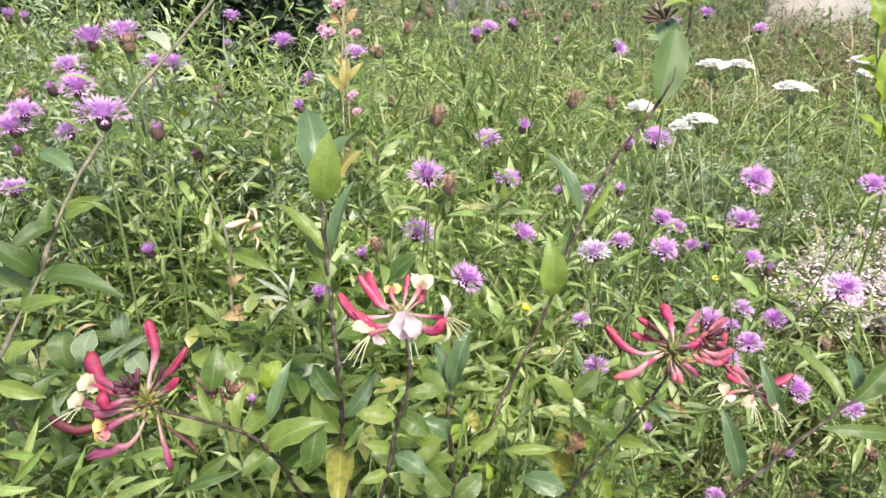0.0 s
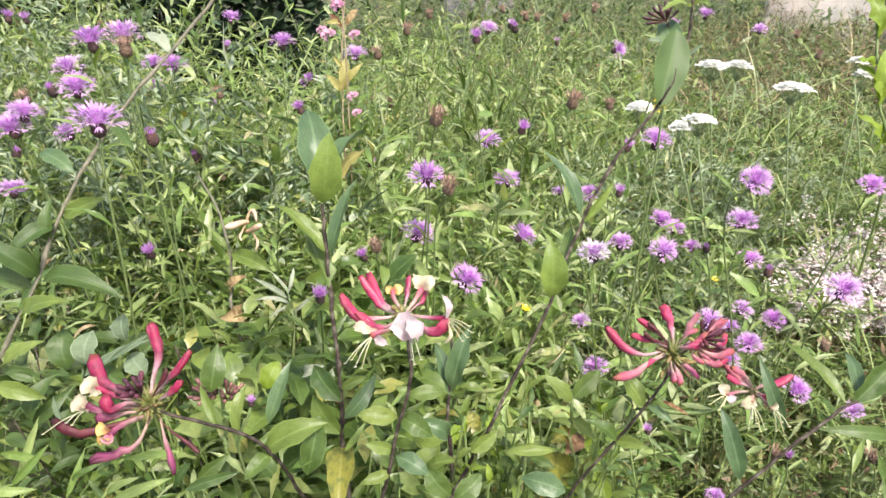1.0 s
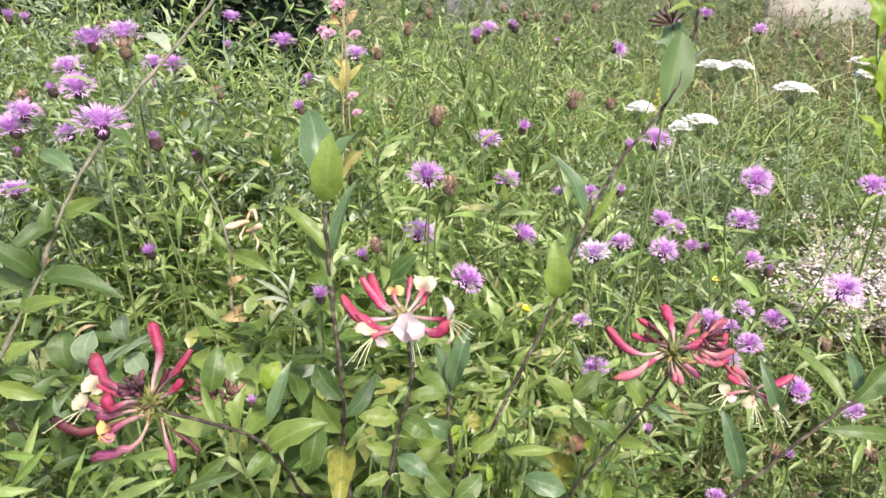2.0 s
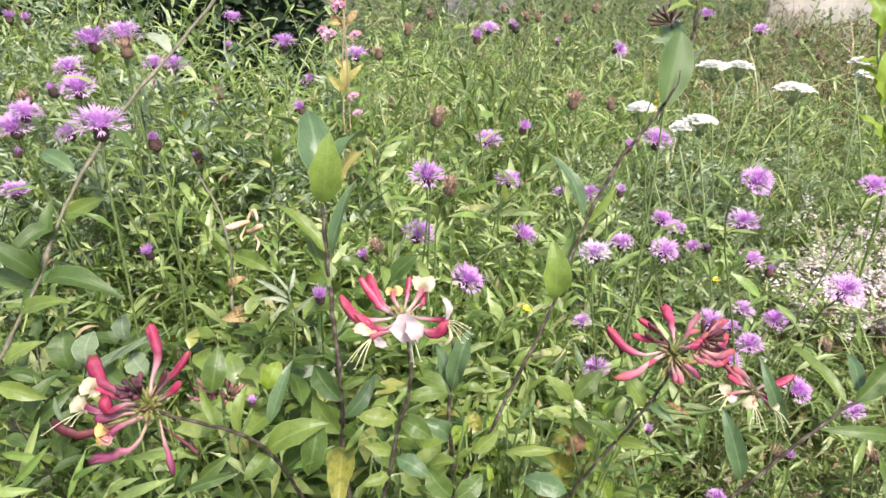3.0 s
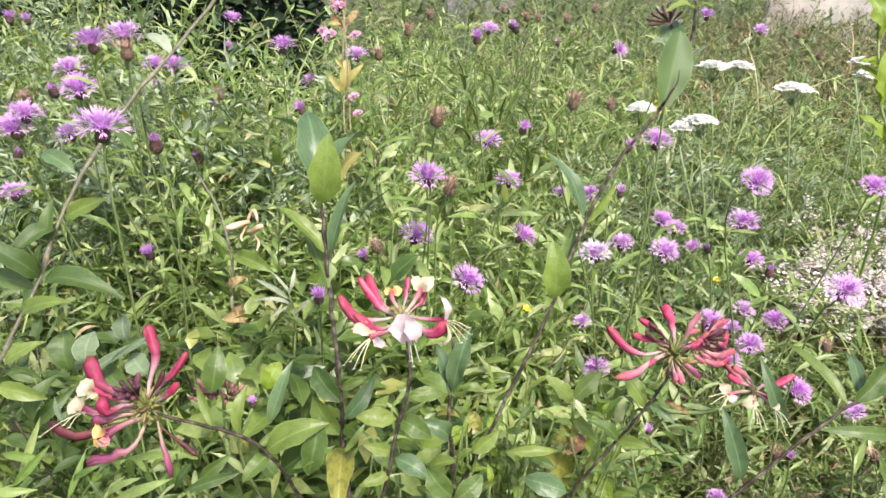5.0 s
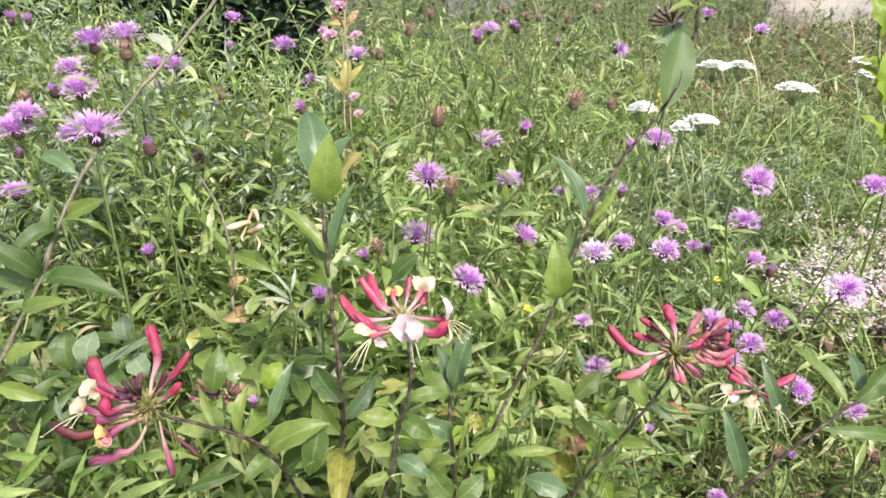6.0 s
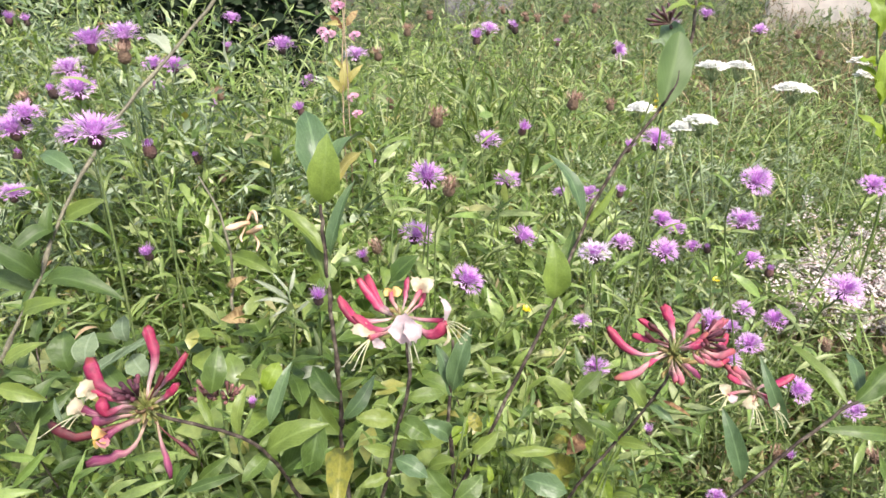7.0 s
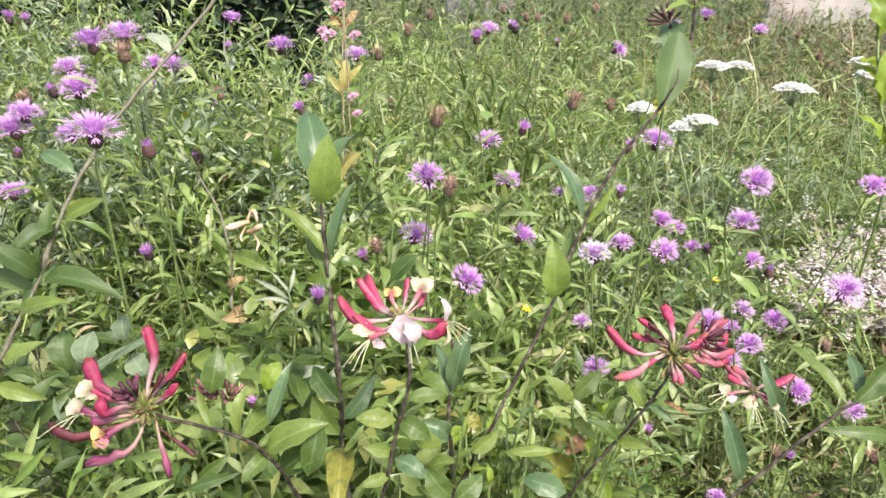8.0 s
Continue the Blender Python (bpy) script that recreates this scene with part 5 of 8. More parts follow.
def spent(parent, centre, n, reach=0.02):
    """Thin, dried-up trumpets and styles at the heart of a whorl."""
    for k in range(n):
        d = Vector((flower_rnd.uniform(-1, 1), flower_rnd.uniform(-0.8, 0.4), flower_rnd.uniform(-0.8, 0.7))).normalized()
        c = Vector(centre) - parent.location
        e = c + d * reach * flower_rnd.uniform(0.6, 1.2)
        bend = Vector((flower_rnd.uniform(-1, 1), flower_rnd.uniform(-1, 1), flower_rnd.uniform(-1, 1))) * reach * 0.25
        s = Shape()
        s.tube(smooth_line([c, c.lerp(e, 0.5) + bend, e], 8), [0.0008, 0.0009, 0.001, 0.0011, 0.0013, 0.0014, 0.0012, 0.0005], 6)
        part("spent_flower", s, MAT_SPENT, parent, "shrivelled brown trumpet")


def little_buds(parent, centre, n, spread_by, length=0.012, material=None):
    for k in range(n):
        d = (Vector(spread_by) + Vector((flower_rnd.uniform(-0.6, 0.6), flower_rnd.uniform(-0.6, 0.6), flower_rnd.uniform(-0.3, 0.6)))).normalized()
        a = Vector(centre) + d * 0.004
        s = Shape()
        L = length * flower_rnd.uniform(0.7, 1.2)
        s.tube([a - parent.location, a + d * L * 0.5 - parent.location, a + d * L * 0.9 - parent.location, a + d * L - parent.location], [0.0007, 0.001, 0.0016, 0.0007], 7)
        part("flower_bud", s, material or MAT_TINYBUD, parent)


# flowering shoot at the left
left_shoot = thing("honeysuckle_shoot", (-0.077, 0.452, 0.000), "flowering honeysuckle shoot with a whorl of crimson trumpets", "shrub", "honeysuckle shoots")
stem(left_shoot, [(-0.077, 0.452, 0.000), (-0.085, 0.400, 0.523), (-0.094, 0.376, 0.607), (-0.107, 0.362, 0.665), (-0.117, 0.344, 0.717), (-0.137, 0.335, 0.742), (-0.169, 0.331, 0.757), (-0.182, 0.334, 0.761)], 0.0016, 0.0010, MAT_BARK, "stem", 34, 7)
calyx(left_shoot, (-0.182, 0.334, 0.763), 0.0105, 80)
flower(left_shoot, [(-0.1814, 0.3358, 0.7664), (-0.1813, 0.3441, 0.7756), (-0.1782, 0.3515, 0.7874), (-0.1818, 0.3587, 0.7968), (-0.1851, 0.3632, 0.8032)], "pink", (), 1.12)
flower(left_shoot, [(-0.1797, 0.3358, 0.7664), (-0.1719, 0.3388, 0.7763), (-0.1635, 0.3411, 0.7849), (-0.1548, 0.3447, 0.7959)], "pink", (), 0.8)
flower(left_shoot, [(-0.1811, 0.3358, 0.7664), (-0.1747, 0.3332, 0.7765), (-0.1701, 0.3334, 0.7832), (-0.1665, 0.3347, 0.7899)], "dark", (), 0.62)
flower(left_shoot, [(-0.1783, 0.3348, 0.7645), (-0.1703, 0.3318, 0.7715), (-0.1632, 0.3302, 0.7772), (-0.1580, 0.3315, 0.7839)], "pink", (), 0.78)
flower(left_shoot, [(-0.1856, 0.3351, 0.7652), (-0.1944, 0.3327, 0.7734), (-0.2072, 0.3346, 0.7814), (-0.2144, 0.3433, 0.7935)], "pink", (), 1.12)
flower(left_shoot, [(-0.1863, 0.3345, 0.7639), (-0.1930, 0.3287, 0.7723), (-0.2007, 0.3269, 0.7774), (-0.2080, 0.3264, 0.7829)], "pink", [((-0.2066, 0.3258, 0.7817), (-0.2142, 0.3241, 0.7915), 0.0125, (-0.2, -0.6, 0.8), MAT_LIP), ((-0.2073, 0.3261, 0.7823), (-0.2053, 0.3179, 0.7840), 0.0075, (0.5, -0.7, 0.4), MAT_LIP)], 0.75)
flower(left_shoot, [(-0.1860, 0.3338, 0.7627), (-0.1885, 0.3220, 0.7746), (-0.1947, 0.3139, 0.7764), (-0.1977, 0.3161, 0.7847)], "pink", (), 0.95)
flower(left_shoot, [(-0.1860, 0.3332, 0.7615), (-0.1923, 0.3239, 0.7695), (-0.2016, 0.3179, 0.7712), (-0.2108, 0.3172, 0.7762)], "old", [((-0.2100, 0.3176, 0.7749), (-0.2181, 0.3160, 0.7848), 0.0115, (-0.1, -0.7, 0.7), MAT_LIP), ((-0.2095, 0.3165, 0.7750), (-0.2116, 0.3116, 0.7785), 0.0075, (-0.3, -0.8, 0.2), MAT_LIP)], 0.95, [(-0.2205, 0.3102, 0.7695), (-0.2172, 0.3096, 0.7683), (-0.2355, 0.3086, 0.7622)])
flower(left_shoot, [(-0.1853, 0.3322, 0.7596), (-0.1908, 0.3207, 0.7679), (-0.1990, 0.3164, 0.7682), (-0.2056, 0.3133, 0.7710)], "old", (), 0.8)
flower(left_shoot, [(-0.1853, 0.3315, 0.7584), (-0.1972, 0.3157, 0.7627), (-0.2153, 0.3104, 0.7614), (-0.2324, 0.3151, 0.7659)], "dark", (), 1.08)
flower(left_shoot, [(-0.1839, 0.3309, 0.7571), (-0.1847, 0.3139, 0.7678), (-0.1889, 0.3059, 0.7699), (-0.1917, 0.2997, 0.7688)], "old", [((-0.1903, 0.3020, 0.7710), (-0.1972, 0.2974, 0.7794), 0.0095, (-0.2, -0.9, 0.3), MAT_LIPOLD), ((-0.1904, 0.3000, 0.7694), (-0.1954, 0.2922, 0.7717), 0.0105, (-0.4, -0.8, 0.1), MAT_LIPOLD), ((-0.1906, 0.2996, 0.7707), (-0.1896, 0.2920, 0.7693), 0.008, (0.1, -0.9, 0.2), MAT_LIPROSE)], 0.9)
flower(left_shoot, [(-0.1818, 0.3306, 0.7565), (-0.1827, 0.3128, 0.7529), (-0.1907, 0.3049, 0.7508), (-0.2076, 0.3021, 0.7499)], "old", (), 1.12)
flower(left_shoot, [(-0.1755, 0.3302, 0.7559), (-0.1691, 0.3171, 0.7525), (-0.1636, 0.3075, 0.7472), (-0.1598, 0.3010, 0.7392)], "old", (), 0.78)
flower(left_shoot, [(-0.1769, 0.3299, 0.7553), (-0.1639, 0.3184, 0.7549), (-0.1543, 0.3140, 0.7509), (-0.1468, 0.3097, 0.7469)], "dark", (), 0.42)
little_buds(left_shoot, (-0.185, 0.333, 0.771), 15, (-0.2, -0.2, 0.7), 0.0115)
spent(left_shoot, (-0.180, 0.330, 0.766), 4, 0.010)
leaf(left_shoot, (-0.113, 0.360, 0.683), (-0.082, 0.357, 0.711), "woodbine")
leaf(left_shoot, (-0.116, 0.351, 0.708), (-0.130, 0.330, 0.704), "woodbine_b")
leaf(left_shoot, (-0.144, 0.336, 0.744), (-0.158, 0.355, 0.763), "long", MAT_YOUNG)

# flowering shoot in the middle
mid_shoot = thing("honeysuckle_shoot", (-0.085, 0.439, 0.000), "flowering honeysuckle shoot with an open pink and white whorl", "shrub", "honeysuckle shoots")
stem(mid_shoot, [(-0.085, 0.439, 0.000), (-0.073, 0.400, 0.523), (-0.057, 0.374, 0.603), (-0.041, 0.362, 0.665), (-0.032, 0.364, 0.711), (-0.023, 0.366, 0.749), (-0.021, 0.367, 0.771), (-0.025, 0.376, 0.799)], 0.0016, 0.0011, MAT_BARK, "stem", 30, 7)
leaf(mid_shoot, (-0.0312, 0.3674, 0.7227), (-0.0575, 0.3619, 0.7296), "woodbine", MAT_WOODBINE, (0.1, -0.7, 0.7), 1.09)
leaf(mid_shoot, (-0.0232, 0.3700, 0.7404), (0.0021, 0.3715, 0.7431), "woodbine", MAT_WOODBINE, (0.1, -0.7, 0.7), 0.96)
leaf(mid_shoot, (-0.0289, 0.3674, 0.7227), (-0.0078, 0.3544, 0.7195), "woodbine_b", MAT_WOODBINE, (0.35, -0.7, 0.6), 1.25)
leaf(mid_shoot, (-0.0344, 0.3658, 0.6941), (-0.0532, 0.3601, 0.7049), "pointed", MAT_YOUNG, (-0.3, -0.7, 0.6), 1.31)
leaf(mid_shoot, (-0.0328, 0.3639, 0.6906), (-0.0103, 0.3507, 0.6869), "woodbine", MAT_BLUELEAF, (0.35, -0.7, 0.6), 1.19)
leaf(mid_shoot, (-0.0372, 0.3620, 0.6763), (-0.0577, 0.3510, 0.6769), "pointed", MAT_WOODBINE, (-0.3, -0.7, 0.6), 1.24)
calyx(mid_shoot, (-0.026, 0.377, 0.800), 0.006, 18)
spent(mid_shoot, (-0.026, 0.377, 0.800), 5, 0.011)
flower(mid_shoot, [(-0.028, 0.377, 0.801), (-0.037, 0.383, 0.801), (-0.042, 0.389, 0.802), (-0.055, 0.397, 0.817)], "rose")
flower(mid_shoot, [(-0.027, 0.378, 0.802), (-0.035, 0.384, 0.802), (-0.042, 0.394, 0.800), (-0.050, 0.407, 0.814)], "rose")
flower(mid_shoot, [(-0.029, 0.377, 0.800), (-0.041, 0.372, 0.801), (-0.054, 0.368, 0.805), (-0.064, 0.370, 0.820)], "rose")
flower(mid_shoot, [(-0.029, 0.376, 0.798), (-0.034, 0.365, 0.800), (-0.042, 0.357, 0.805), (-0.052, 0.357, 0.815)], "rose", (), 0.9)
flower(mid_shoot, [(-0.026, 0.378, 0.802), (-0.024, 0.385, 0.806), (-0.023, 0.393, 0.810), (-0.023, 0.402, 0.815)], "rose", (), 0.75)
flower(mid_shoot, [(-0.026, 0.378, 0.802), (-0.030, 0.389, 0.801), (-0.033, 0.395, 0.803), (-0.034, 0.402, 0.804)], "faded", [((-0.034, 0.401, 0.803), (-0.038, 0.399, 0.809), 0.0064, (0.0, -0.85, 0.5), MAT_LIPOLD), ((-0.033, 0.401, 0.803), (-0.026, 0.399, 0.809), 0.0080, (0.1, -0.7, 0.7), MAT_LIPOLD)], 0.75)
flower(mid_shoot, [(-0.024, 0.378, 0.802), (-0.019, 0.385, 0.805), (-0.016, 0.392, 0.807), (-0.014, 0.398, 0.808)], "faded", [((-0.014, 0.397, 0.807), (-0.018, 0.394, 0.822), 0.0095, (0.3, -0.8, 0.4), MAT_LIP), ((-0.014, 0.398, 0.808), (-0.005, 0.393, 0.820), 0.0110, (-0.2, -0.8, 0.5), MAT_LIP)], 0.8)
flower(mid_shoot, [(-0.024, 0.377, 0.800), (-0.018, 0.388, 0.800), (-0.014, 0.394, 0.800), (-0.011, 0.402, 0.804)], "rose", (), 0.6)
flower(mid_shoot, [(-0.027, 0.376, 0.798), (-0.034, 0.364, 0.798), (-0.039, 0.355, 0.802), (-0.044, 0.350, 0.803)], "faded", [((-0.041, 0.355, 0.802), (-0.056, 0.350, 0.813), 0.0095, (0.1, -0.6, 0.8), MAT_LIP), ((-0.042, 0.354, 0.800), (-0.034, 0.343, 0.801), 0.0064, (0.2, -0.8, 0.3), MAT_LIPPINK)], 0.75, [(-0.059, 0.338, 0.791), (-0.053, 0.337, 0.789), (-0.049, 0.337, 0.788), (-0.055, 0.339, 0.793)])
flower(mid_shoot, [(-0.024, 0.377, 0.800), (-0.023, 0.368, 0.805), (-0.022, 0.359, 0.809), (-0.021, 0.354, 0.811)], "rose", [((-0.024, 0.361, 0.813), (-0.020, 0.337, 0.806), 0.0175, (-0.1, -0.95, 0.35), MAT_LIPPINK), ((-0.020, 0.351, 0.815), (-0.013, 0.336, 0.809), 0.0120, (0.3, -0.9, 0.3), MAT_LIPPINK)], 1.0, [(-0.017, 0.338, 0.790), (-0.013, 0.339, 0.793), (-0.019, 0.343, 0.790)])
flower(mid_shoot, [(-0.023, 0.377, 0.800), (-0.014, 0.365, 0.800), (-0.005, 0.359, 0.799), (0.003, 0.359, 0.808)], "rose", (), 1.05)
flower(mid_shoot, [(-0.023, 0.377, 0.801), (-0.012, 0.372, 0.802), (-0.003, 0.368, 0.804), (0.003, 0.363, 0.807)], "rose", [((0.002, 0.363, 0.806), (0.004, 0.363, 0.827), 0.0056, (0.6, -0.8, 0.1), MAT_LIPPINK), ((0.003, 0.358, 0.808), (0.005, 0.342, 0.799), 0.0036, (0.6, -0.8, 0.1), MAT_LIP)], 0.7, [(0.018, 0.347, 0.807), (0.015, 0.345, 0.805), (0.017, 0.357, 0.805), (0.012, 0.344, 0.803)])

# flowering shoot at the right, with two whorls
right_shoot = thing("honeysuckle_shoot", (0.051, 0.449, 0.000), "flowering honeysuckle shoot with two reddish whorls", "shrub", "honeysuckle shoots")
stem(right_shoot, [(0.051, 0.449, 0.000), (0.063, 0.413, 0.506), (0.085, 0.404, 0.574), (0.107, 0.393, 0.638), (0.129, 0.392, 0.679), (0.145, 0.388, 0.715), (0.158, 0.391, 0.741), (0.158, 0.389, 0.760)], 0.0014, 0.0010, MAT_BARK, "stem", 30, 7)
calyx(right_shoot, (0.158, 0.390, 0.761), 0.0105, 40)
flower(right_shoot, [(0.159, 0.392, 0.765), (0.159, 0.398, 0.772), (0.157, 0.404, 0.780), (0.154, 0.410, 0.788)], "rose", (), 0.95)
flower(right_shoot, [(0.161, 0.393, 0.766), (0.167, 0.397, 0.770), (0.172, 0.402, 0.777), (0.177, 0.406, 0.783)], "faded", (), 0.75)
flower(right_shoot, [(0.156, 0.393, 0.767), (0.150, 0.400, 0.771), (0.144, 0.405, 0.774), (0.138, 0.409, 0.777)], "rose", (), 0.7)
flower(right_shoot, [(0.157, 0.393, 0.767), (0.152, 0.396, 0.771), (0.147, 0.399, 0.776), (0.142, 0.401, 0.778)], "dark", (), 0.6)
flower(right_shoot, [(0.156, 0.392, 0.765), (0.145, 0.390, 0.771), (0.137, 0.389, 0.774), (0.128, 0.389, 0.778)], "rose", (), 0.65)
flower(right_shoot, [(0.157, 0.393, 0.766), (0.148, 0.389, 0.772), (0.142, 0.387, 0.775), (0.135, 0.387, 0.781)], "dark", (), 0.55)
flower(right_shoot, [(0.153, 0.391, 0.763), (0.137, 0.385, 0.764), (0.123, 0.385, 0.770), (0.111, 0.392, 0.782)], "rose", (), 0.9)
flower(right_shoot, [(0.154, 0.390, 0.762), (0.140, 0.379, 0.763), (0.128, 0.371, 0.759), (0.114, 0.366, 0.759)], "faded", (), 1.0)
flower(right_shoot, [(0.156, 0.390, 0.761), (0.147, 0.384, 0.762), (0.141, 0.379, 0.763), (0.137, 0.376, 0.762)], "rose", (), 0.6)
flower(right_shoot, [(0.158, 0.389, 0.759), (0.159, 0.381, 0.756), (0.160, 0.376, 0.753), (0.161, 0.373, 0.748)], "faded", (), 0.8)
flower(right_shoot, [(0.157, 0.389, 0.759), (0.155, 0.378, 0.758), (0.155, 0.373, 0.756), (0.155, 0.369, 0.753)], "faded", (), 0.55)
flower(right_shoot, [(0.162, 0.392, 0.765), (0.173, 0.397, 0.767), (0.183, 0.401, 0.770), (0.189, 0.404, 0.774)], "rose", (), 0.6)
flower(right_shoot, [(0.163, 0.392, 0.764), (0.169, 0.390, 0.768), (0.173, 0.390, 0.771), (0.178, 0.390, 0.778)], "faded", (), 0.6)
flower(right_shoot, [(0.164, 0.391, 0.763), (0.167, 0.387, 0.768), (0.170, 0.385, 0.771), (0.174, 0.384, 0.773)], "rose", (), 0.7)
flower(right_shoot, [(0.174, 0.396, 0.768), (0.183, 0.401, 0.770), (0.190, 0.403, 0.773), (0.199, 0.408, 0.777)], "faded", (), 0.55)
flower(right_shoot, [(0.174, 0.394, 0.768), (0.175, 0.388, 0.765), (0.179, 0.383, 0.763), (0.185, 0.381, 0.761)], "faded", (), 0.75)
flower(right_shoot, [(0.174, 0.394, 0.768), (0.180, 0.389, 0.767), (0.186, 0.386, 0.766), (0.194, 0.387, 0.768)], "dark", (), 0.7)
flower(right_shoot, [(0.174, 0.394, 0.768), (0.178, 0.384, 0.767), (0.185, 0.380, 0.767), (0.194, 0.381, 0.770)], "faded", (), 0.8)
flower(right_shoot, [(0.174, 0.394, 0.769), (0.184, 0.393, 0.766), (0.191, 0.394, 0.766), (0.197, 0.399, 0.770)], "rose", (), 0.6)
flower(right_shoot, [(0.174, 0.394, 0.769), (0.176, 0.391, 0.773), (0.177, 0.387, 0.774), (0.178, 0.383, 0.773)], "dark", (), 0.5)
flower(right_shoot, [(0.173, 0.394, 0.768), (0.170, 0.386, 0.765), (0.172, 0.382, 0.763), (0.176, 0.380, 0.761)], "faded", (), 0.6)
flower(right_shoot, [(0.174, 0.395, 0.770), (0.183, 0.397, 0.769), (0.190, 0.399, 0.770), (0.196, 0.403, 0.773)], "dark", (), 0.6)
calyx(right_shoot, (0.174, 0.396, 0.766), 0.0055, 16)
stem(right_shoot, [(0.160, 0.390, 0.757), (0.168, 0.394, 0.760), (0.174, 0.397, 0.765)], 0.0011, 0.001, MAT_CALYX, "bud_stalk", 8, 6)
flower(right_shoot, [(0.176, 0.391, 0.762), (0.177, 0.382, 0.762), (0.181, 0.377, 0.762), (0.187, 0.376, 0.764)], "faded", (), 0.75)
flower(right_shoot, [(0.177, 0.391, 0.763), (0.180, 0.383, 0.760), (0.185, 0.379, 0.759), (0.192, 0.381, 0.764)], "rose", (), 0.60)
flower(right_shoot, [(0.177, 0.393, 0.765), (0.181, 0.385, 0.768), (0.185, 0.383, 0.769), (0.192, 0.381, 0.770)], "dark", (), 0.60)
flower(right_shoot, [(0.175, 0.393, 0.766), (0.184, 0.395, 0.766), (0.193, 0.395, 0.764), (0.197, 0.400, 0.770)], "rose", (), 0.60)
flower(right_shoot, [(0.174, 0.394, 0.768), (0.181, 0.398, 0.772), (0.187, 0.402, 0.775), (0.196, 0.406, 0.778)], "faded", (), 0.70)
flower(right_shoot, [(0.161, 0.393, 0.766), (0.164, 0.391, 0.773), (0.167, 0.391, 0.778), (0.172, 0.391, 0.780)], "faded", (), 0.60)
flower(right_shoot, [(0.159, 0.388, 0.756), (0.162, 0.382, 0.759), (0.167, 0.378, 0.758), (0.173, 0.374, 0.752)], "old", (), 0.70)
flower(right_shoot, [(0.157, 0.387, 0.756), (0.154, 0.380, 0.755), (0.155, 0.377, 0.754), (0.160, 0.375, 0.751)], "old", (), 0.70)
flower(right_shoot, [(0.161, 0.392, 0.765), (0.165, 0.387, 0.769), (0.169, 0.386, 0.771), (0.175, 0.387, 0.774)], "rose", (), 0.65)
flower(right_shoot, [(0.214, 0.379, 0.740), (0.209, 0.379, 0.748), (0.203, 0.379, 0.753), (0.197, 0.380, 0.757)], "faded", (), 0.70)
flower(right_shoot, [(0.213, 0.379, 0.740), (0.205, 0.376, 0.746), (0.199, 0.375, 0.749), (0.193, 0.376, 0.753)], "rose", (), 0.60)
spent(right_shoot, (0.160, 0.385, 0.758), 8, 0.015)
spent(right_shoot, (0.176, 0.392, 0.769), 6, 0.012)
little_buds(right_shoot, (0.177, 0.392, 0.771), 7, (0.3, -0.4, 0.3), 0.012)
stem(right_shoot, [(0.145, 0.388, 0.715), (0.178, 0.379, 0.718), (0.201, 0.374, 0.730), (0.212, 0.377, 0.737)], 0.0017, 0.0013, MAT_STEM, "side_stem", 12, 6)
calyx(right_shoot, (0.213, 0.377, 0.737), 0.005, 12)
flower(right_shoot, [(0.213, 0.378, 0.739), (0.209, 0.382, 0.741), (0.204, 0.387, 0.744), (0.198, 0.391, 0.750)], "faded", (), 0.95)
flower(right_shoot, [(0.214, 0.378, 0.739), (0.211, 0.383, 0.742), (0.208, 0.387, 0.745), (0.204, 0.391, 0.748)], "rose", (), 0.7)
flower(right_shoot, [(0.213, 0.378, 0.738), (0.203, 0.373, 0.742), (0.196, 0.370, 0.743), (0.190, 0.367, 0.744)], "faded", [((0.191, 0.367, 0.744), (0.185, 0.369, 0.753), 0.0085, (0.2, -0.8, 0.5), MAT_LIP), ((0.192, 0.367, 0.744), (0.194, 0.360, 0.742), 0.007, (0.1, -0.9, 0.3), MAT_LIPPINK)], 0.65, [(0.178, 0.365, 0.744), (0.178, 0.361, 0.741), (0.184, 0.359, 0.738), (0.187, 0.361, 0.740)])
flower(right_shoot, [(0.214, 0.377, 0.737), (0.210, 0.369, 0.740), (0.207, 0.364, 0.741), (0.205, 0.361, 0.742)], "faded", [((0.207, 0.365, 0.744), (0.198, 0.355, 0.743), 0.0105, (-0.1, -0.9, 0.35), MAT_LIP), ((0.208, 0.364, 0.743), (0.206, 0.356, 0.744), 0.006, (0.3, -0.9, 0.3), MAT_LIP)], 0.6, [(0.201, 0.349, 0.731), (0.209, 0.348, 0.729), (0.206, 0.350, 0.734), (0.213, 0.350, 0.729), (0.203, 0.352, 0.737)])
flower(right_shoot, [(0.215, 0.378, 0.739), (0.219, 0.378, 0.743), (0.227, 0.377, 0.745), (0.238, 0.378, 0.751)], "rose", (), 0.75)
flower(right_shoot, [(0.215, 0.378, 0.738), (0.218, 0.374, 0.739), (0.219, 0.371, 0.739), (0.220, 0.369, 0.740)], "rose", (), 0.6)
flower(right_shoot, [(0.215, 0.377, 0.737), (0.217, 0.369, 0.739), (0.219, 0.364, 0.738), (0.221, 0.361, 0.737)], "faded", [((0.221, 0.363, 0.738), (0.223, 0.358, 0.740), 0.0062, (0.2, -0.8, 0.5), MAT_LIP)], 0.5, [(0.223, 0.354, 0.724), (0.229, 0.353, 0.721), (0.233, 0.357, 0.725), (0.227, 0.357, 0.729)])
leaf(right_shoot, (0.145, 0.388, 0.715), (0.127, 0.402, 0.740), "woodbine", MAT_YOUNG)
leaf(right_shoot, (0.129, 0.392, 0.679), (0.148, 0.376, 0.689), "pointed", MAT_YOUNG)
leaf(right_shoot, (0.130, 0.392, 0.680), (0.106, 0.390, 0.703), "pointed", MAT_WOODBINE)
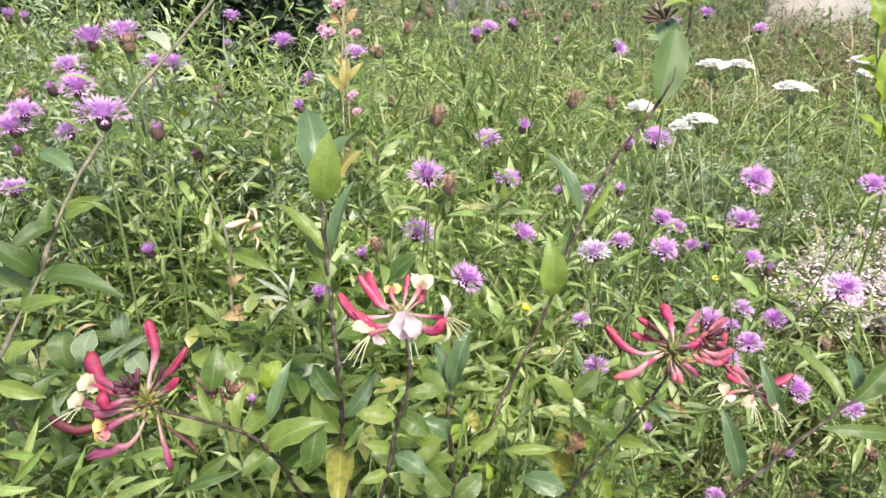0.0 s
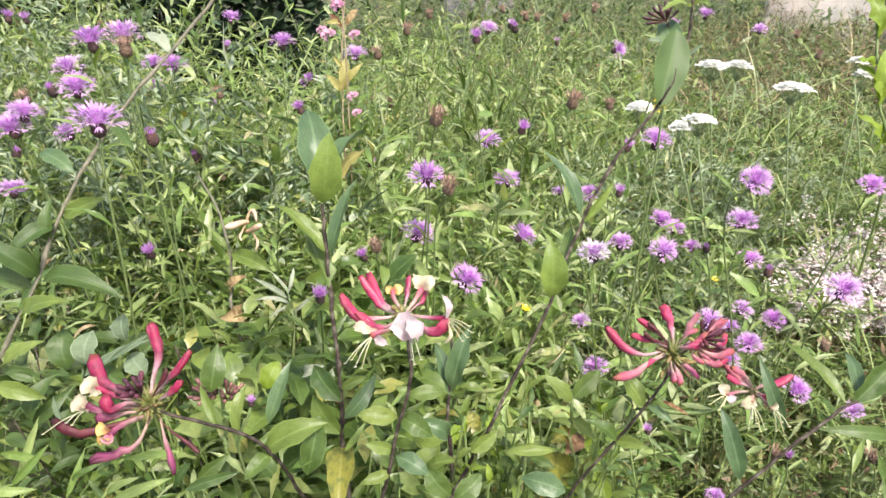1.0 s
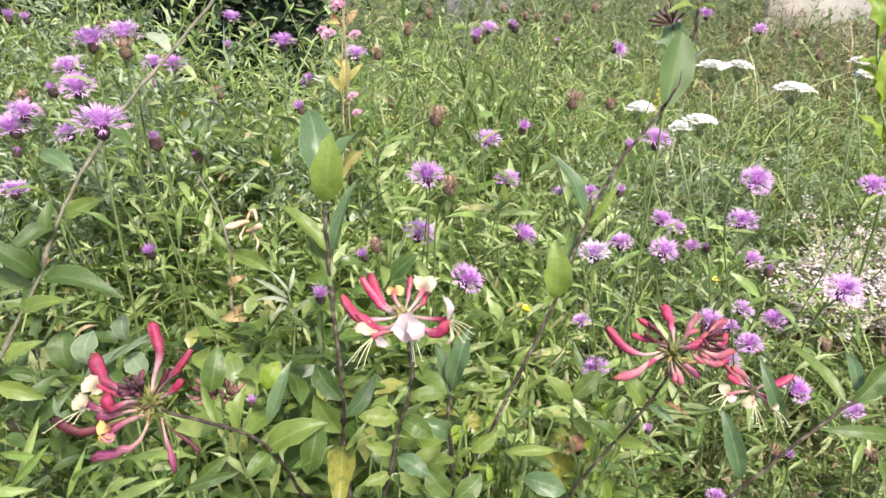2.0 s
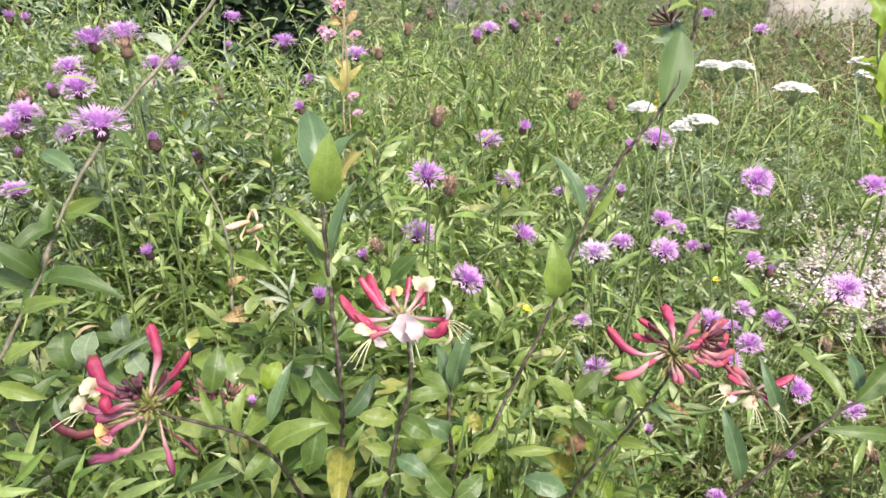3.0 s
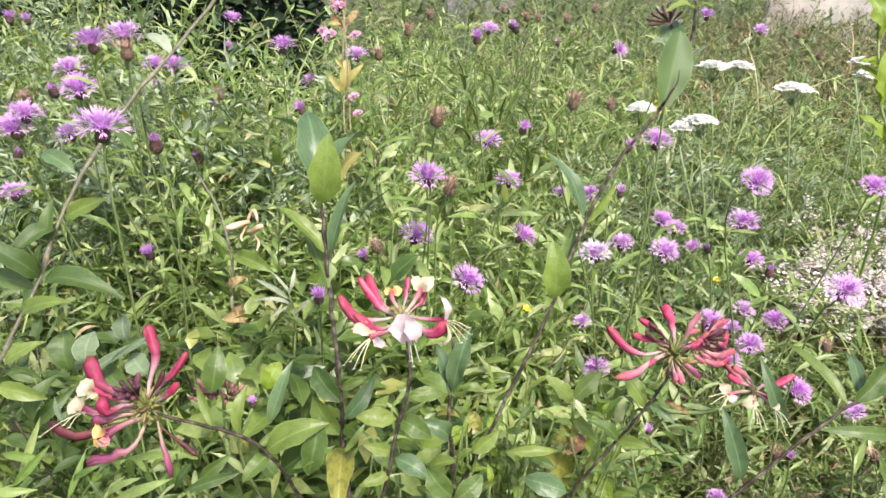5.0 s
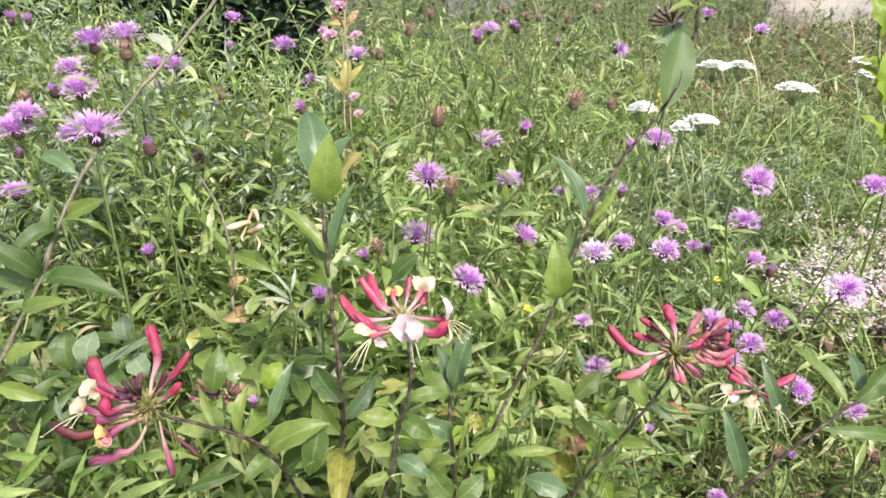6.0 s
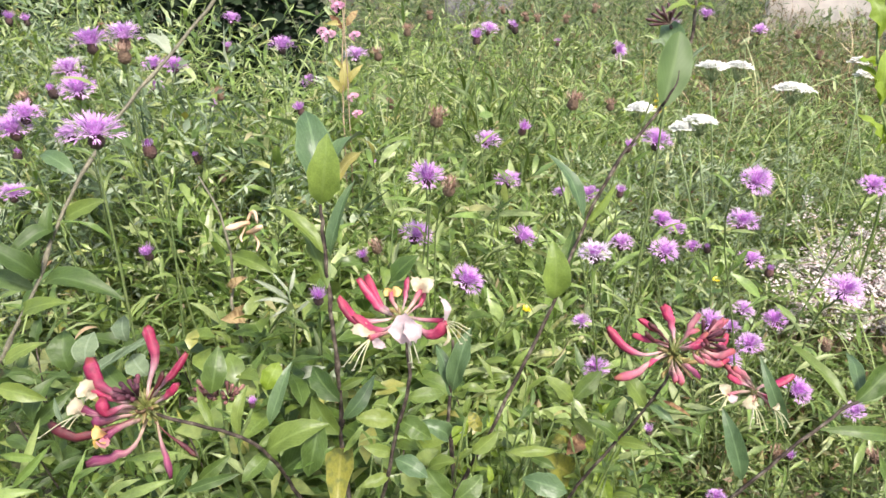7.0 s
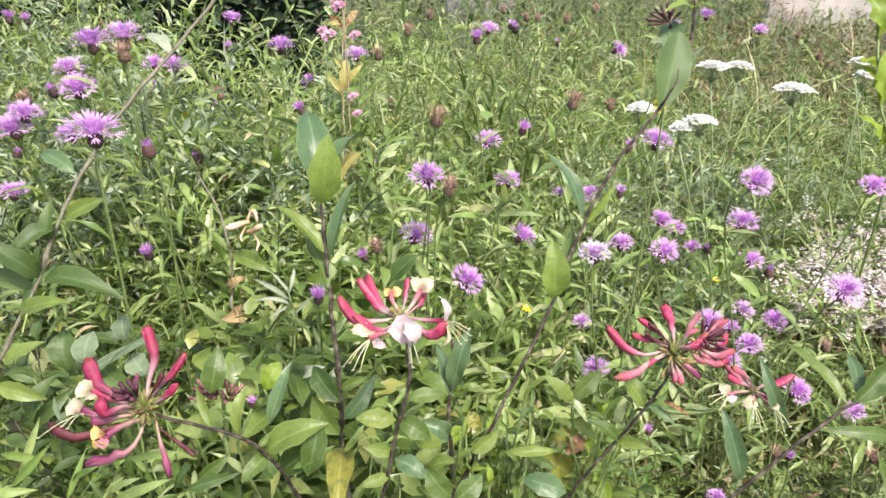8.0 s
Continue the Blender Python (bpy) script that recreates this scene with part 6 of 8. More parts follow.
leaf(right_shoot, (0.147, 0.389, 0.717), (0.162, 0.372, 0.715), "pointed", MAT_BLUELEAF)
leaf(right_shoot, (0.154, 0.383, 0.726), (0.171, 0.371, 0.723), "slim_b", MAT_RUST, (0.1, -0.7, 0.6), 1.0, "curled brown withered leaf")

# leafy upright shoot
tall_shoot = thing("honeysuckle_shoot", (-0.075, 0.434, 0.000), "upright honeysuckle shoot with bluish young leaves at its tip", "shrub", "honeysuckle shoots")
stem(tall_shoot, [(-0.075, 0.434, 0.000), (-0.075, 0.404, 0.574), (-0.078, 0.403, 0.657), (-0.078, 0.416, 0.703), (-0.080, 0.425, 0.763), (-0.084, 0.440, 0.812), (-0.087, 0.457, 0.844)], 0.0021, 0.0012, MAT_BARK, "stem", 34, 7, "", 5)
leaf(tall_shoot, (-0.0733, 0.3900, 0.7185), (-0.0955, 0.4102, 0.7353), "woodbine", MAT_WOODBINE, (-0.3, -0.7, 0.6), 1.10)
leaf(tall_shoot, (-0.0709, 0.3843, 0.7077), (-0.0481, 0.3984, 0.7343), "pointed", MAT_BLUELEAF, (0.35, -0.7, 0.6), 0.97)
leaf(tall_shoot, (-0.0749, 0.3827, 0.6942), (-0.0962, 0.3954, 0.7181), "woodbine", MAT_WOODBINE, (-0.3, -0.7, 0.6), 1.16)
leaf(tall_shoot, (-0.0733, 0.3942, 0.7264), (-0.0554, 0.3984, 0.7343), "pointed", MAT_YOUNG, (0.1, -0.7, 0.7), 1.16)
leaf(tall_shoot, (-0.0723, 0.3807, 0.6796), (-0.0565, 0.3904, 0.6979), "long", MAT_LANCE_OB, (0.35, -0.7, 0.6), 0.94)
leaf(tall_shoot, (-0.087, 0.457, 0.844), (-0.077, 0.450, 0.895), "woodbine", MAT_BACKLITLEAF, (0.2, -0.9, 0.4))
leaf(tall_shoot, (-0.087, 0.459, 0.848), (-0.101, 0.510, 0.901), "woodbine", MAT_BLUELEAF, (0.3, -0.9, 0.2), 0.8)
leaf(tall_shoot, (-0.086, 0.463, 0.855), (-0.119, 0.533, 0.901), "long", MAT_BLUELEAF, (0.8, -0.5, 0.3))
leaf(tall_shoot, (-0.085, 0.461, 0.851), (-0.061, 0.529, 0.874), "pointed", MAT_BLUELEAF, (-0.3, -0.5, 0.8), 0.7)
leaf(tall_shoot, (-0.080, 0.439, 0.811), (-0.065, 0.456, 0.864), "long", MAT_BLUELEAF, (-0.6, -0.8, 0.2), 1.0)
leaf(tall_shoot, (-0.084, 0.440, 0.813), (-0.121, 0.458, 0.847), "pointed", MAT_YOUNG, (0.3, -0.4, 0.9), 0.8)
leaf(tall_shoot, (-0.082, 0.428, 0.791), (-0.107, 0.468, 0.823), "pointed", MAT_WOODBINE, (0.7, -0.7, 0.3), 0.9)
leaf(tall_shoot, (-0.078, 0.405, 0.661), (-0.073, 0.343, 0.672), "woodbine", MAT_YELLOW, (0.1, -0.7, 0.7), 0.75, "yellowing spotted leaf")

leaf(tall_shoot, (-0.084, 0.490, 0.843), (-0.062, 0.535, 0.863), "pointed", MAT_GOLDLEAF, (-0.2, -0.8, 0.5), 0.7, "yellowed leaf")
leaf(tall_shoot, (-0.078, 0.415, 0.701), (-0.087, 0.405, 0.715), "crisp", MAT_RUST, (0.0, -0.8, 0.5), 0.9, "reddish-brown withered leaf")

# long slanting shoot with a bud whorl at its tip
slant_shoot = thing("honeysuckle_shoot", (-0.023, 0.444, 0.000), "slanting honeysuckle shoot with paired leaves and a dark bud whorl", "shrub", "honeysuckle shoots")
stem(slant_shoot, [(-0.023, 0.444, 0.000), (-0.014, 0.402, 0.528), (0.000, 0.399, 0.587), (0.017, 0.402, 0.634), (0.037, 0.405, 0.683), (0.062, 0.422, 0.735), (0.083, 0.435, 0.782), (0.098, 0.454, 0.818), (0.123, 0.478, 0.862), (0.148, 0.493, 0.891), (0.163, 0.506, 0.904), (0.177, 0.534, 0.914), (0.181, 0.549, 0.932), (0.171, 0.543, 0.953)], 0.0016, 0.0009, MAT_BARK, "stem", 48, 7, "", 6)
clasp = Shape()
clasp.blade(Vector((0.1601, 0.4996, 0.9018)) - slant_shoot.location, Vector((0.1747, 0.5280, 0.9520)) - slant_shoot.location, 0.0265, (0.12, -0.95, 0.3), elliptic, 0.32, 0.02, 14, 4, 0.05, 0.02)
part("leaf", clasp, MAT_CLASP, slant_shoot, "large folded clasping leaf")
stem(slant_shoot, [(0.159, 0.498, 0.904), (0.165, 0.499, 0.915), (0.169, 0.502, 0.922), (0.171, 0.508, 0.928)], 0.0011, 0.0003, MAT_BARK, "leaf_rib", 8, 5)
leaf(slant_shoot, (0.172, 0.524, 0.929), (0.172, 0.552, 0.959), "woodbine", MAT_BLUELEAF, (-0.1, -0.95, 0.3), 1.0)
leaf(slant_shoot, (0.166, 0.525, 0.940), (0.149, 0.512, 0.948), "pointed", MAT_WOOLLY, (0.0, -0.5, 0.9), 0.9)
leaf(slant_shoot, (0.179, 0.519, 0.930), (0.193, 0.521, 0.944), "long", MAT_WOOLLY, (0.2, -0.5, 0.9), 0.7)
stem(slant_shoot, [(0.178, 0.525, 0.929), (0.185, 0.533, 0.944), (0.188, 0.543, 0.963), (0.187, 0.553, 0.982)], 0.0013, 0.0011, MAT_BARK, "side_stem", 10, 6)
leaf(slant_shoot, (0.187, 0.544, 0.965), (0.163, 0.525, 0.972), "pointed", MAT_BACKLITLEAF, (0.0, -0.4, 0.9), 0.9)
leaf(slant_shoot, (0.188, 0.544, 0.965), (0.194, 0.524, 0.970), "pointed", MAT_BACKLITLEAF, (0.0, -0.4, 0.9), 0.7)
leaf(slant_shoot, (0.102, 0.461, 0.831), (0.083, 0.476, 0.879), "long", MAT_BLUELEAF, (0.6, -0.8, 0.2), 1.15)
leaf(slant_shoot, (0.103, 0.459, 0.827), (0.125, 0.464, 0.858), "long", MAT_BACKLITLEAF, (0.3, -0.9, 0.3), 0.8)
leaf(slant_shoot, (0.080, 0.433, 0.779), (0.079, 0.434, 0.823), "woodbine", MAT_BACKLITLEAF, (0.1, -0.95, 0.2), 1.0)
leaf(slant_shoot, (0.083, 0.436, 0.783), (0.099, 0.478, 0.820), "long", MAT_WOODBINE, (-0.3, -0.8, 0.3), 1.0)
for bud_tip in ((0.148, 0.530, 0.960), (0.149, 0.523, 0.957), (0.153, 0.537, 0.963), (0.157, 0.539, 0.966), (0.163, 0.545, 0.967), (0.168, 0.546, 0.969), (0.173, 0.545, 0.967), (0.178, 0.543, 0.963), (0.158, 0.527, 0.965), (0.165, 0.527, 0.966)):
    bud = Shape()
    bud_foot = Vector((0.167, 0.533, 0.956)) - slant_shoot.location
    bud_end = Vector(bud_tip) - slant_shoot.location
    bud.tube([bud_foot, bud_foot.lerp(bud_end, 0.35), bud_foot.lerp(bud_end, 0.75), bud_foot.lerp(bud_end, 0.93), bud_end], [0.0005, 0.0006, 0.0012, 0.0011, 0.0004], 7)
    part("flower_bud", bud, MAT_TIPBUD, slant_shoot, "long dark maroon bud")

# right-hand bare shoot
low_shoot = thing("honeysuckle_shoot", (0.149, 0.426, 0.000), "low arching honeysuckle shoot with a purplish stem", "shrub", "honeysuckle shoots")
stem(low_shoot, [(0.149, 0.426, 0.000), (0.157, 0.373, 0.558), (0.185, 0.355, 0.632), (0.213, 0.349, 0.684), (0.235, 0.352, 0.710), (0.254, 0.359, 0.723), (0.273, 0.365, 0.736), (0.289, 0.369, 0.742)], 0.0015, 0.0011, MAT_BARK, "stem", 24, 7)
leaf(low_shoot, (0.231, 0.358, 0.722), (0.210, 0.371, 0.768), "long", MAT_BLUELEAF, (-0.4, -0.8, 0.4), 0.9)
leaf(low_shoot, (0.205, 0.349, 0.684), (0.189, 0.364, 0.734), "long", MAT_BLUELEAF, (-0.2, -0.8, 0.5), 1.2)
leaf(low_shoot, (0.273, 0.366, 0.737), (0.248, 0.411, 0.758), "long", MAT_WOODBINE, (0.3, -0.7, 0.6), 0.9)
leaf(low_shoot, (0.277, 0.366, 0.738), (0.312, 0.383, 0.769), "pointed", MAT_WOODBINE)
leaf(low_shoot, (0.281, 0.367, 0.740), (0.291, 0.410, 0.756), "long", MAT_BLUELEAF, (-0.3, -0.8, 0.4), 1.0)
leaf(low_shoot, (0.252, 0.358, 0.722), (0.319, 0.378, 0.697), "slim_b", MAT_WOODBINE, (0.0, -0.7, 0.7), 0.9)

# short woody twig
twig_shoot = thing("honeysuckle_shoot", (0.008, 0.459, 0.000), "short upright honeysuckle twig with broad leaves", "shrub", "honeysuckle shoots")
stem(twig_shoot, [(0.008, 0.459, 0.000), (0.008, 0.429, 0.579), (0.004, 0.432, 0.648), (0.005, 0.441, 0.687), (0.007, 0.452, 0.729)], 0.0019, 0.0013, MAT_BARK, "stem", 20, 6)
leaf(twig_shoot, (0.007, 0.441, 0.687), (0.020, 0.450, 0.741), "woodbine", MAT_BLUELEAF, (-0.3, -0.8, 0.4), 0.65)
leaf(twig_shoot, (0.005, 0.439, 0.683), (-0.005, 0.466, 0.715), "woodbine", MAT_BLUELEAF, (0.4, -0.7, 0.4), 0.7)
leaf(twig_shoot, (0.004, 0.431, 0.646), (-0.018, 0.424, 0.670), "woodbine_b", MAT_BLUELEAF)

# long grey-brown stem with pointed leaves at the left
old_stem = thing("dogwood_branch", (-0.544, 0.532, 0.000), "long grey-brown branch with pointed opposite leaves", "shrub")
stem(old_stem, [(-0.544, 0.532, 0.000), (-0.470, 0.482, 0.594), (-0.401, 0.485, 0.663), (-0.372, 0.496, 0.704), (-0.349, 0.519, 0.747), (-0.337, 0.552, 0.788), (-0.312, 0.588, 0.835), (-0.281, 0.621, 0.877), (-0.247, 0.652, 0.913), (-0.211, 0.686, 0.955), (-0.187, 0.703, 0.988)], 0.0019, 0.0014, MAT_PALEBARK, "stem", 40, 7, "", 6)
leaf(old_stem, (-0.3795, 0.4831, 0.6819), (-0.3454, 0.4923, 0.6991), "pointed", MAT_YOUNG, (0.1, -0.6, 0.8), 1.06)
leaf(old_stem, (-0.3735, 0.4582, 0.6775), (-0.3329, 0.4534, 0.6683), "pointed", MAT_YOUNG, (0.0, -0.7, 0.7), 1.13)
leaf(old_stem, (-0.3552, 0.4594, 0.6371), (-0.3405, 0.4786, 0.6732), "pointed", MAT_SHADEGREEN, (-0.3, -0.7, 0.6), 1.23)
leaf(old_stem, (-0.3591, 0.4661, 0.6284), (-0.3274, 0.4806, 0.6555), "pointed", MAT_SHADEGREEN, (0.35, -0.7, 0.6), 0.91)
leaf(old_stem, (-0.348, 0.519, 0.747), (-0.375, 0.499, 0.796), "pointed", MAT_SHADEGREEN)
leaf(old_stem, (-0.347, 0.516, 0.743), (-0.273, 0.496, 0.748), "pointed", MAT_SHADEGREEN, (0, -0.4, 0.9), 0.9)
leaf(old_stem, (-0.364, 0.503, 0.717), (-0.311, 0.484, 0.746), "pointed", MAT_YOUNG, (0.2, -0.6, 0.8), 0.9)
leaf(old_stem, (-0.339, 0.548, 0.782), (-0.365, 0.511, 0.776), "pointed", MAT_SHADEGREEN, (0, -0.7, 0.7), 1.1)
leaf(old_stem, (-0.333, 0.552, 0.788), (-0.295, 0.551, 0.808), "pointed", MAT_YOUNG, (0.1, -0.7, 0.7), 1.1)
leaf(old_stem, (-0.344, 0.541, 0.768), (-0.341, 0.551, 0.807), "pointed", MAT_SHADEGREEN)
leaf(old_stem, (-0.353, 0.514, 0.739), (-0.397, 0.521, 0.752), "pointed", MAT_SHADEGREEN, (0, -0.6, 0.8), 1.2)
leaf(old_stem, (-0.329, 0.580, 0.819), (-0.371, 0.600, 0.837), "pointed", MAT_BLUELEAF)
# the silvery colour on this leaf paints its bright reflection
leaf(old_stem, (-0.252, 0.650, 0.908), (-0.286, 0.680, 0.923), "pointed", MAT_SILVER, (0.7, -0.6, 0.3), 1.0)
leaf(old_stem, (-0.299, 0.611, 0.856), (-0.268, 0.571, 0.845), "long", MAT_SHADEGREEN)
leaf(old_stem, (-0.347, 0.521, 0.752), (-0.341, 0.512, 0.778), "pointed", MAT_SHADEGREEN)


# ---- leafy honeysuckle growth low in front ----
fill_rnd = random.Random(21)


def leafy_shoot(foot, top, pairs, size, kinds=("woodbine", "pointed", "pointed", "woodbine_b", "pointed", "long", "crisp"), material=None, woody=0.5):
    foot, top = Vector(foot), Vector(top)
    k = thing("honeysuckle_shoot", foot, "leafy green honeysuckle shoot low in the shrub", "shrub", "honeysuckle shoots")
    mid = foot.lerp(top, 0.55) + Vector((fill_rnd.uniform(-0.03, 0.03), fill_rnd.uniform(-0.02, 0.03), 0))
    line = [foot, mid, top]
    stem(k, line, 0.0015, 0.0009, MAT_BARK if fill_rnd.random() < woody else MAT_STEM, "stem", 10, 5)
    pts = smooth_line(line, 40)
    turn = fill_rnd.uniform(0, 3.14)
    for j in range(pairs):
        p = pts[int(39 * (1 - 0.42 * j / pairs))]
        turn += 1.57 + fill_rnd.uniform(-0.4, 0.4)
        for sg in (0, 3.1416):
            a = turn + sg + fill_rnd.uniform(-0.3, 0.3)
            el = radians(fill_rnd.uniform(-25, 50) + (25 if j == 0 else 0))
            d = Vector((math.cos(a) * math.cos(el), math.sin(a) * math.cos(el), math.sin(el)))
            L = size * fill_rnd.uniform(0.7, 1.15) * (0.6 if j == 0 else 1.0)
            mm = material or fill_rnd.choice((MAT_WOODBINE, MAT_WOODBINE, MAT_YOUNG, MAT_YOUNG, MAT_BLUELEAF, MAT_SHADEGREEN))
            if fill_rnd.random() < 0.03:
                mm = MAT_YELLOW
            leaf(k, p, p + d * L, fill_rnd.choice(kinds), mm, (-d.x * 0.6 + fill_rnd.gauss(0, 0.4), -d.y * 0.6 - 0.2 + fill_rnd.gauss(0, 0.3), 1.0), fill_rnd.uniform(0.75, 1.05))
    return k


for i in range(118):
    depth = fill_rnd.uniform(0.52, 0.82)
    px = fill_rnd.uniform(-0.52, 0.44)
    x = px * depth * 1.0
    y = 0.30 + (depth - 0.5) * 1.15 + fill_rnd.uniform(0, 0.1)
    z = 0.585 - 0.3 * max(0.0, px) - (depth - 0.5) * 0.35 + fill_rnd.uniform(-0.1, 0.03)
    if i % 5 < 3 and px < 0.0:
        leafy_shoot((x + fill_rnd.uniform(-0.05, 0.05), y + 0.05, 0), (x, y, z + 0.015), 7, 0.05, ("slim", "slim_b", "long", "long_b"), MAT_LANCE_OB)
    else:
        leafy_shoot((x + fill_rnd.uniform(-0.05, 0.05), y + 0.05, 0), (x, y, z), 6, 0.031)
for i in range(36):
    y = fill_rnd.uniform(0.38, 0.5)
    x = y * fill_rnd.uniform(0.02, 0.36)
    z = 1.05 - y * fill_rnd.uniform(0.86, 1.06)
    leafy_shoot((x + fill_rnd.uniform(-0.12, 0.12), y + fill_rnd.uniform(0.02, 0.2), 0), (x, y, z), 5, 0.026, ("woodbine", "pointed", "woodbine_b", "pointed"), fill_rnd.choice((MAT_YOUNG, MAT_WOODBINE, MAT_YOUNG, MAT_LIME, MAT_WOODBINE)), 0.0)
for i in range(24):
    y = fill_rnd.uniform(0.42, 0.62)
    x = y * fill_rnd.uniform(-0.6, -0.08)
    z = 1.05 - y * fill_rnd.uniform(0.86, 1.1)
    leafy_shoot((x + fill_rnd.uniform(-0.04, 0.04), y + 0.06, 0), (x, y, z), 4, 0.043, ("slim", "slim_b", "long", "long_b"), MAT_LANCE_OB, 0.0)
for i in range(16):
    x, y = fill_rnd.uniform(-0.62, -0.3), fill_rnd.uniform(0.52, 1.0)
    # these left-hand shoots wear the green that has shade mixed into its colour
    leafy_shoot((x, y + 0.05, 0), (x * (0.6 + y * 0.5), y, fill_rnd.uniform(0.48, 0.6)), 4, 0.055, ("pointed", "woodbine"), MAT_SHADEGREEN)


# ---- single plants that stand out ----
def willowherb():
    w = thing("willowherb", (-0.2, 1.28, 0.0), "tall pinkish willowherb with yellowing leaves and pink flowers", "flower")
    foot = Vector((-0.2, 1.28, 0.0))
    stem(w, [foot, (-0.175, 1.171, 0.590), (-0.176, 1.199, 0.706), (-0.174, 1.225, 0.797), (-0.168, 1.280, 0.901)], 0.0015, 0.0011, MAT_REDSTALK, "stem", 20, 6)
    stem(w, [foot, (-0.165, 1.171, 0.590), (-0.165, 1.189, 0.688), (-0.168, 1.220, 0.789), (-0.177, 1.275, 0.892)], 0.0014, 0.001, MAT_REDSTALK, "side_stem", 20, 6)
    for b, t, mat, wide in (((-0.176, 1.206, 0.719), (-0.201, 1.201, 0.753), MAT_GOLDLEAF, 1.0), ((-0.174, 1.208, 0.723), (-0.168, 1.216, 0.780), MAT_GOLDLEAF, 1.1), ((-0.175, 1.213, 0.732), (-0.140, 1.210, 0.770), MAT_GOLDLEAF, 0.9),
                            ((-0.168, 1.241, 0.828), (-0.148, 1.255, 0.854), MAT_TANLEAF, 1.2), ((-0.174, 1.239, 0.823), (-0.197, 1.251, 0.847), MAT_RUST, 1.0), ((-0.174, 1.243, 0.832), (-0.201, 1.234, 0.835), MAT_GOLDLEAF, 1.0),
                            ((-0.174, 1.206, 0.763), (-0.188, 1.206, 0.782), MAT_GOLDLEAF, 1.0), ((-0.171, 1.195, 0.656), (-0.143, 1.192, 0.693), MAT_YOUNG, 0.9)):
        leaf(w, b, t, "pointed", mat, (0.1, -0.8, 0.5), wide)
    for c, r in (((-0.197, 1.234, 0.815), 0.013), ((-0.181, 1.258, 0.859), 0.012), ((-0.152, 1.234, 0.815), 0.010), ((-0.156, 1.194, 0.719), 0.010), ((-0.149, 1.181, 0.693), 0.009), ((-0.209, 1.238, 0.822), 0.009), ((-0.187, 1.264, 0.871), 0.01)):
        s = Shape()
        for j in range(11):
            a = 2.4 * j
            d = Vector((math.cos(a), -0.45, math.sin(a) + 0.15)).normalized()
            c2 = Vector(c) - foot + Vector((math.cos(a * 1.7), 0, math.sin(a * 1.3))) * r * 0.5
            s.blade(c2, c2 + d * r * (0.5 + 0.06 * j), r * 0.55, (math.sin(a), -1, 0.4), elliptic, 0.4, 0.25, 4, 1, 0.2)
        part("flower", s, MAT_PINK, w)


def edge_plant():
    foot = Vector((0.86, 1.25, 0.0))
    w = thing("sow_thistle", foot, "tall plant with broad bright green leaves", "plant")
    stem(w, [foot, (0.794, 1.157, 0.563), (0.753, 1.179, 0.711), (0.749, 1.234, 0.815), (0.753, 1.280, 0.901)], 0.003, 0.002, MAT_STEM, "stem", 16, 6)
    for b, t, wide, n in (((0.753, 1.174, 0.703), (0.721, 1.191, 0.776), 0.9, (0.4, -0.8, 0.3)), ((0.755, 1.179, 0.711), (0.749, 1.190, 0.795), 0.9, (-0.3, -0.8, 0.3)), ((0.750, 1.229, 0.806), (0.730, 1.249, 0.886), 0.8, (0.3, -0.8, 0.3)),
                          ((0.767, 1.161, 0.636), (0.729, 1.170, 0.694), 0.9, (0.3, -0.7, 0.5)), ((0.769, 1.164, 0.640), (0.779, 1.153, 0.684), 0.9, (0.0, -0.7, 0.6)), ((0.753, 1.206, 0.763), (0.700, 1.183, 0.783), 0.7, (0.0, -0.5, 0.8)),
                          ((0.749, 1.234, 0.815), (0.776, 1.257, 0.858), 1.0, (0.0, -0.7, 0.6))):
        leaf(w, b, t, "lobe", MAT_LIME, n, wide * 0.7)


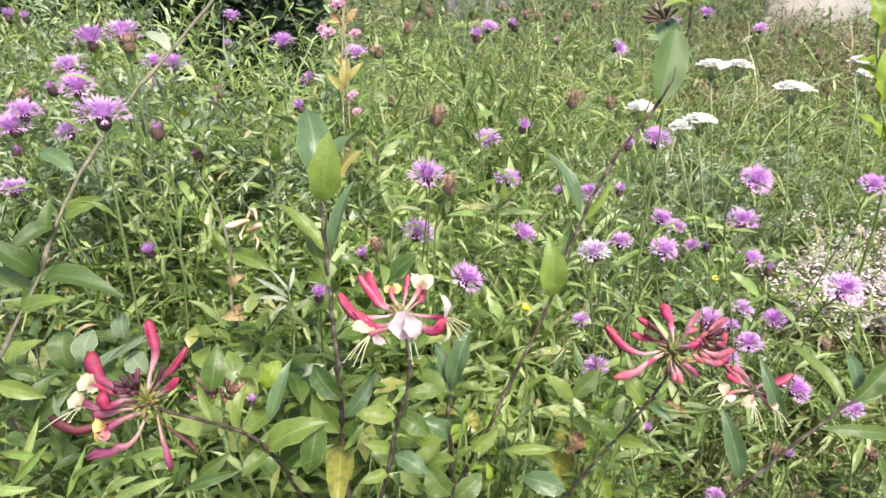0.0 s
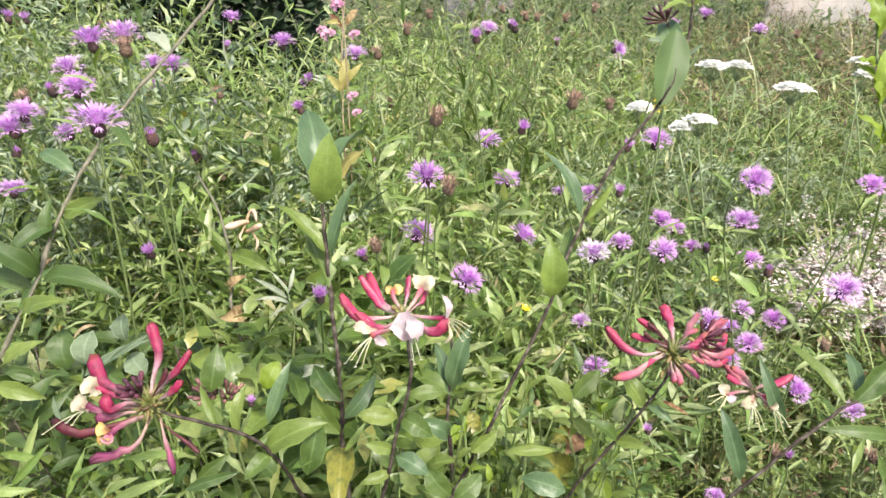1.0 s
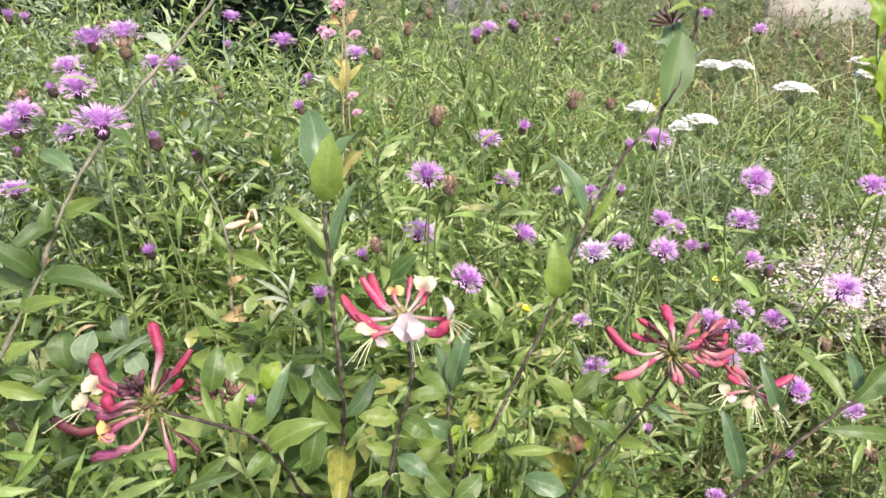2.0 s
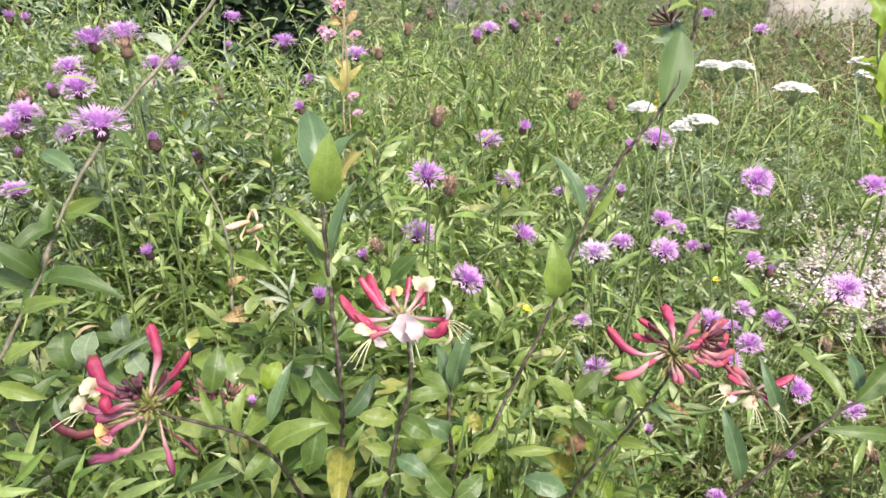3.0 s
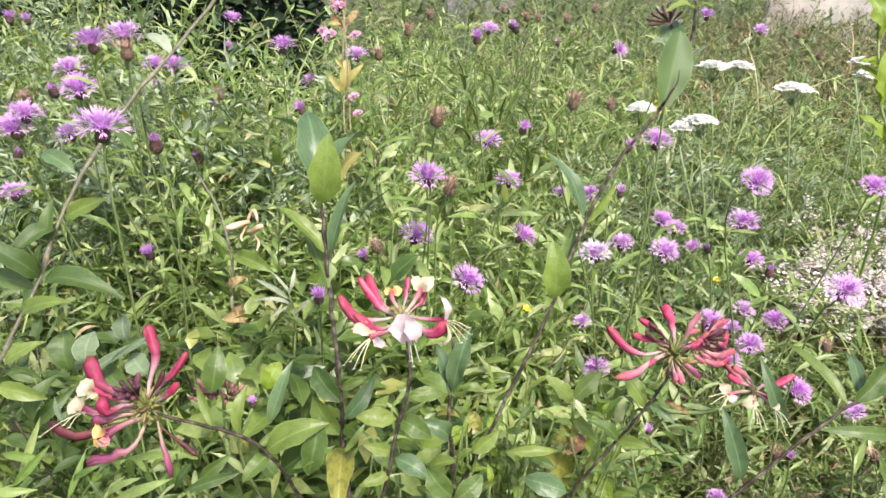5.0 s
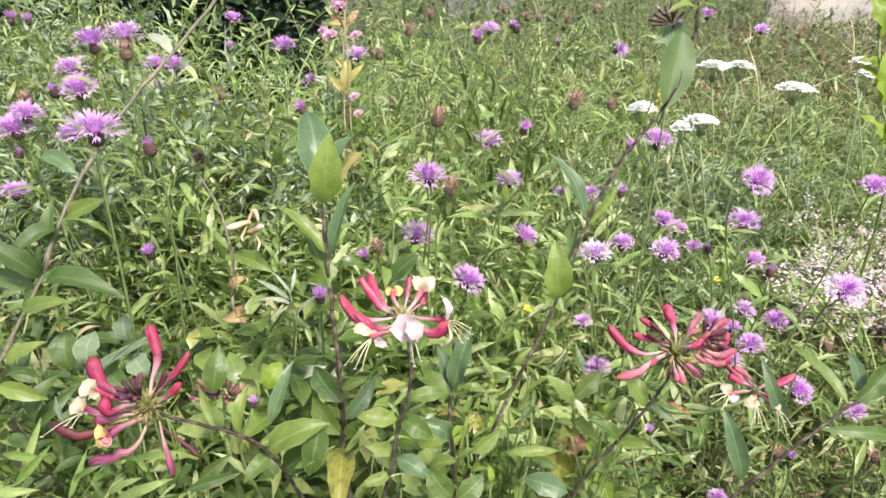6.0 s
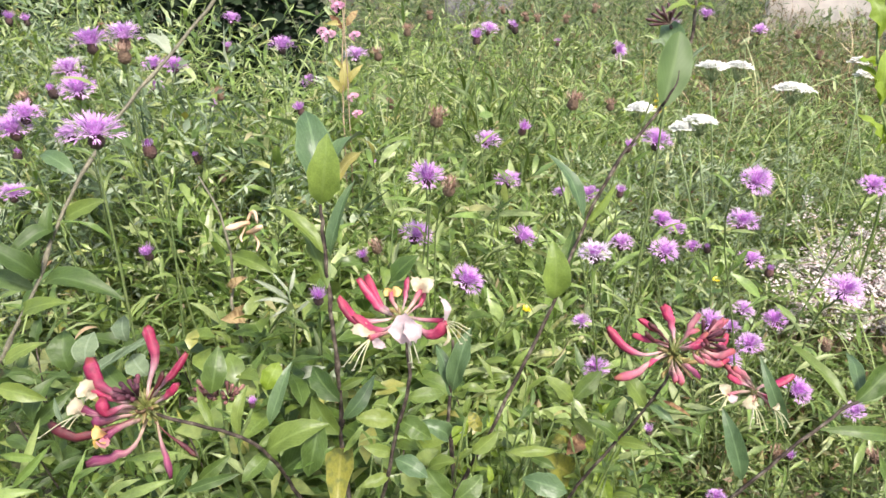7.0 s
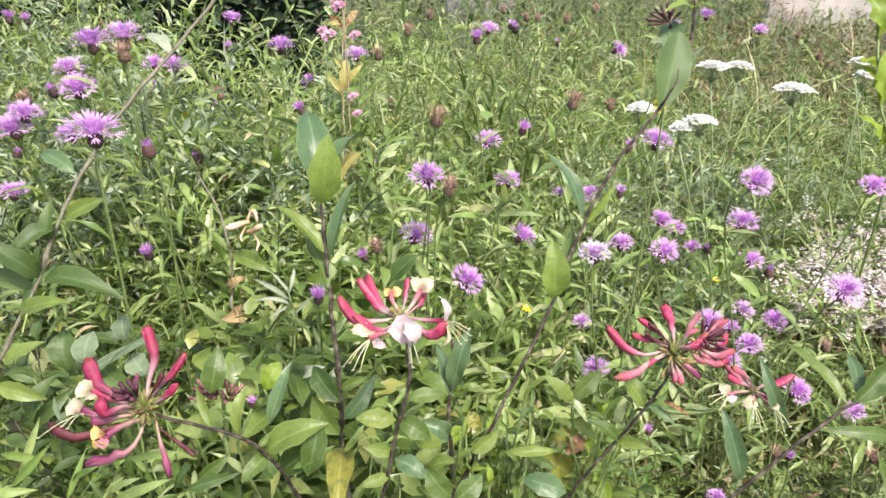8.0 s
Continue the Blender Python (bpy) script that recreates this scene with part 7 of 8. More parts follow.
def faded_flower():
    """A withered honeysuckle whorl, cream and tan."""
    foot = Vector((-0.27, 0.92, 0.0))
    w = thing("honeysuckle_shoot", foot, "honeysuckle shoot with a withered cream whorl and brown leaves", "shrub", "honeysuckle shoots")
    stem(w, [foot, (-0.248, 0.699, 0.554), (-0.248, 0.702, 0.624), (-0.246, 0.707, 0.675), (-0.259, 0.728, 0.715), (-0.282, 0.746, 0.750)], 0.002, 0.0012, MAT_PALEBARK, "stem", 18, 6)
    for pts, thick in (([(-0.218, 0.703, 0.711), (-0.225, 0.698, 0.712), (-0.233, 0.692, 0.711), (-0.240, 0.687, 0.712)], 1.5), ([(-0.221, 0.698, 0.701), (-0.213, 0.694, 0.705), (-0.206, 0.691, 0.710), (-0.200, 0.688, 0.714)], 1.4),
                       ([(-0.222, 0.701, 0.708), (-0.224, 0.693, 0.703), (-0.225, 0.687, 0.701), (-0.222, 0.680, 0.699)], 0.6), ([(-0.215, 0.699, 0.702), (-0.209, 0.690, 0.698), (-0.205, 0.683, 0.695), (-0.206, 0.675, 0.690)], 0.6), ([(-0.222, 0.708, 0.710), (-0.218, 0.713, 0.718), (-0.212, 0.709, 0.721), (-0.209, 0.703, 0.710)], 0.9)):
        s = Shape()
        s.tube([p - foot for p in smooth_line(pts, 9)], [thick * r for r in (0.0016, 0.0017, 0.002, 0.0022, 0.0025, 0.0027, 0.0026, 0.002, 0.0012)], 7)
        part("flower_tube", s, MAT_WITHERED, w, "withered cream trumpet")
    leaf(w, (-0.248, 0.701, 0.621), (-0.228, 0.692, 0.647), "crisp", MAT_TANLEAF)
    leaf(w, (-0.248, 0.708, 0.593), (-0.248, 0.669, 0.605), "crisp", MAT_TANLEAF, (0.2, -0.9, 0.3), 1.4)
    leaf(w, (-0.244, 0.704, 0.669), (-0.193, 0.678, 0.664), "pointed", MAT_YOUNG)
    leaf(w, (-0.246, 0.705, 0.672), (-0.268, 0.717, 0.695), "long", MAT_YOUNG)


def buttercup(place, size):
    foot = Vector((place[0], place[1] + 0.02, 0))
    w = thing("buttercup", foot, "small bright yellow buttercup flower", "flower", "buttercups")
    s = Shape()
    c = Vector(place) - foot
    for j in range(6):
        a = 1.047 * j
        d = Vector((math.cos(a), math.sin(a) - 0.4, 0.5)).normalized()
        s.blade(c, c + d * size, size * 0.9, (0, -0.4, 1), elliptic, 0.3, 0.1, 3, 1)
    part("flower", s, MAT_GOLD, w)
    stem(w, [foot, foot.lerp(Vector(place), 0.5) + Vector((0.006, 0, 0)), place], 0.0012, 0.0009, MAT_STALK, "stalk", 8, 4)


def marjoram(n):
    """Low mounds of tiny pale pink blossoms at the open corner."""
    base, axis, nor, leng = [], [], [], []
    lines = Shape()
    for i in range(n):
        q = rng.random()
        y = 1.1 + 0.25 * rng.random()
        x = (0.535 + 0.25 * rng.random() + 0.1 * q) * y
        if rng.random() < 0.35:
            y = 1.12 + 0.3 * rng.random()
            x = (0.56 + 0.26 * rng.random()) * y
        z = 0.27 + 0.09 * rng.random()
        z = max(z, float(canopy(x, y)) * rng.uniform(0.75, 1.0))
        c = Vector((x, y, z))
        lines.tube([(x + rng.normal(0, 0.02), y + rng.normal(0, 0.02), 0.0), (x, y, z * 0.6), c], [0.0012, 0.001, 0.0008], 3, False)
        for k in range(int(rng.integers(7, 16))):
            o = c + Vector(rng.normal(0, 0.008, 3))
            a0 = rng.random() * 6.28
            for p in range(4):
                a = a0 + 1.57 * p
                base.append(o)
                axis.append((math.cos(a), math.sin(a) - 0.35, 0.4))
                nor.append((0.1, -0.5, 1))
                leng.append(0.0034 + 0.0020 * rng.random())
    mass("marjoram_blossom", [small_leaf(0.85, 0.2, 0.05)], base, axis, nor, leng, MAT_OREGANO, "low mounds of tiny pale pink marjoram blossom", "flowers")
    tagged(new("marjoram_stems", mesh_of("marjoram_stems", lines, MAT_REDSTALK)), "thin reddish marjoram stems", "stems", kind="stuff")


willowherb()
edge_plant()
faded_flower()
buttercup((0.114, 0.800, 0.531), 0.009)
buttercup((0.430, 0.948, 0.490), 0.008)
marjoram(560)


def goldenrod():
    foot = Vector((0.229, 0.753, 0.000))
    w = thing("goldenrod", foot, "small spike of tiny golden yellow flowers", "flower")
    stem(w, [foot, (0.231, 0.712, 0.770), (0.230, 0.725, 0.817), (0.234, 0.743, 0.849)], 0.0015, 0.0008, MAT_STALK, "stem", 10, 5)
    for j in range(16):
        c = Vector((0.235, 0.744, 0.852)).lerp(Vector((0.232, 0.733, 0.831)), j / 15) - foot
        s = Shape()
        a = 2.4 * j
        o = c + Vector((math.cos(a) * 0.0045, math.sin(a) * 0.0045, 0)) * (0.5 + j / 18)
        for k in range(11):
            w5 = 2.4 * k
            s.blade(o, o + Vector((math.cos(w5), math.sin(w5 * 1.7) - 0.3, math.sin(w5))) * 0.0026, 0.0009, (0, -1, 0.2), lance, 0.2, 0.1, 2, 1)
        part("blossom", s, MAT_GOLD, w)


goldenrod()

mugwort = thing("mugwort", (-0.167, 0.671, 0.000), "low plant with narrow grey-white leaves", "plant")
stem(mugwort, [(-0.167, 0.671, 0.000), (-0.170, 0.646, 0.560), (-0.166, 0.645, 0.623), (-0.170, 0.644, 0.663)], 0.0018, 0.001, MAT_PALESTALK, "stem", 10, 5)
leaf(mugwort, (-0.168, 0.645, 0.645), (-0.202, 0.639, 0.676), "slim", MAT_SILVER, (0.2, -0.6, 0.7), 0.9)
leaf(mugwort, (-0.167, 0.642, 0.639), (-0.200, 0.629, 0.656), "slim_b", MAT_SILVER, (0.1, -0.6, 0.8), 0.9)
leaf(mugwort, (-0.168, 0.641, 0.658), (-0.185, 0.652, 0.678), "slim", MAT_SILVER, (0.5, -0.7, 0.5), 0.9)
leaf(mugwort, (-0.168, 0.648, 0.628), (-0.186, 0.619, 0.638), "slim_b", MAT_SILVER, (0.1, -0.6, 0.8), 0.9)
leaf(mugwort, (-0.166, 0.646, 0.625), (-0.141, 0.648, 0.650), "slim", MAT_SILVER, (-0.3, -0.7, 0.6), 0.9)
leaf(mugwort, (-0.167, 0.640, 0.655), (-0.163, 0.663, 0.677), "slim_b", MAT_SILVER, (0.2, -0.8, 0.4), 0.9)
leaf(mugwort, (-0.128, 0.528, 0.636), (-0.115, 0.514, 0.654), "crisp", MAT_SILVER, (0.0, -0.7, 0.7), 1.1)

# broad upright leaves in front of the undergrowth
front_leaves = thing("honeysuckle_shoot", (-0.2, 0.6, 0.0), "leafy honeysuckle shoot with large pointed leaves and crimson buds", "shrub", "honeysuckle shoots")
stem(front_leaves, [(-0.2, 0.6, 0.0), (-0.166, 0.405, 0.619), (-0.168, 0.409, 0.669), (-0.167, 0.410, 0.713)], 0.0022, 0.0014, MAT_STEM, "stem", 14, 6)
leaf(front_leaves, (-0.1602, 0.3756, 0.7387), (-0.1555, 0.3909, 0.7675), "pointed", MAT_WOODBINE, (0.15, -0.95, 0.2), 1.62)
leaf(front_leaves, (-0.1191, 0.3632, 0.7215), (-0.1059, 0.3835, 0.7597), "long", MAT_BLUELEAF, (-0.3, -0.9, 0.3), 1.17)
leaf(front_leaves, (-0.1201, 0.3508, 0.7088), (-0.0794, 0.3525, 0.7331), "woodbine", MAT_YOUNG, (0.1, -0.5, 0.85), 0.89)
leaf(front_leaves, (-0.0831, 0.3607, 0.7317), (-0.0915, 0.3411, 0.6947), "woodbine", MAT_WOODBINE, (0.2, -0.9, 0.3), 0.87)
leaf(front_leaves, (-0.1414, 0.3637, 0.7119), (-0.1382, 0.3798, 0.7422), "pointed", MAT_YOUNG, (-0.3, -0.7, 0.6), 0.81)
leaf(front_leaves, (-0.1129, 0.3675, 0.7083), (-0.1276, 0.3563, 0.7086), "pointed", MAT_WOODBINE, (-0.3, -0.7, 0.6), 1.38)
leaf(front_leaves, (-0.1018, 0.3454, 0.6986), (-0.0743, 0.3526, 0.7121), "long", MAT_LANCE_OB, (0.1, -0.7, 0.7), 0.99)
leaf(front_leaves, (-0.1414, 0.4335, 0.6941), (-0.1316, 0.4436, 0.7131), "lobe", MAT_LIME, (0.1, -0.7, 0.7), 1.14)
little_buds(front_leaves, (-0.168, 0.391, 0.721), 8, (-0.5, -0.2, 0.3), 0.011, MAT_DRYBUD)
little_buds(front_leaves, (-0.162, 0.391, 0.721), 9, (0, -0.3, 0.5), 0.011, MAT_DRYBUD)
little_buds(front_leaves, (-0.155, 0.391, 0.720), 9, (0.5, -0.3, 0.3), 0.011, MAT_DRYBUD)

front_herb = thing("knapweed_plant", (-0.26, 0.42, 0.0), "knapweed stem with long pale leaves low in front", "plant", "knapweed plants")
stem(front_herb, [(-0.26, 0.42, 0.0), (-0.3215, 0.3590, 0.5970), (-0.3110, 0.3714, 0.6631)], 0.0018, 0.0012, MAT_STEM, "stem", 12, 5)
leaf(front_herb, (-0.3106, 0.3611, 0.6650), (-0.2838, 0.3752, 0.6915), "long", MAT_LANCE_OB, (0.35, -0.7, 0.6), 0.75)
leaf(front_herb, (-0.3211, 0.3520, 0.6692), (-0.2901, 0.3528, 0.6706), "long", MAT_LANCE_OB, (0.1, -0.7, 0.7), 1.14)
leaf(front_herb, (-0.2358, 0.3541, 0.6941), (-0.2600, 0.3478, 0.6824), "slim_b", MAT_LANCE_OB, (0.1, -0.7, 0.7), 1.06)
leaf(front_herb, (-0.2272, 0.3427, 0.6727), (-0.1890, 0.3494, 0.6851), "long", MAT_LANCE_OB, (0.1, -0.7, 0.7), 0.89)
leaf(front_herb, (-0.1774, 0.3507, 0.7089), (-0.2194, 0.3481, 0.7042), "slim_b", MAT_LANCE_OB, (0.1, -0.7, 0.7), 0.86)
leaf(front_herb, (-0.3028, 0.3855, 0.6682), (-0.3366, 0.3866, 0.6705), "long", MAT_LANCE_OB, (-0.3, -0.7, 0.6), 1.02)
leaf(front_herb, (-0.3302, 0.3925, 0.6388), (-0.3144, 0.4151, 0.6815), "slim", MAT_LANCE_OB, (0.35, -0.7, 0.6), 0.82)
leaf(front_herb, (-0.1818, 0.3529, 0.6704), (-0.1459, 0.3586, 0.6809), "long", MAT_WOODBINE, (0.1, -0.7, 0.7), 1.09)
leaf(front_herb, (-0.2136, 0.3570, 0.6782), (-0.2415, 0.3506, 0.6663), "slim_b", MAT_LANCE_OB, (-0.3, -0.7, 0.6), 1.16)
leaf(front_herb, (-0.1778, 0.3619, 0.6873), (-0.1937, 0.3522, 0.6690), "long", MAT_WOODBINE, (-0.3, -0.7, 0.6), 1.35)
leaf(front_herb, (-0.2816, 0.3712, 0.6413), (-0.2689, 0.3879, 0.6727), "slim", MAT_LANCE_OB, (0.35, -0.7, 0.6), 0.94)
leaf(front_herb, (-0.1765, 0.3636, 0.6691), (-0.1538, 0.3720, 0.6849), "pointed", MAT_WOODBINE, (0.35, -0.7, 0.6), 1.07)

sage = thing("woolly_plant", (-0.38, 0.72, 0.0), "low plant with soft grey-green woolly leaves", "plant")
stem(sage, [(-0.38, 0.72, 0.0), (-0.300, 0.502, 0.589), (-0.291, 0.499, 0.646), (-0.288, 0.505, 0.679)], 0.0028, 0.0018, MAT_STEM, "stem", 12, 6)
leaf(sage, (-0.3064, 0.4823, 0.6801), (-0.3054, 0.4960, 0.7059), "woodbine_b", MAT_WOOLLY, (0.0, -0.9, 0.4), 1.67)
leaf(sage, (-0.3283, 0.4885, 0.6704), (-0.3343, 0.5052, 0.7020), "woodbine_b", MAT_SHADEGREEN, (0.2, -0.9, 0.3), 1.49)
leaf(sage, (-0.3093, 0.4777, 0.6715), (-0.2586, 0.4933, 0.7007), "long", MAT_WOOLLY, (0.2, -0.6, 0.8), 0.77)
leaf(sage, (-0.2823, 0.5088, 0.6873), (-0.2873, 0.5197, 0.7078), "woodbine_b", MAT_WOOLLY, (0.0, -0.9, 0.4), 1.54)
leaf(sage, (-0.2557, 0.4787, 0.6731), (-0.2703, 0.4874, 0.6895), "woodbine_b", MAT_WOOLLY, (0.1, -0.7, 0.7), 1.88)
leaf(sage, (-0.2718, 0.4797, 0.6537), (-0.3065, 0.4918, 0.6765), "woodbine", MAT_SHADEGREEN, (-0.3, -0.7, 0.6), 1.12)
leaf(sage, (-0.2830, 0.4761, 0.6896), (-0.2485, 0.4874, 0.7107), "long", MAT_WOOLLY, (0.35, -0.7, 0.6), 0.59)
leaf(sage, (-0.3069, 0.4288, 0.6646), (-0.3151, 0.4386, 0.6831), "slim", MAT_WOOLLY, (0.0, -0.9, 0.4), 1.60)

dry = thing("honeysuckle_shoot", (0.13, 0.62, 0.0), "honeysuckle shoot with a few withered brown and yellow leaves", "shrub", "honeysuckle shoots")
stem(dry, [(0.13, 0.62, 0.0), (0.111, 0.429, 0.579), (0.107, 0.433, 0.628), (0.104, 0.439, 0.683)], 0.0018, 0.0012, MAT_STEM, "stem", 12, 6)
leaf(dry, (0.0209, 0.3879, 0.6715), (0.0412, 0.3954, 0.6857), "pointed", MAT_YOUNG, (0.35, -0.7, 0.6), 1.48)
leaf(dry, (0.0282, 0.4030, 0.6787), (0.0196, 0.4103, 0.6924), "crisp", MAT_YELLOW, (0.0, -0.9, 0.4), 1.41)
leaf(dry, (0.0866, 0.3525, 0.6686), (0.0563, 0.3573, 0.6778), "woodbine", MAT_BLUELEAF, (0.1, -0.7, 0.7), 1.17)
leaf(dry, (0.0055, 0.3581, 0.6581), (-0.0124, 0.3676, 0.6761), "woodbine", MAT_WOODBINE, (-0.3, -0.7, 0.6), 1.41)
leaf(dry, (0.0079, 0.3573, 0.6566), (0.0282, 0.3646, 0.6703), "woodbine", MAT_WOODBINE, (0.35, -0.7, 0.6), 1.42)
leaf(dry, (0.0489, 0.3958, 0.6649), (0.0876, 0.3962, 0.6657), "pointed", MAT_YOUNG, (0.1, -0.7, 0.7), 0.69)
leaf(dry, (0.106, 0.434, 0.652), (0.101, 0.406, 0.657), "woodbine_b", MAT_RUST, (0.1, -0.9, 0.4), 1.4)
leaf(dry, (0.105, 0.433, 0.650), (0.088, 0.410, 0.664), "woodbine", MAT_YELLOW)
leaf(dry, (0.109, 0.431, 0.604), (0.084, 0.411, 0.643), "woodbine", MAT_YELLOW, (0, -0.7, 0.7), 1.1)
leaf(dry, (0.106, 0.438, 0.660), (0.119, 0.410, 0.665), "pointed", MAT_YOUNG)
leaf(dry, (0.104, 0.437, 0.679), (0.082, 0.440, 0.702), "woodbine", MAT_YOUNG)
leaf(dry, (0.104, 0.438, 0.681), (0.127, 0.449, 0.701), "woodbine", MAT_WOODBINE)

# ---- sway in the light wind ----
def leaning(ob, ax, ay, bend=0.0):
    """The thing's place, tilted by degrees round x and y about its foot, or about the height where its stem bends."""
    w = Vector((radians(ax), radians(ay), 0))
    turn = Matrix.Rotation(w.length, 4, w.normalized()) if w.length > 1e-6 else Matrix()
    up = Vector((0, 0, bend))
    return Matrix.Translation(ob.location + up) @ turn @ Matrix.Translation(-up)


def motions():
    walk(left_shoot, [
        (0.0, leaning(left_shoot, -0.18, -0.16)), (0.5, leaning(left_shoot, -0.16, -0.06)), (1.0, leaning(left_shoot, -0.03, 0.06)),
        (1.5, leaning(left_shoot, -0.13, 0.09)), (3.0, leaning(left_shoot, -0.01, -0.02)), (3.5, leaning(left_shoot, 0.00, -0.00)),
        (4.0, leaning(left_shoot, -0.13, -0.00)), (4.5, leaning(left_shoot, 0.00, -0.14)), (6.0, leaning(left_shoot, 0.05, -0.06)),
        (6.5, leaning(left_shoot, 0.04, -0.16)), (7.0, leaning(left_shoot, 0.04, -0.13)), (7.5, leaning(left_shoot, 0.06, -0.16)),
        (8.0, leaning(left_shoot, 0.09, -0.14)),
    ])
    walk(mid_shoot, [
        (0.0, leaning(mid_shoot, -0.07, -0.11)), (0.5, leaning(mid_shoot, -0.10, -0.03)), (1.0, leaning(mid_shoot, -0.07, -0.02)),
        (1.5, leaning(mid_shoot, -0.02, 0.05)), (3.0, leaning(mid_shoot, 0.02, -0.06)), (3.5, leaning(mid_shoot, 0.00, 0.00)),
        (4.0, leaning(mid_shoot, -0.02, 0.00)), (4.5, leaning(mid_shoot, 0.01, -0.13)), (6.0, leaning(mid_shoot, 0.01, -0.10)),
        (6.5, leaning(mid_shoot, 0.05, -0.12)), (7.0, leaning(mid_shoot, 0.05, -0.13)), (7.5, leaning(mid_shoot, 0.06, -0.11)),
        (8.0, leaning(mid_shoot, 0.08, -0.12)),
    ])
    walk(right_shoot, [
        (0.0, leaning(right_shoot, 0.05, -0.04)), (0.5, leaning(right_shoot, 0.04, -0.03)), (1.0, leaning(right_shoot, 0.05, -0.02)),
        (1.5, leaning(right_shoot, 0.04, -0.01)), (3.0, leaning(right_shoot, 0.02, -0.02)), (3.5, leaning(right_shoot, -0.00, 0.00)),
        (4.0, leaning(right_shoot, 0.03, -0.02)), (4.5, leaning(right_shoot, -0.00, -0.01)), (6.0, leaning(right_shoot, -0.03, 0.03)),
        (6.5, leaning(right_shoot, -0.00, -0.01)), (7.0, leaning(right_shoot, 0.00, 0.00)), (7.5, leaning(right_shoot, -0.00, 0.01)),
        (8.0, leaning(right_shoot, -0.01, -0.00)),
    ])
    walk(tall_shoot, [
        (0.0, leaning(tall_shoot, 0.00, -0.05)), (0.5, leaning(tall_shoot, -0.05, -0.05)), (1.0, leaning(tall_shoot, -0.00, -0.00)),
        (1.5, leaning(tall_shoot, -0.09, 0.06)), (3.0, leaning(tall_shoot, -0.05, -0.05)), (3.5, leaning(tall_shoot, 0.01, -0.02)),
        (4.0, leaning(tall_shoot, -0.02, -0.01)), (4.5, leaning(tall_shoot, 0.01, -0.07)), (6.0, leaning(tall_shoot, 0.02, -0.08)),
        (6.5, leaning(tall_shoot, -0.04, -0.11)), (7.0, leaning(tall_shoot, -0.04, -0.12)), (7.5, leaning(tall_shoot, 0.09, -0.08)),
        (8.0, leaning(tall_shoot, 0.01, -0.07)),
    ])
    walk(slant_shoot, [
        (0.0, leaning(slant_shoot, 0.01, -0.33, 0.5)), (0.5, leaning(slant_shoot, 0.10, 0.27, 0.5)), (1.0, leaning(slant_shoot, -0.04, -0.20, 0.5)),
        (1.5, leaning(slant_shoot, -0.03, 0.34, 0.5)), (3.0, leaning(slant_shoot, 0.13, 0.09, 0.5)), (3.5, leaning(slant_shoot, 0.00, 0.00, 0.5)),
        (4.0, leaning(slant_shoot, 0.13, 0.50, 0.5)), (4.5, leaning(slant_shoot, 0.01, -0.03, 0.5)), (6.0, leaning(slant_shoot, 0.18, 0.14, 0.5)),
        (6.5, leaning(slant_shoot, 0.05, 0.02, 0.5)), (7.0, leaning(slant_shoot, 0.11, 0.04, 0.5)), (7.5, leaning(slant_shoot, 0.01, 0.12, 0.5)),
        (8.0, leaning(slant_shoot, 0.01, -0.03, 0.5)),
    ])
    walk(k_big, [
        (0.0, leaning(k_big, -0.84, -0.08)), (0.5, leaning(k_big, -0.08, -0.03)), (1.0, leaning(k_big, 0.00, 0.00)),
        (1.5, leaning(k_big, 0.15, 0.30)), (3.0, leaning(k_big, 0.41, 0.26)), (3.5, leaning(k_big, 0.46, 0.26)),
        (4.0, leaning(k_big, 1.02, 0.44)), (4.5, leaning(k_big, 0.51, 0.48)), (6.0, leaning(k_big, 1.04, 0.24)),
        (6.5, leaning(k_big, 1.08, 0.28)), (7.0, leaning(k_big, 1.23, 0.38)), (7.5, leaning(k_big, 0.92, 0.30)),
        (8.0, leaning(k_big, 1.22, 0.32)),
    ])
    walk(k_bud, [
        (0.0, leaning(k_bud, -0.97, -0.00)), (0.5, leaning(k_bud, 0.07, 0.09)), (1.0, leaning(k_bud, 0.00, 0.00)),
        (1.5, leaning(k_bud, 0.69, 0.54)), (3.0, leaning(k_bud, 0.89, 0.44)), (3.5, leaning(k_bud, 0.80, 0.39)),
        (4.0, leaning(k_bud, 1.39, 0.50)), (4.5, leaning(k_bud, 1.02, 0.69)), (6.0, leaning(k_bud, 1.58, 0.27)),
        (6.5, leaning(k_bud, 1.81, 0.39)), (7.0, leaning(k_bud, 1.84, 0.44)), (7.5, leaning(k_bud, 1.58, 0.44)),
        (8.0, leaning(k_bud, 1.97, 0.42)),
    ])
    walk(k_seed, [
        (0.0, leaning(k_seed, -0.58, -0.04)), (0.5, leaning(k_seed, 0.07, 0.03)), (1.0, leaning(k_seed, 0.00, 0.00)),
        (1.5, leaning(k_seed, 0.40, 0.14)), (3.0, leaning(k_seed, 0.25, 0.10)), (3.5, leaning(k_seed, 0.34, 0.12)),
        (4.0, leaning(k_seed, 0.65, 0.22)), (4.5, leaning(k_seed, 0.59, 0.25)), (6.0, leaning(k_seed, 0.52, 0.12)),
        (6.5, leaning(k_seed, 0.76, 0.15)), (7.0, leaning(k_seed, 1.01, 0.28)), (7.5, leaning(k_seed, 0.70, 0.17)),
        (8.0, leaning(k_seed, 0.97, 0.25)),
    ])
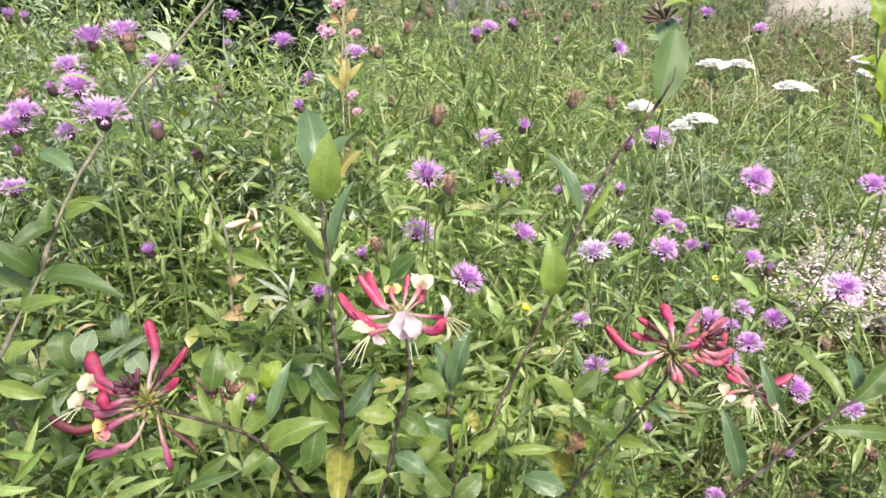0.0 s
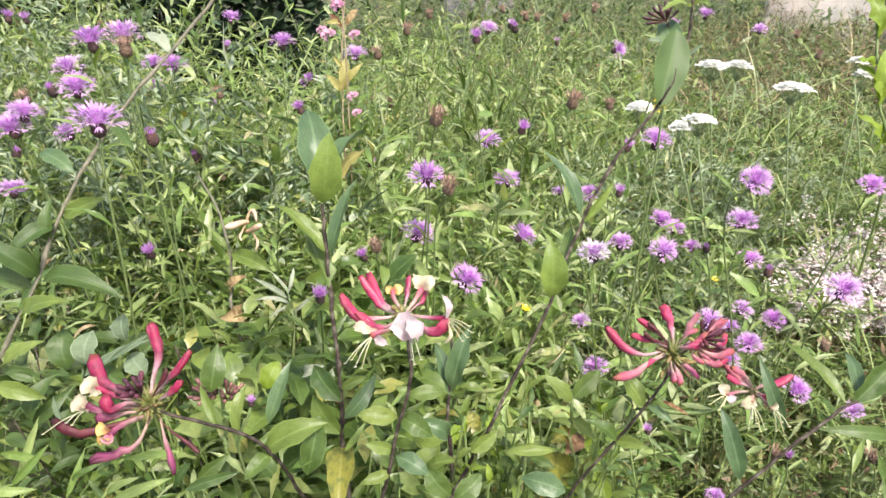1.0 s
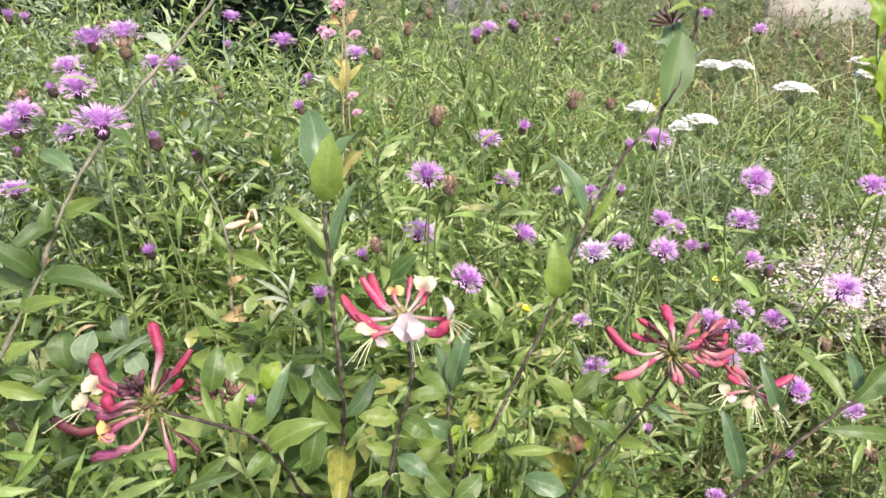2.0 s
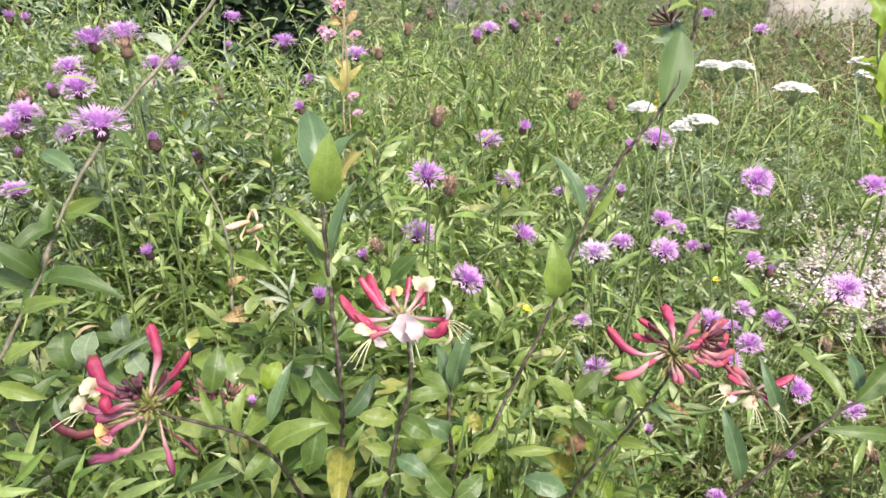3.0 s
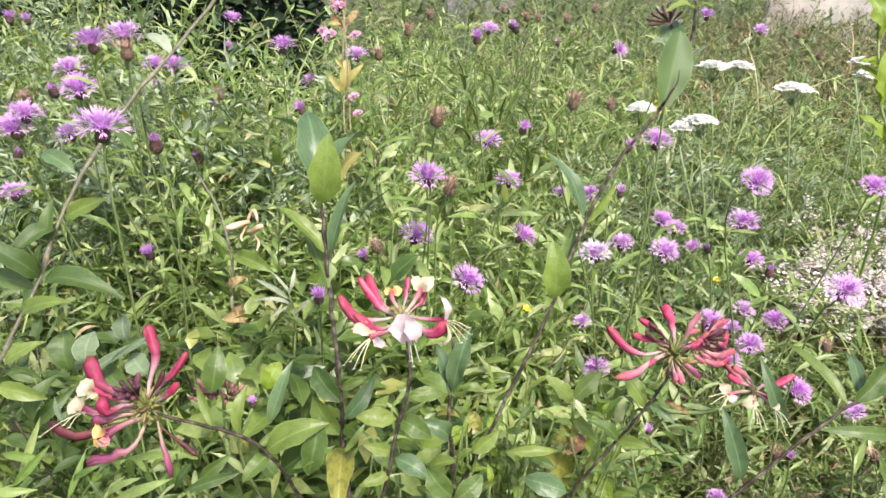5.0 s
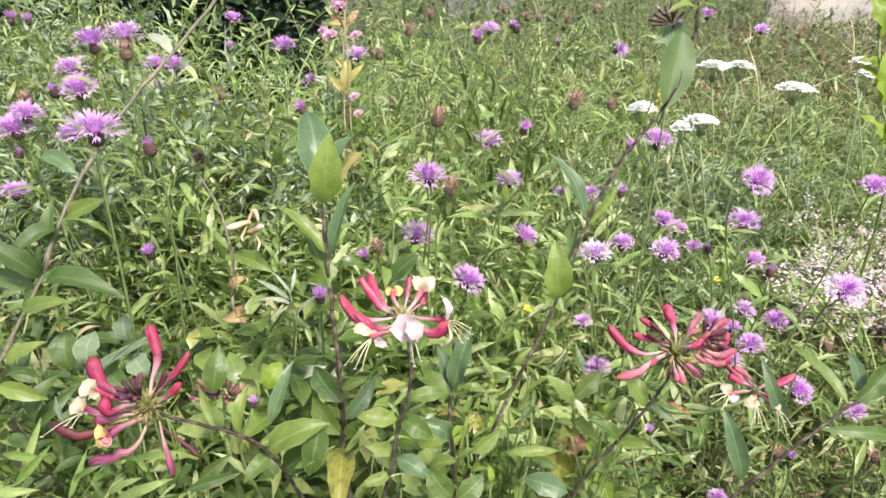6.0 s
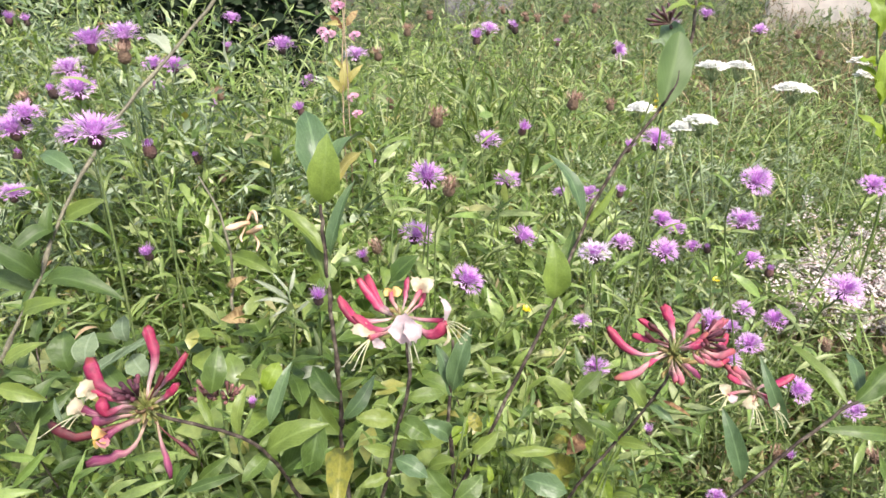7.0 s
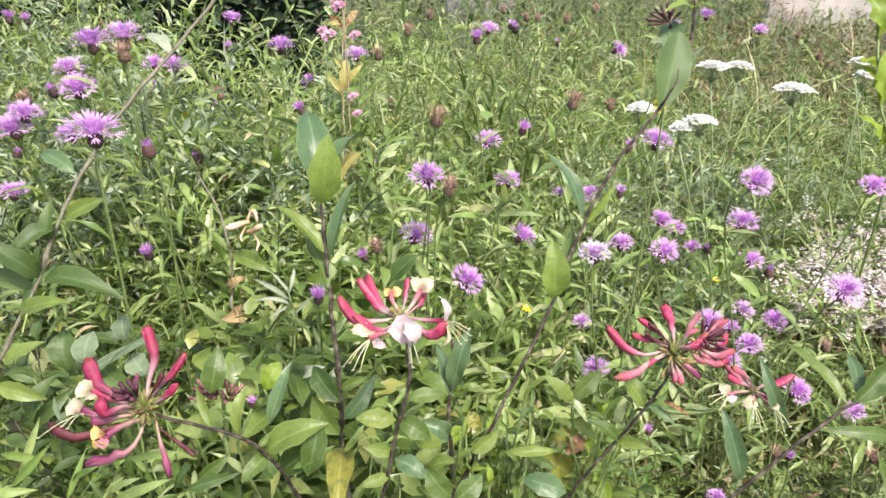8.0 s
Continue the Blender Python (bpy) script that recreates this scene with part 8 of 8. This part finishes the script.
    walk(k_top, [
        (0.0, leaning(k_top, 0.36, 0.04)), (0.5, leaning(k_top, -0.56, -0.19)), (1.0, leaning(k_top, 0.00, 0.00)),
        (1.5, leaning(k_top, -0.01, -0.03)), (3.0, leaning(k_top, 0.17, 0.14)), (3.5, leaning(k_top, 0.37, 0.05)),
        (4.0, leaning(k_top, 0.61, 0.14)), (4.5, leaning(k_top, 0.75, 0.08)), (6.0, leaning(k_top, 1.11, 0.15)),
        (6.5, leaning(k_top, 0.89, 0.08)), (7.0, leaning(k_top, 0.91, 0.05)), (7.5, leaning(k_top, 1.02, 0.01)),
        (8.0, leaning(k_top, 1.12, -0.03)),
    ])
    walk(k_edge, [
        (0.0, leaning(k_edge, -0.01, 0.07)), (0.5, leaning(k_edge, 0.31, 0.05)), (1.0, leaning(k_edge, 0.00, 0.00)),
        (1.5, leaning(k_edge, 0.26, 0.22)), (3.0, leaning(k_edge, 0.29, 0.26)), (3.5, leaning(k_edge, 0.37, 0.25)),
        (4.0, leaning(k_edge, 0.76, 0.38)), (4.5, leaning(k_edge, 0.72, 0.41)), (6.0, leaning(k_edge, 0.33, 0.17)),
        (6.5, leaning(k_edge, 0.40, 0.16)), (7.0, leaning(k_edge, 0.70, 0.28)), (7.5, leaning(k_edge, 0.60, 0.29)),
        (8.0, leaning(k_edge, 0.46, 0.15)),
    ])
    walk(k_a, [
        (0.0, leaning(k_a, -0.02, -0.03)), (0.5, leaning(k_a, 0.07, -0.02)), (1.0, leaning(k_a, 0.00, 0.00)),
        (1.5, leaning(k_a, 0.22, 0.08)), (3.0, leaning(k_a, 0.04, 0.02)), (3.5, leaning(k_a, 0.13, 0.04)),
        (4.0, leaning(k_a, 0.25, 0.07)), (4.5, leaning(k_a, 0.19, 0.04)), (6.0, leaning(k_a, 0.11, 0.01)),
        (6.5, leaning(k_a, -0.06, -0.09)), (7.0, leaning(k_a, -0.02, -0.09)), (7.5, leaning(k_a, 0.10, -0.02)),
        (8.0, leaning(k_a, 0.21, 0.05)),
    ])
    walk(k_c, [
        (0.0, leaning(k_c, -0.01, -0.03)), (0.5, leaning(k_c, 0.10, -0.00)), (1.0, leaning(k_c, 0.00, 0.00)),
        (1.5, leaning(k_c, 0.01, 0.15)), (3.0, leaning(k_c, 0.09, -0.01)), (3.5, leaning(k_c, 0.20, -0.15)),
        (4.0, leaning(k_c, 0.00, 0.06)), (4.5, leaning(k_c, 0.19, -0.26)), (6.0, leaning(k_c, 0.21, -0.29)),
        (6.5, leaning(k_c, 0.30, -0.33)), (7.0, leaning(k_c, 0.12, -0.27)), (7.5, leaning(k_c, 0.15, -0.30)),
        (8.0, leaning(k_c, 0.19, -0.26)),
    ])
    walk(k_d, [
        (0.0, leaning(k_d, -0.01, -0.04)), (0.5, leaning(k_d, 0.13, -0.02)), (1.0, leaning(k_d, 0.00, 0.00)),
        (1.5, leaning(k_d, 0.01, 0.07)), (3.0, leaning(k_d, -0.08, -0.01)), (3.5, leaning(k_d, 0.08, -0.08)),
        (4.0, leaning(k_d, 0.06, 0.07)), (4.5, leaning(k_d, 0.05, -0.10)), (6.0, leaning(k_d, 0.11, -0.04)),
        (6.5, leaning(k_d, 0.02, -0.07)), (7.0, leaning(k_d, 0.21, -0.12)), (7.5, leaning(k_d, 0.02, -0.15)),
        (8.0, leaning(k_d, 0.05, -0.09)),
    ])
    walk(k_mid, [
        (0.0, leaning(k_mid, -0.00, -0.04)), (0.5, leaning(k_mid, -0.13, -0.17)), (1.0, leaning(k_mid, 0.00, 0.00)),
        (1.5, leaning(k_mid, 0.00, 0.07)), (3.0, leaning(k_mid, 0.04, -0.22)), (3.5, leaning(k_mid, -0.05, -0.09)),
        (4.0, leaning(k_mid, 0.07, -0.01)), (4.5, leaning(k_mid, -0.02, -0.22)), (6.0, leaning(k_mid, -0.08, -0.27)),
        (6.5, leaning(k_mid, -0.02, -0.30)), (7.0, leaning(k_mid, 0.01, -0.31)), (7.5, leaning(k_mid, -0.10, -0.29)),
        (8.0, leaning(k_mid, -0.02, -0.31)),
    ])
    walk(k_stem, [
        (0.0, leaning(k_stem, -0.01, -0.09)), (0.5, leaning(k_stem, -0.06, -0.08)), (1.0, leaning(k_stem, 0.00, 0.00)),
        (1.5, leaning(k_stem, 0.00, 0.04)), (3.0, leaning(k_stem, 0.04, -0.07)), (3.5, leaning(k_stem, 0.00, -0.05)),
        (4.0, leaning(k_stem, -0.03, -0.03)), (4.5, leaning(k_stem, -0.00, -0.19)), (6.0, leaning(k_stem, -0.00, -0.15)),
        (6.5, leaning(k_stem, 0.04, -0.18)), (7.0, leaning(k_stem, 0.05, -0.19)), (7.5, leaning(k_stem, 0.08, -0.15)),
        (8.0, leaning(k_stem, 0.00, -0.19)),
    ])


motions()
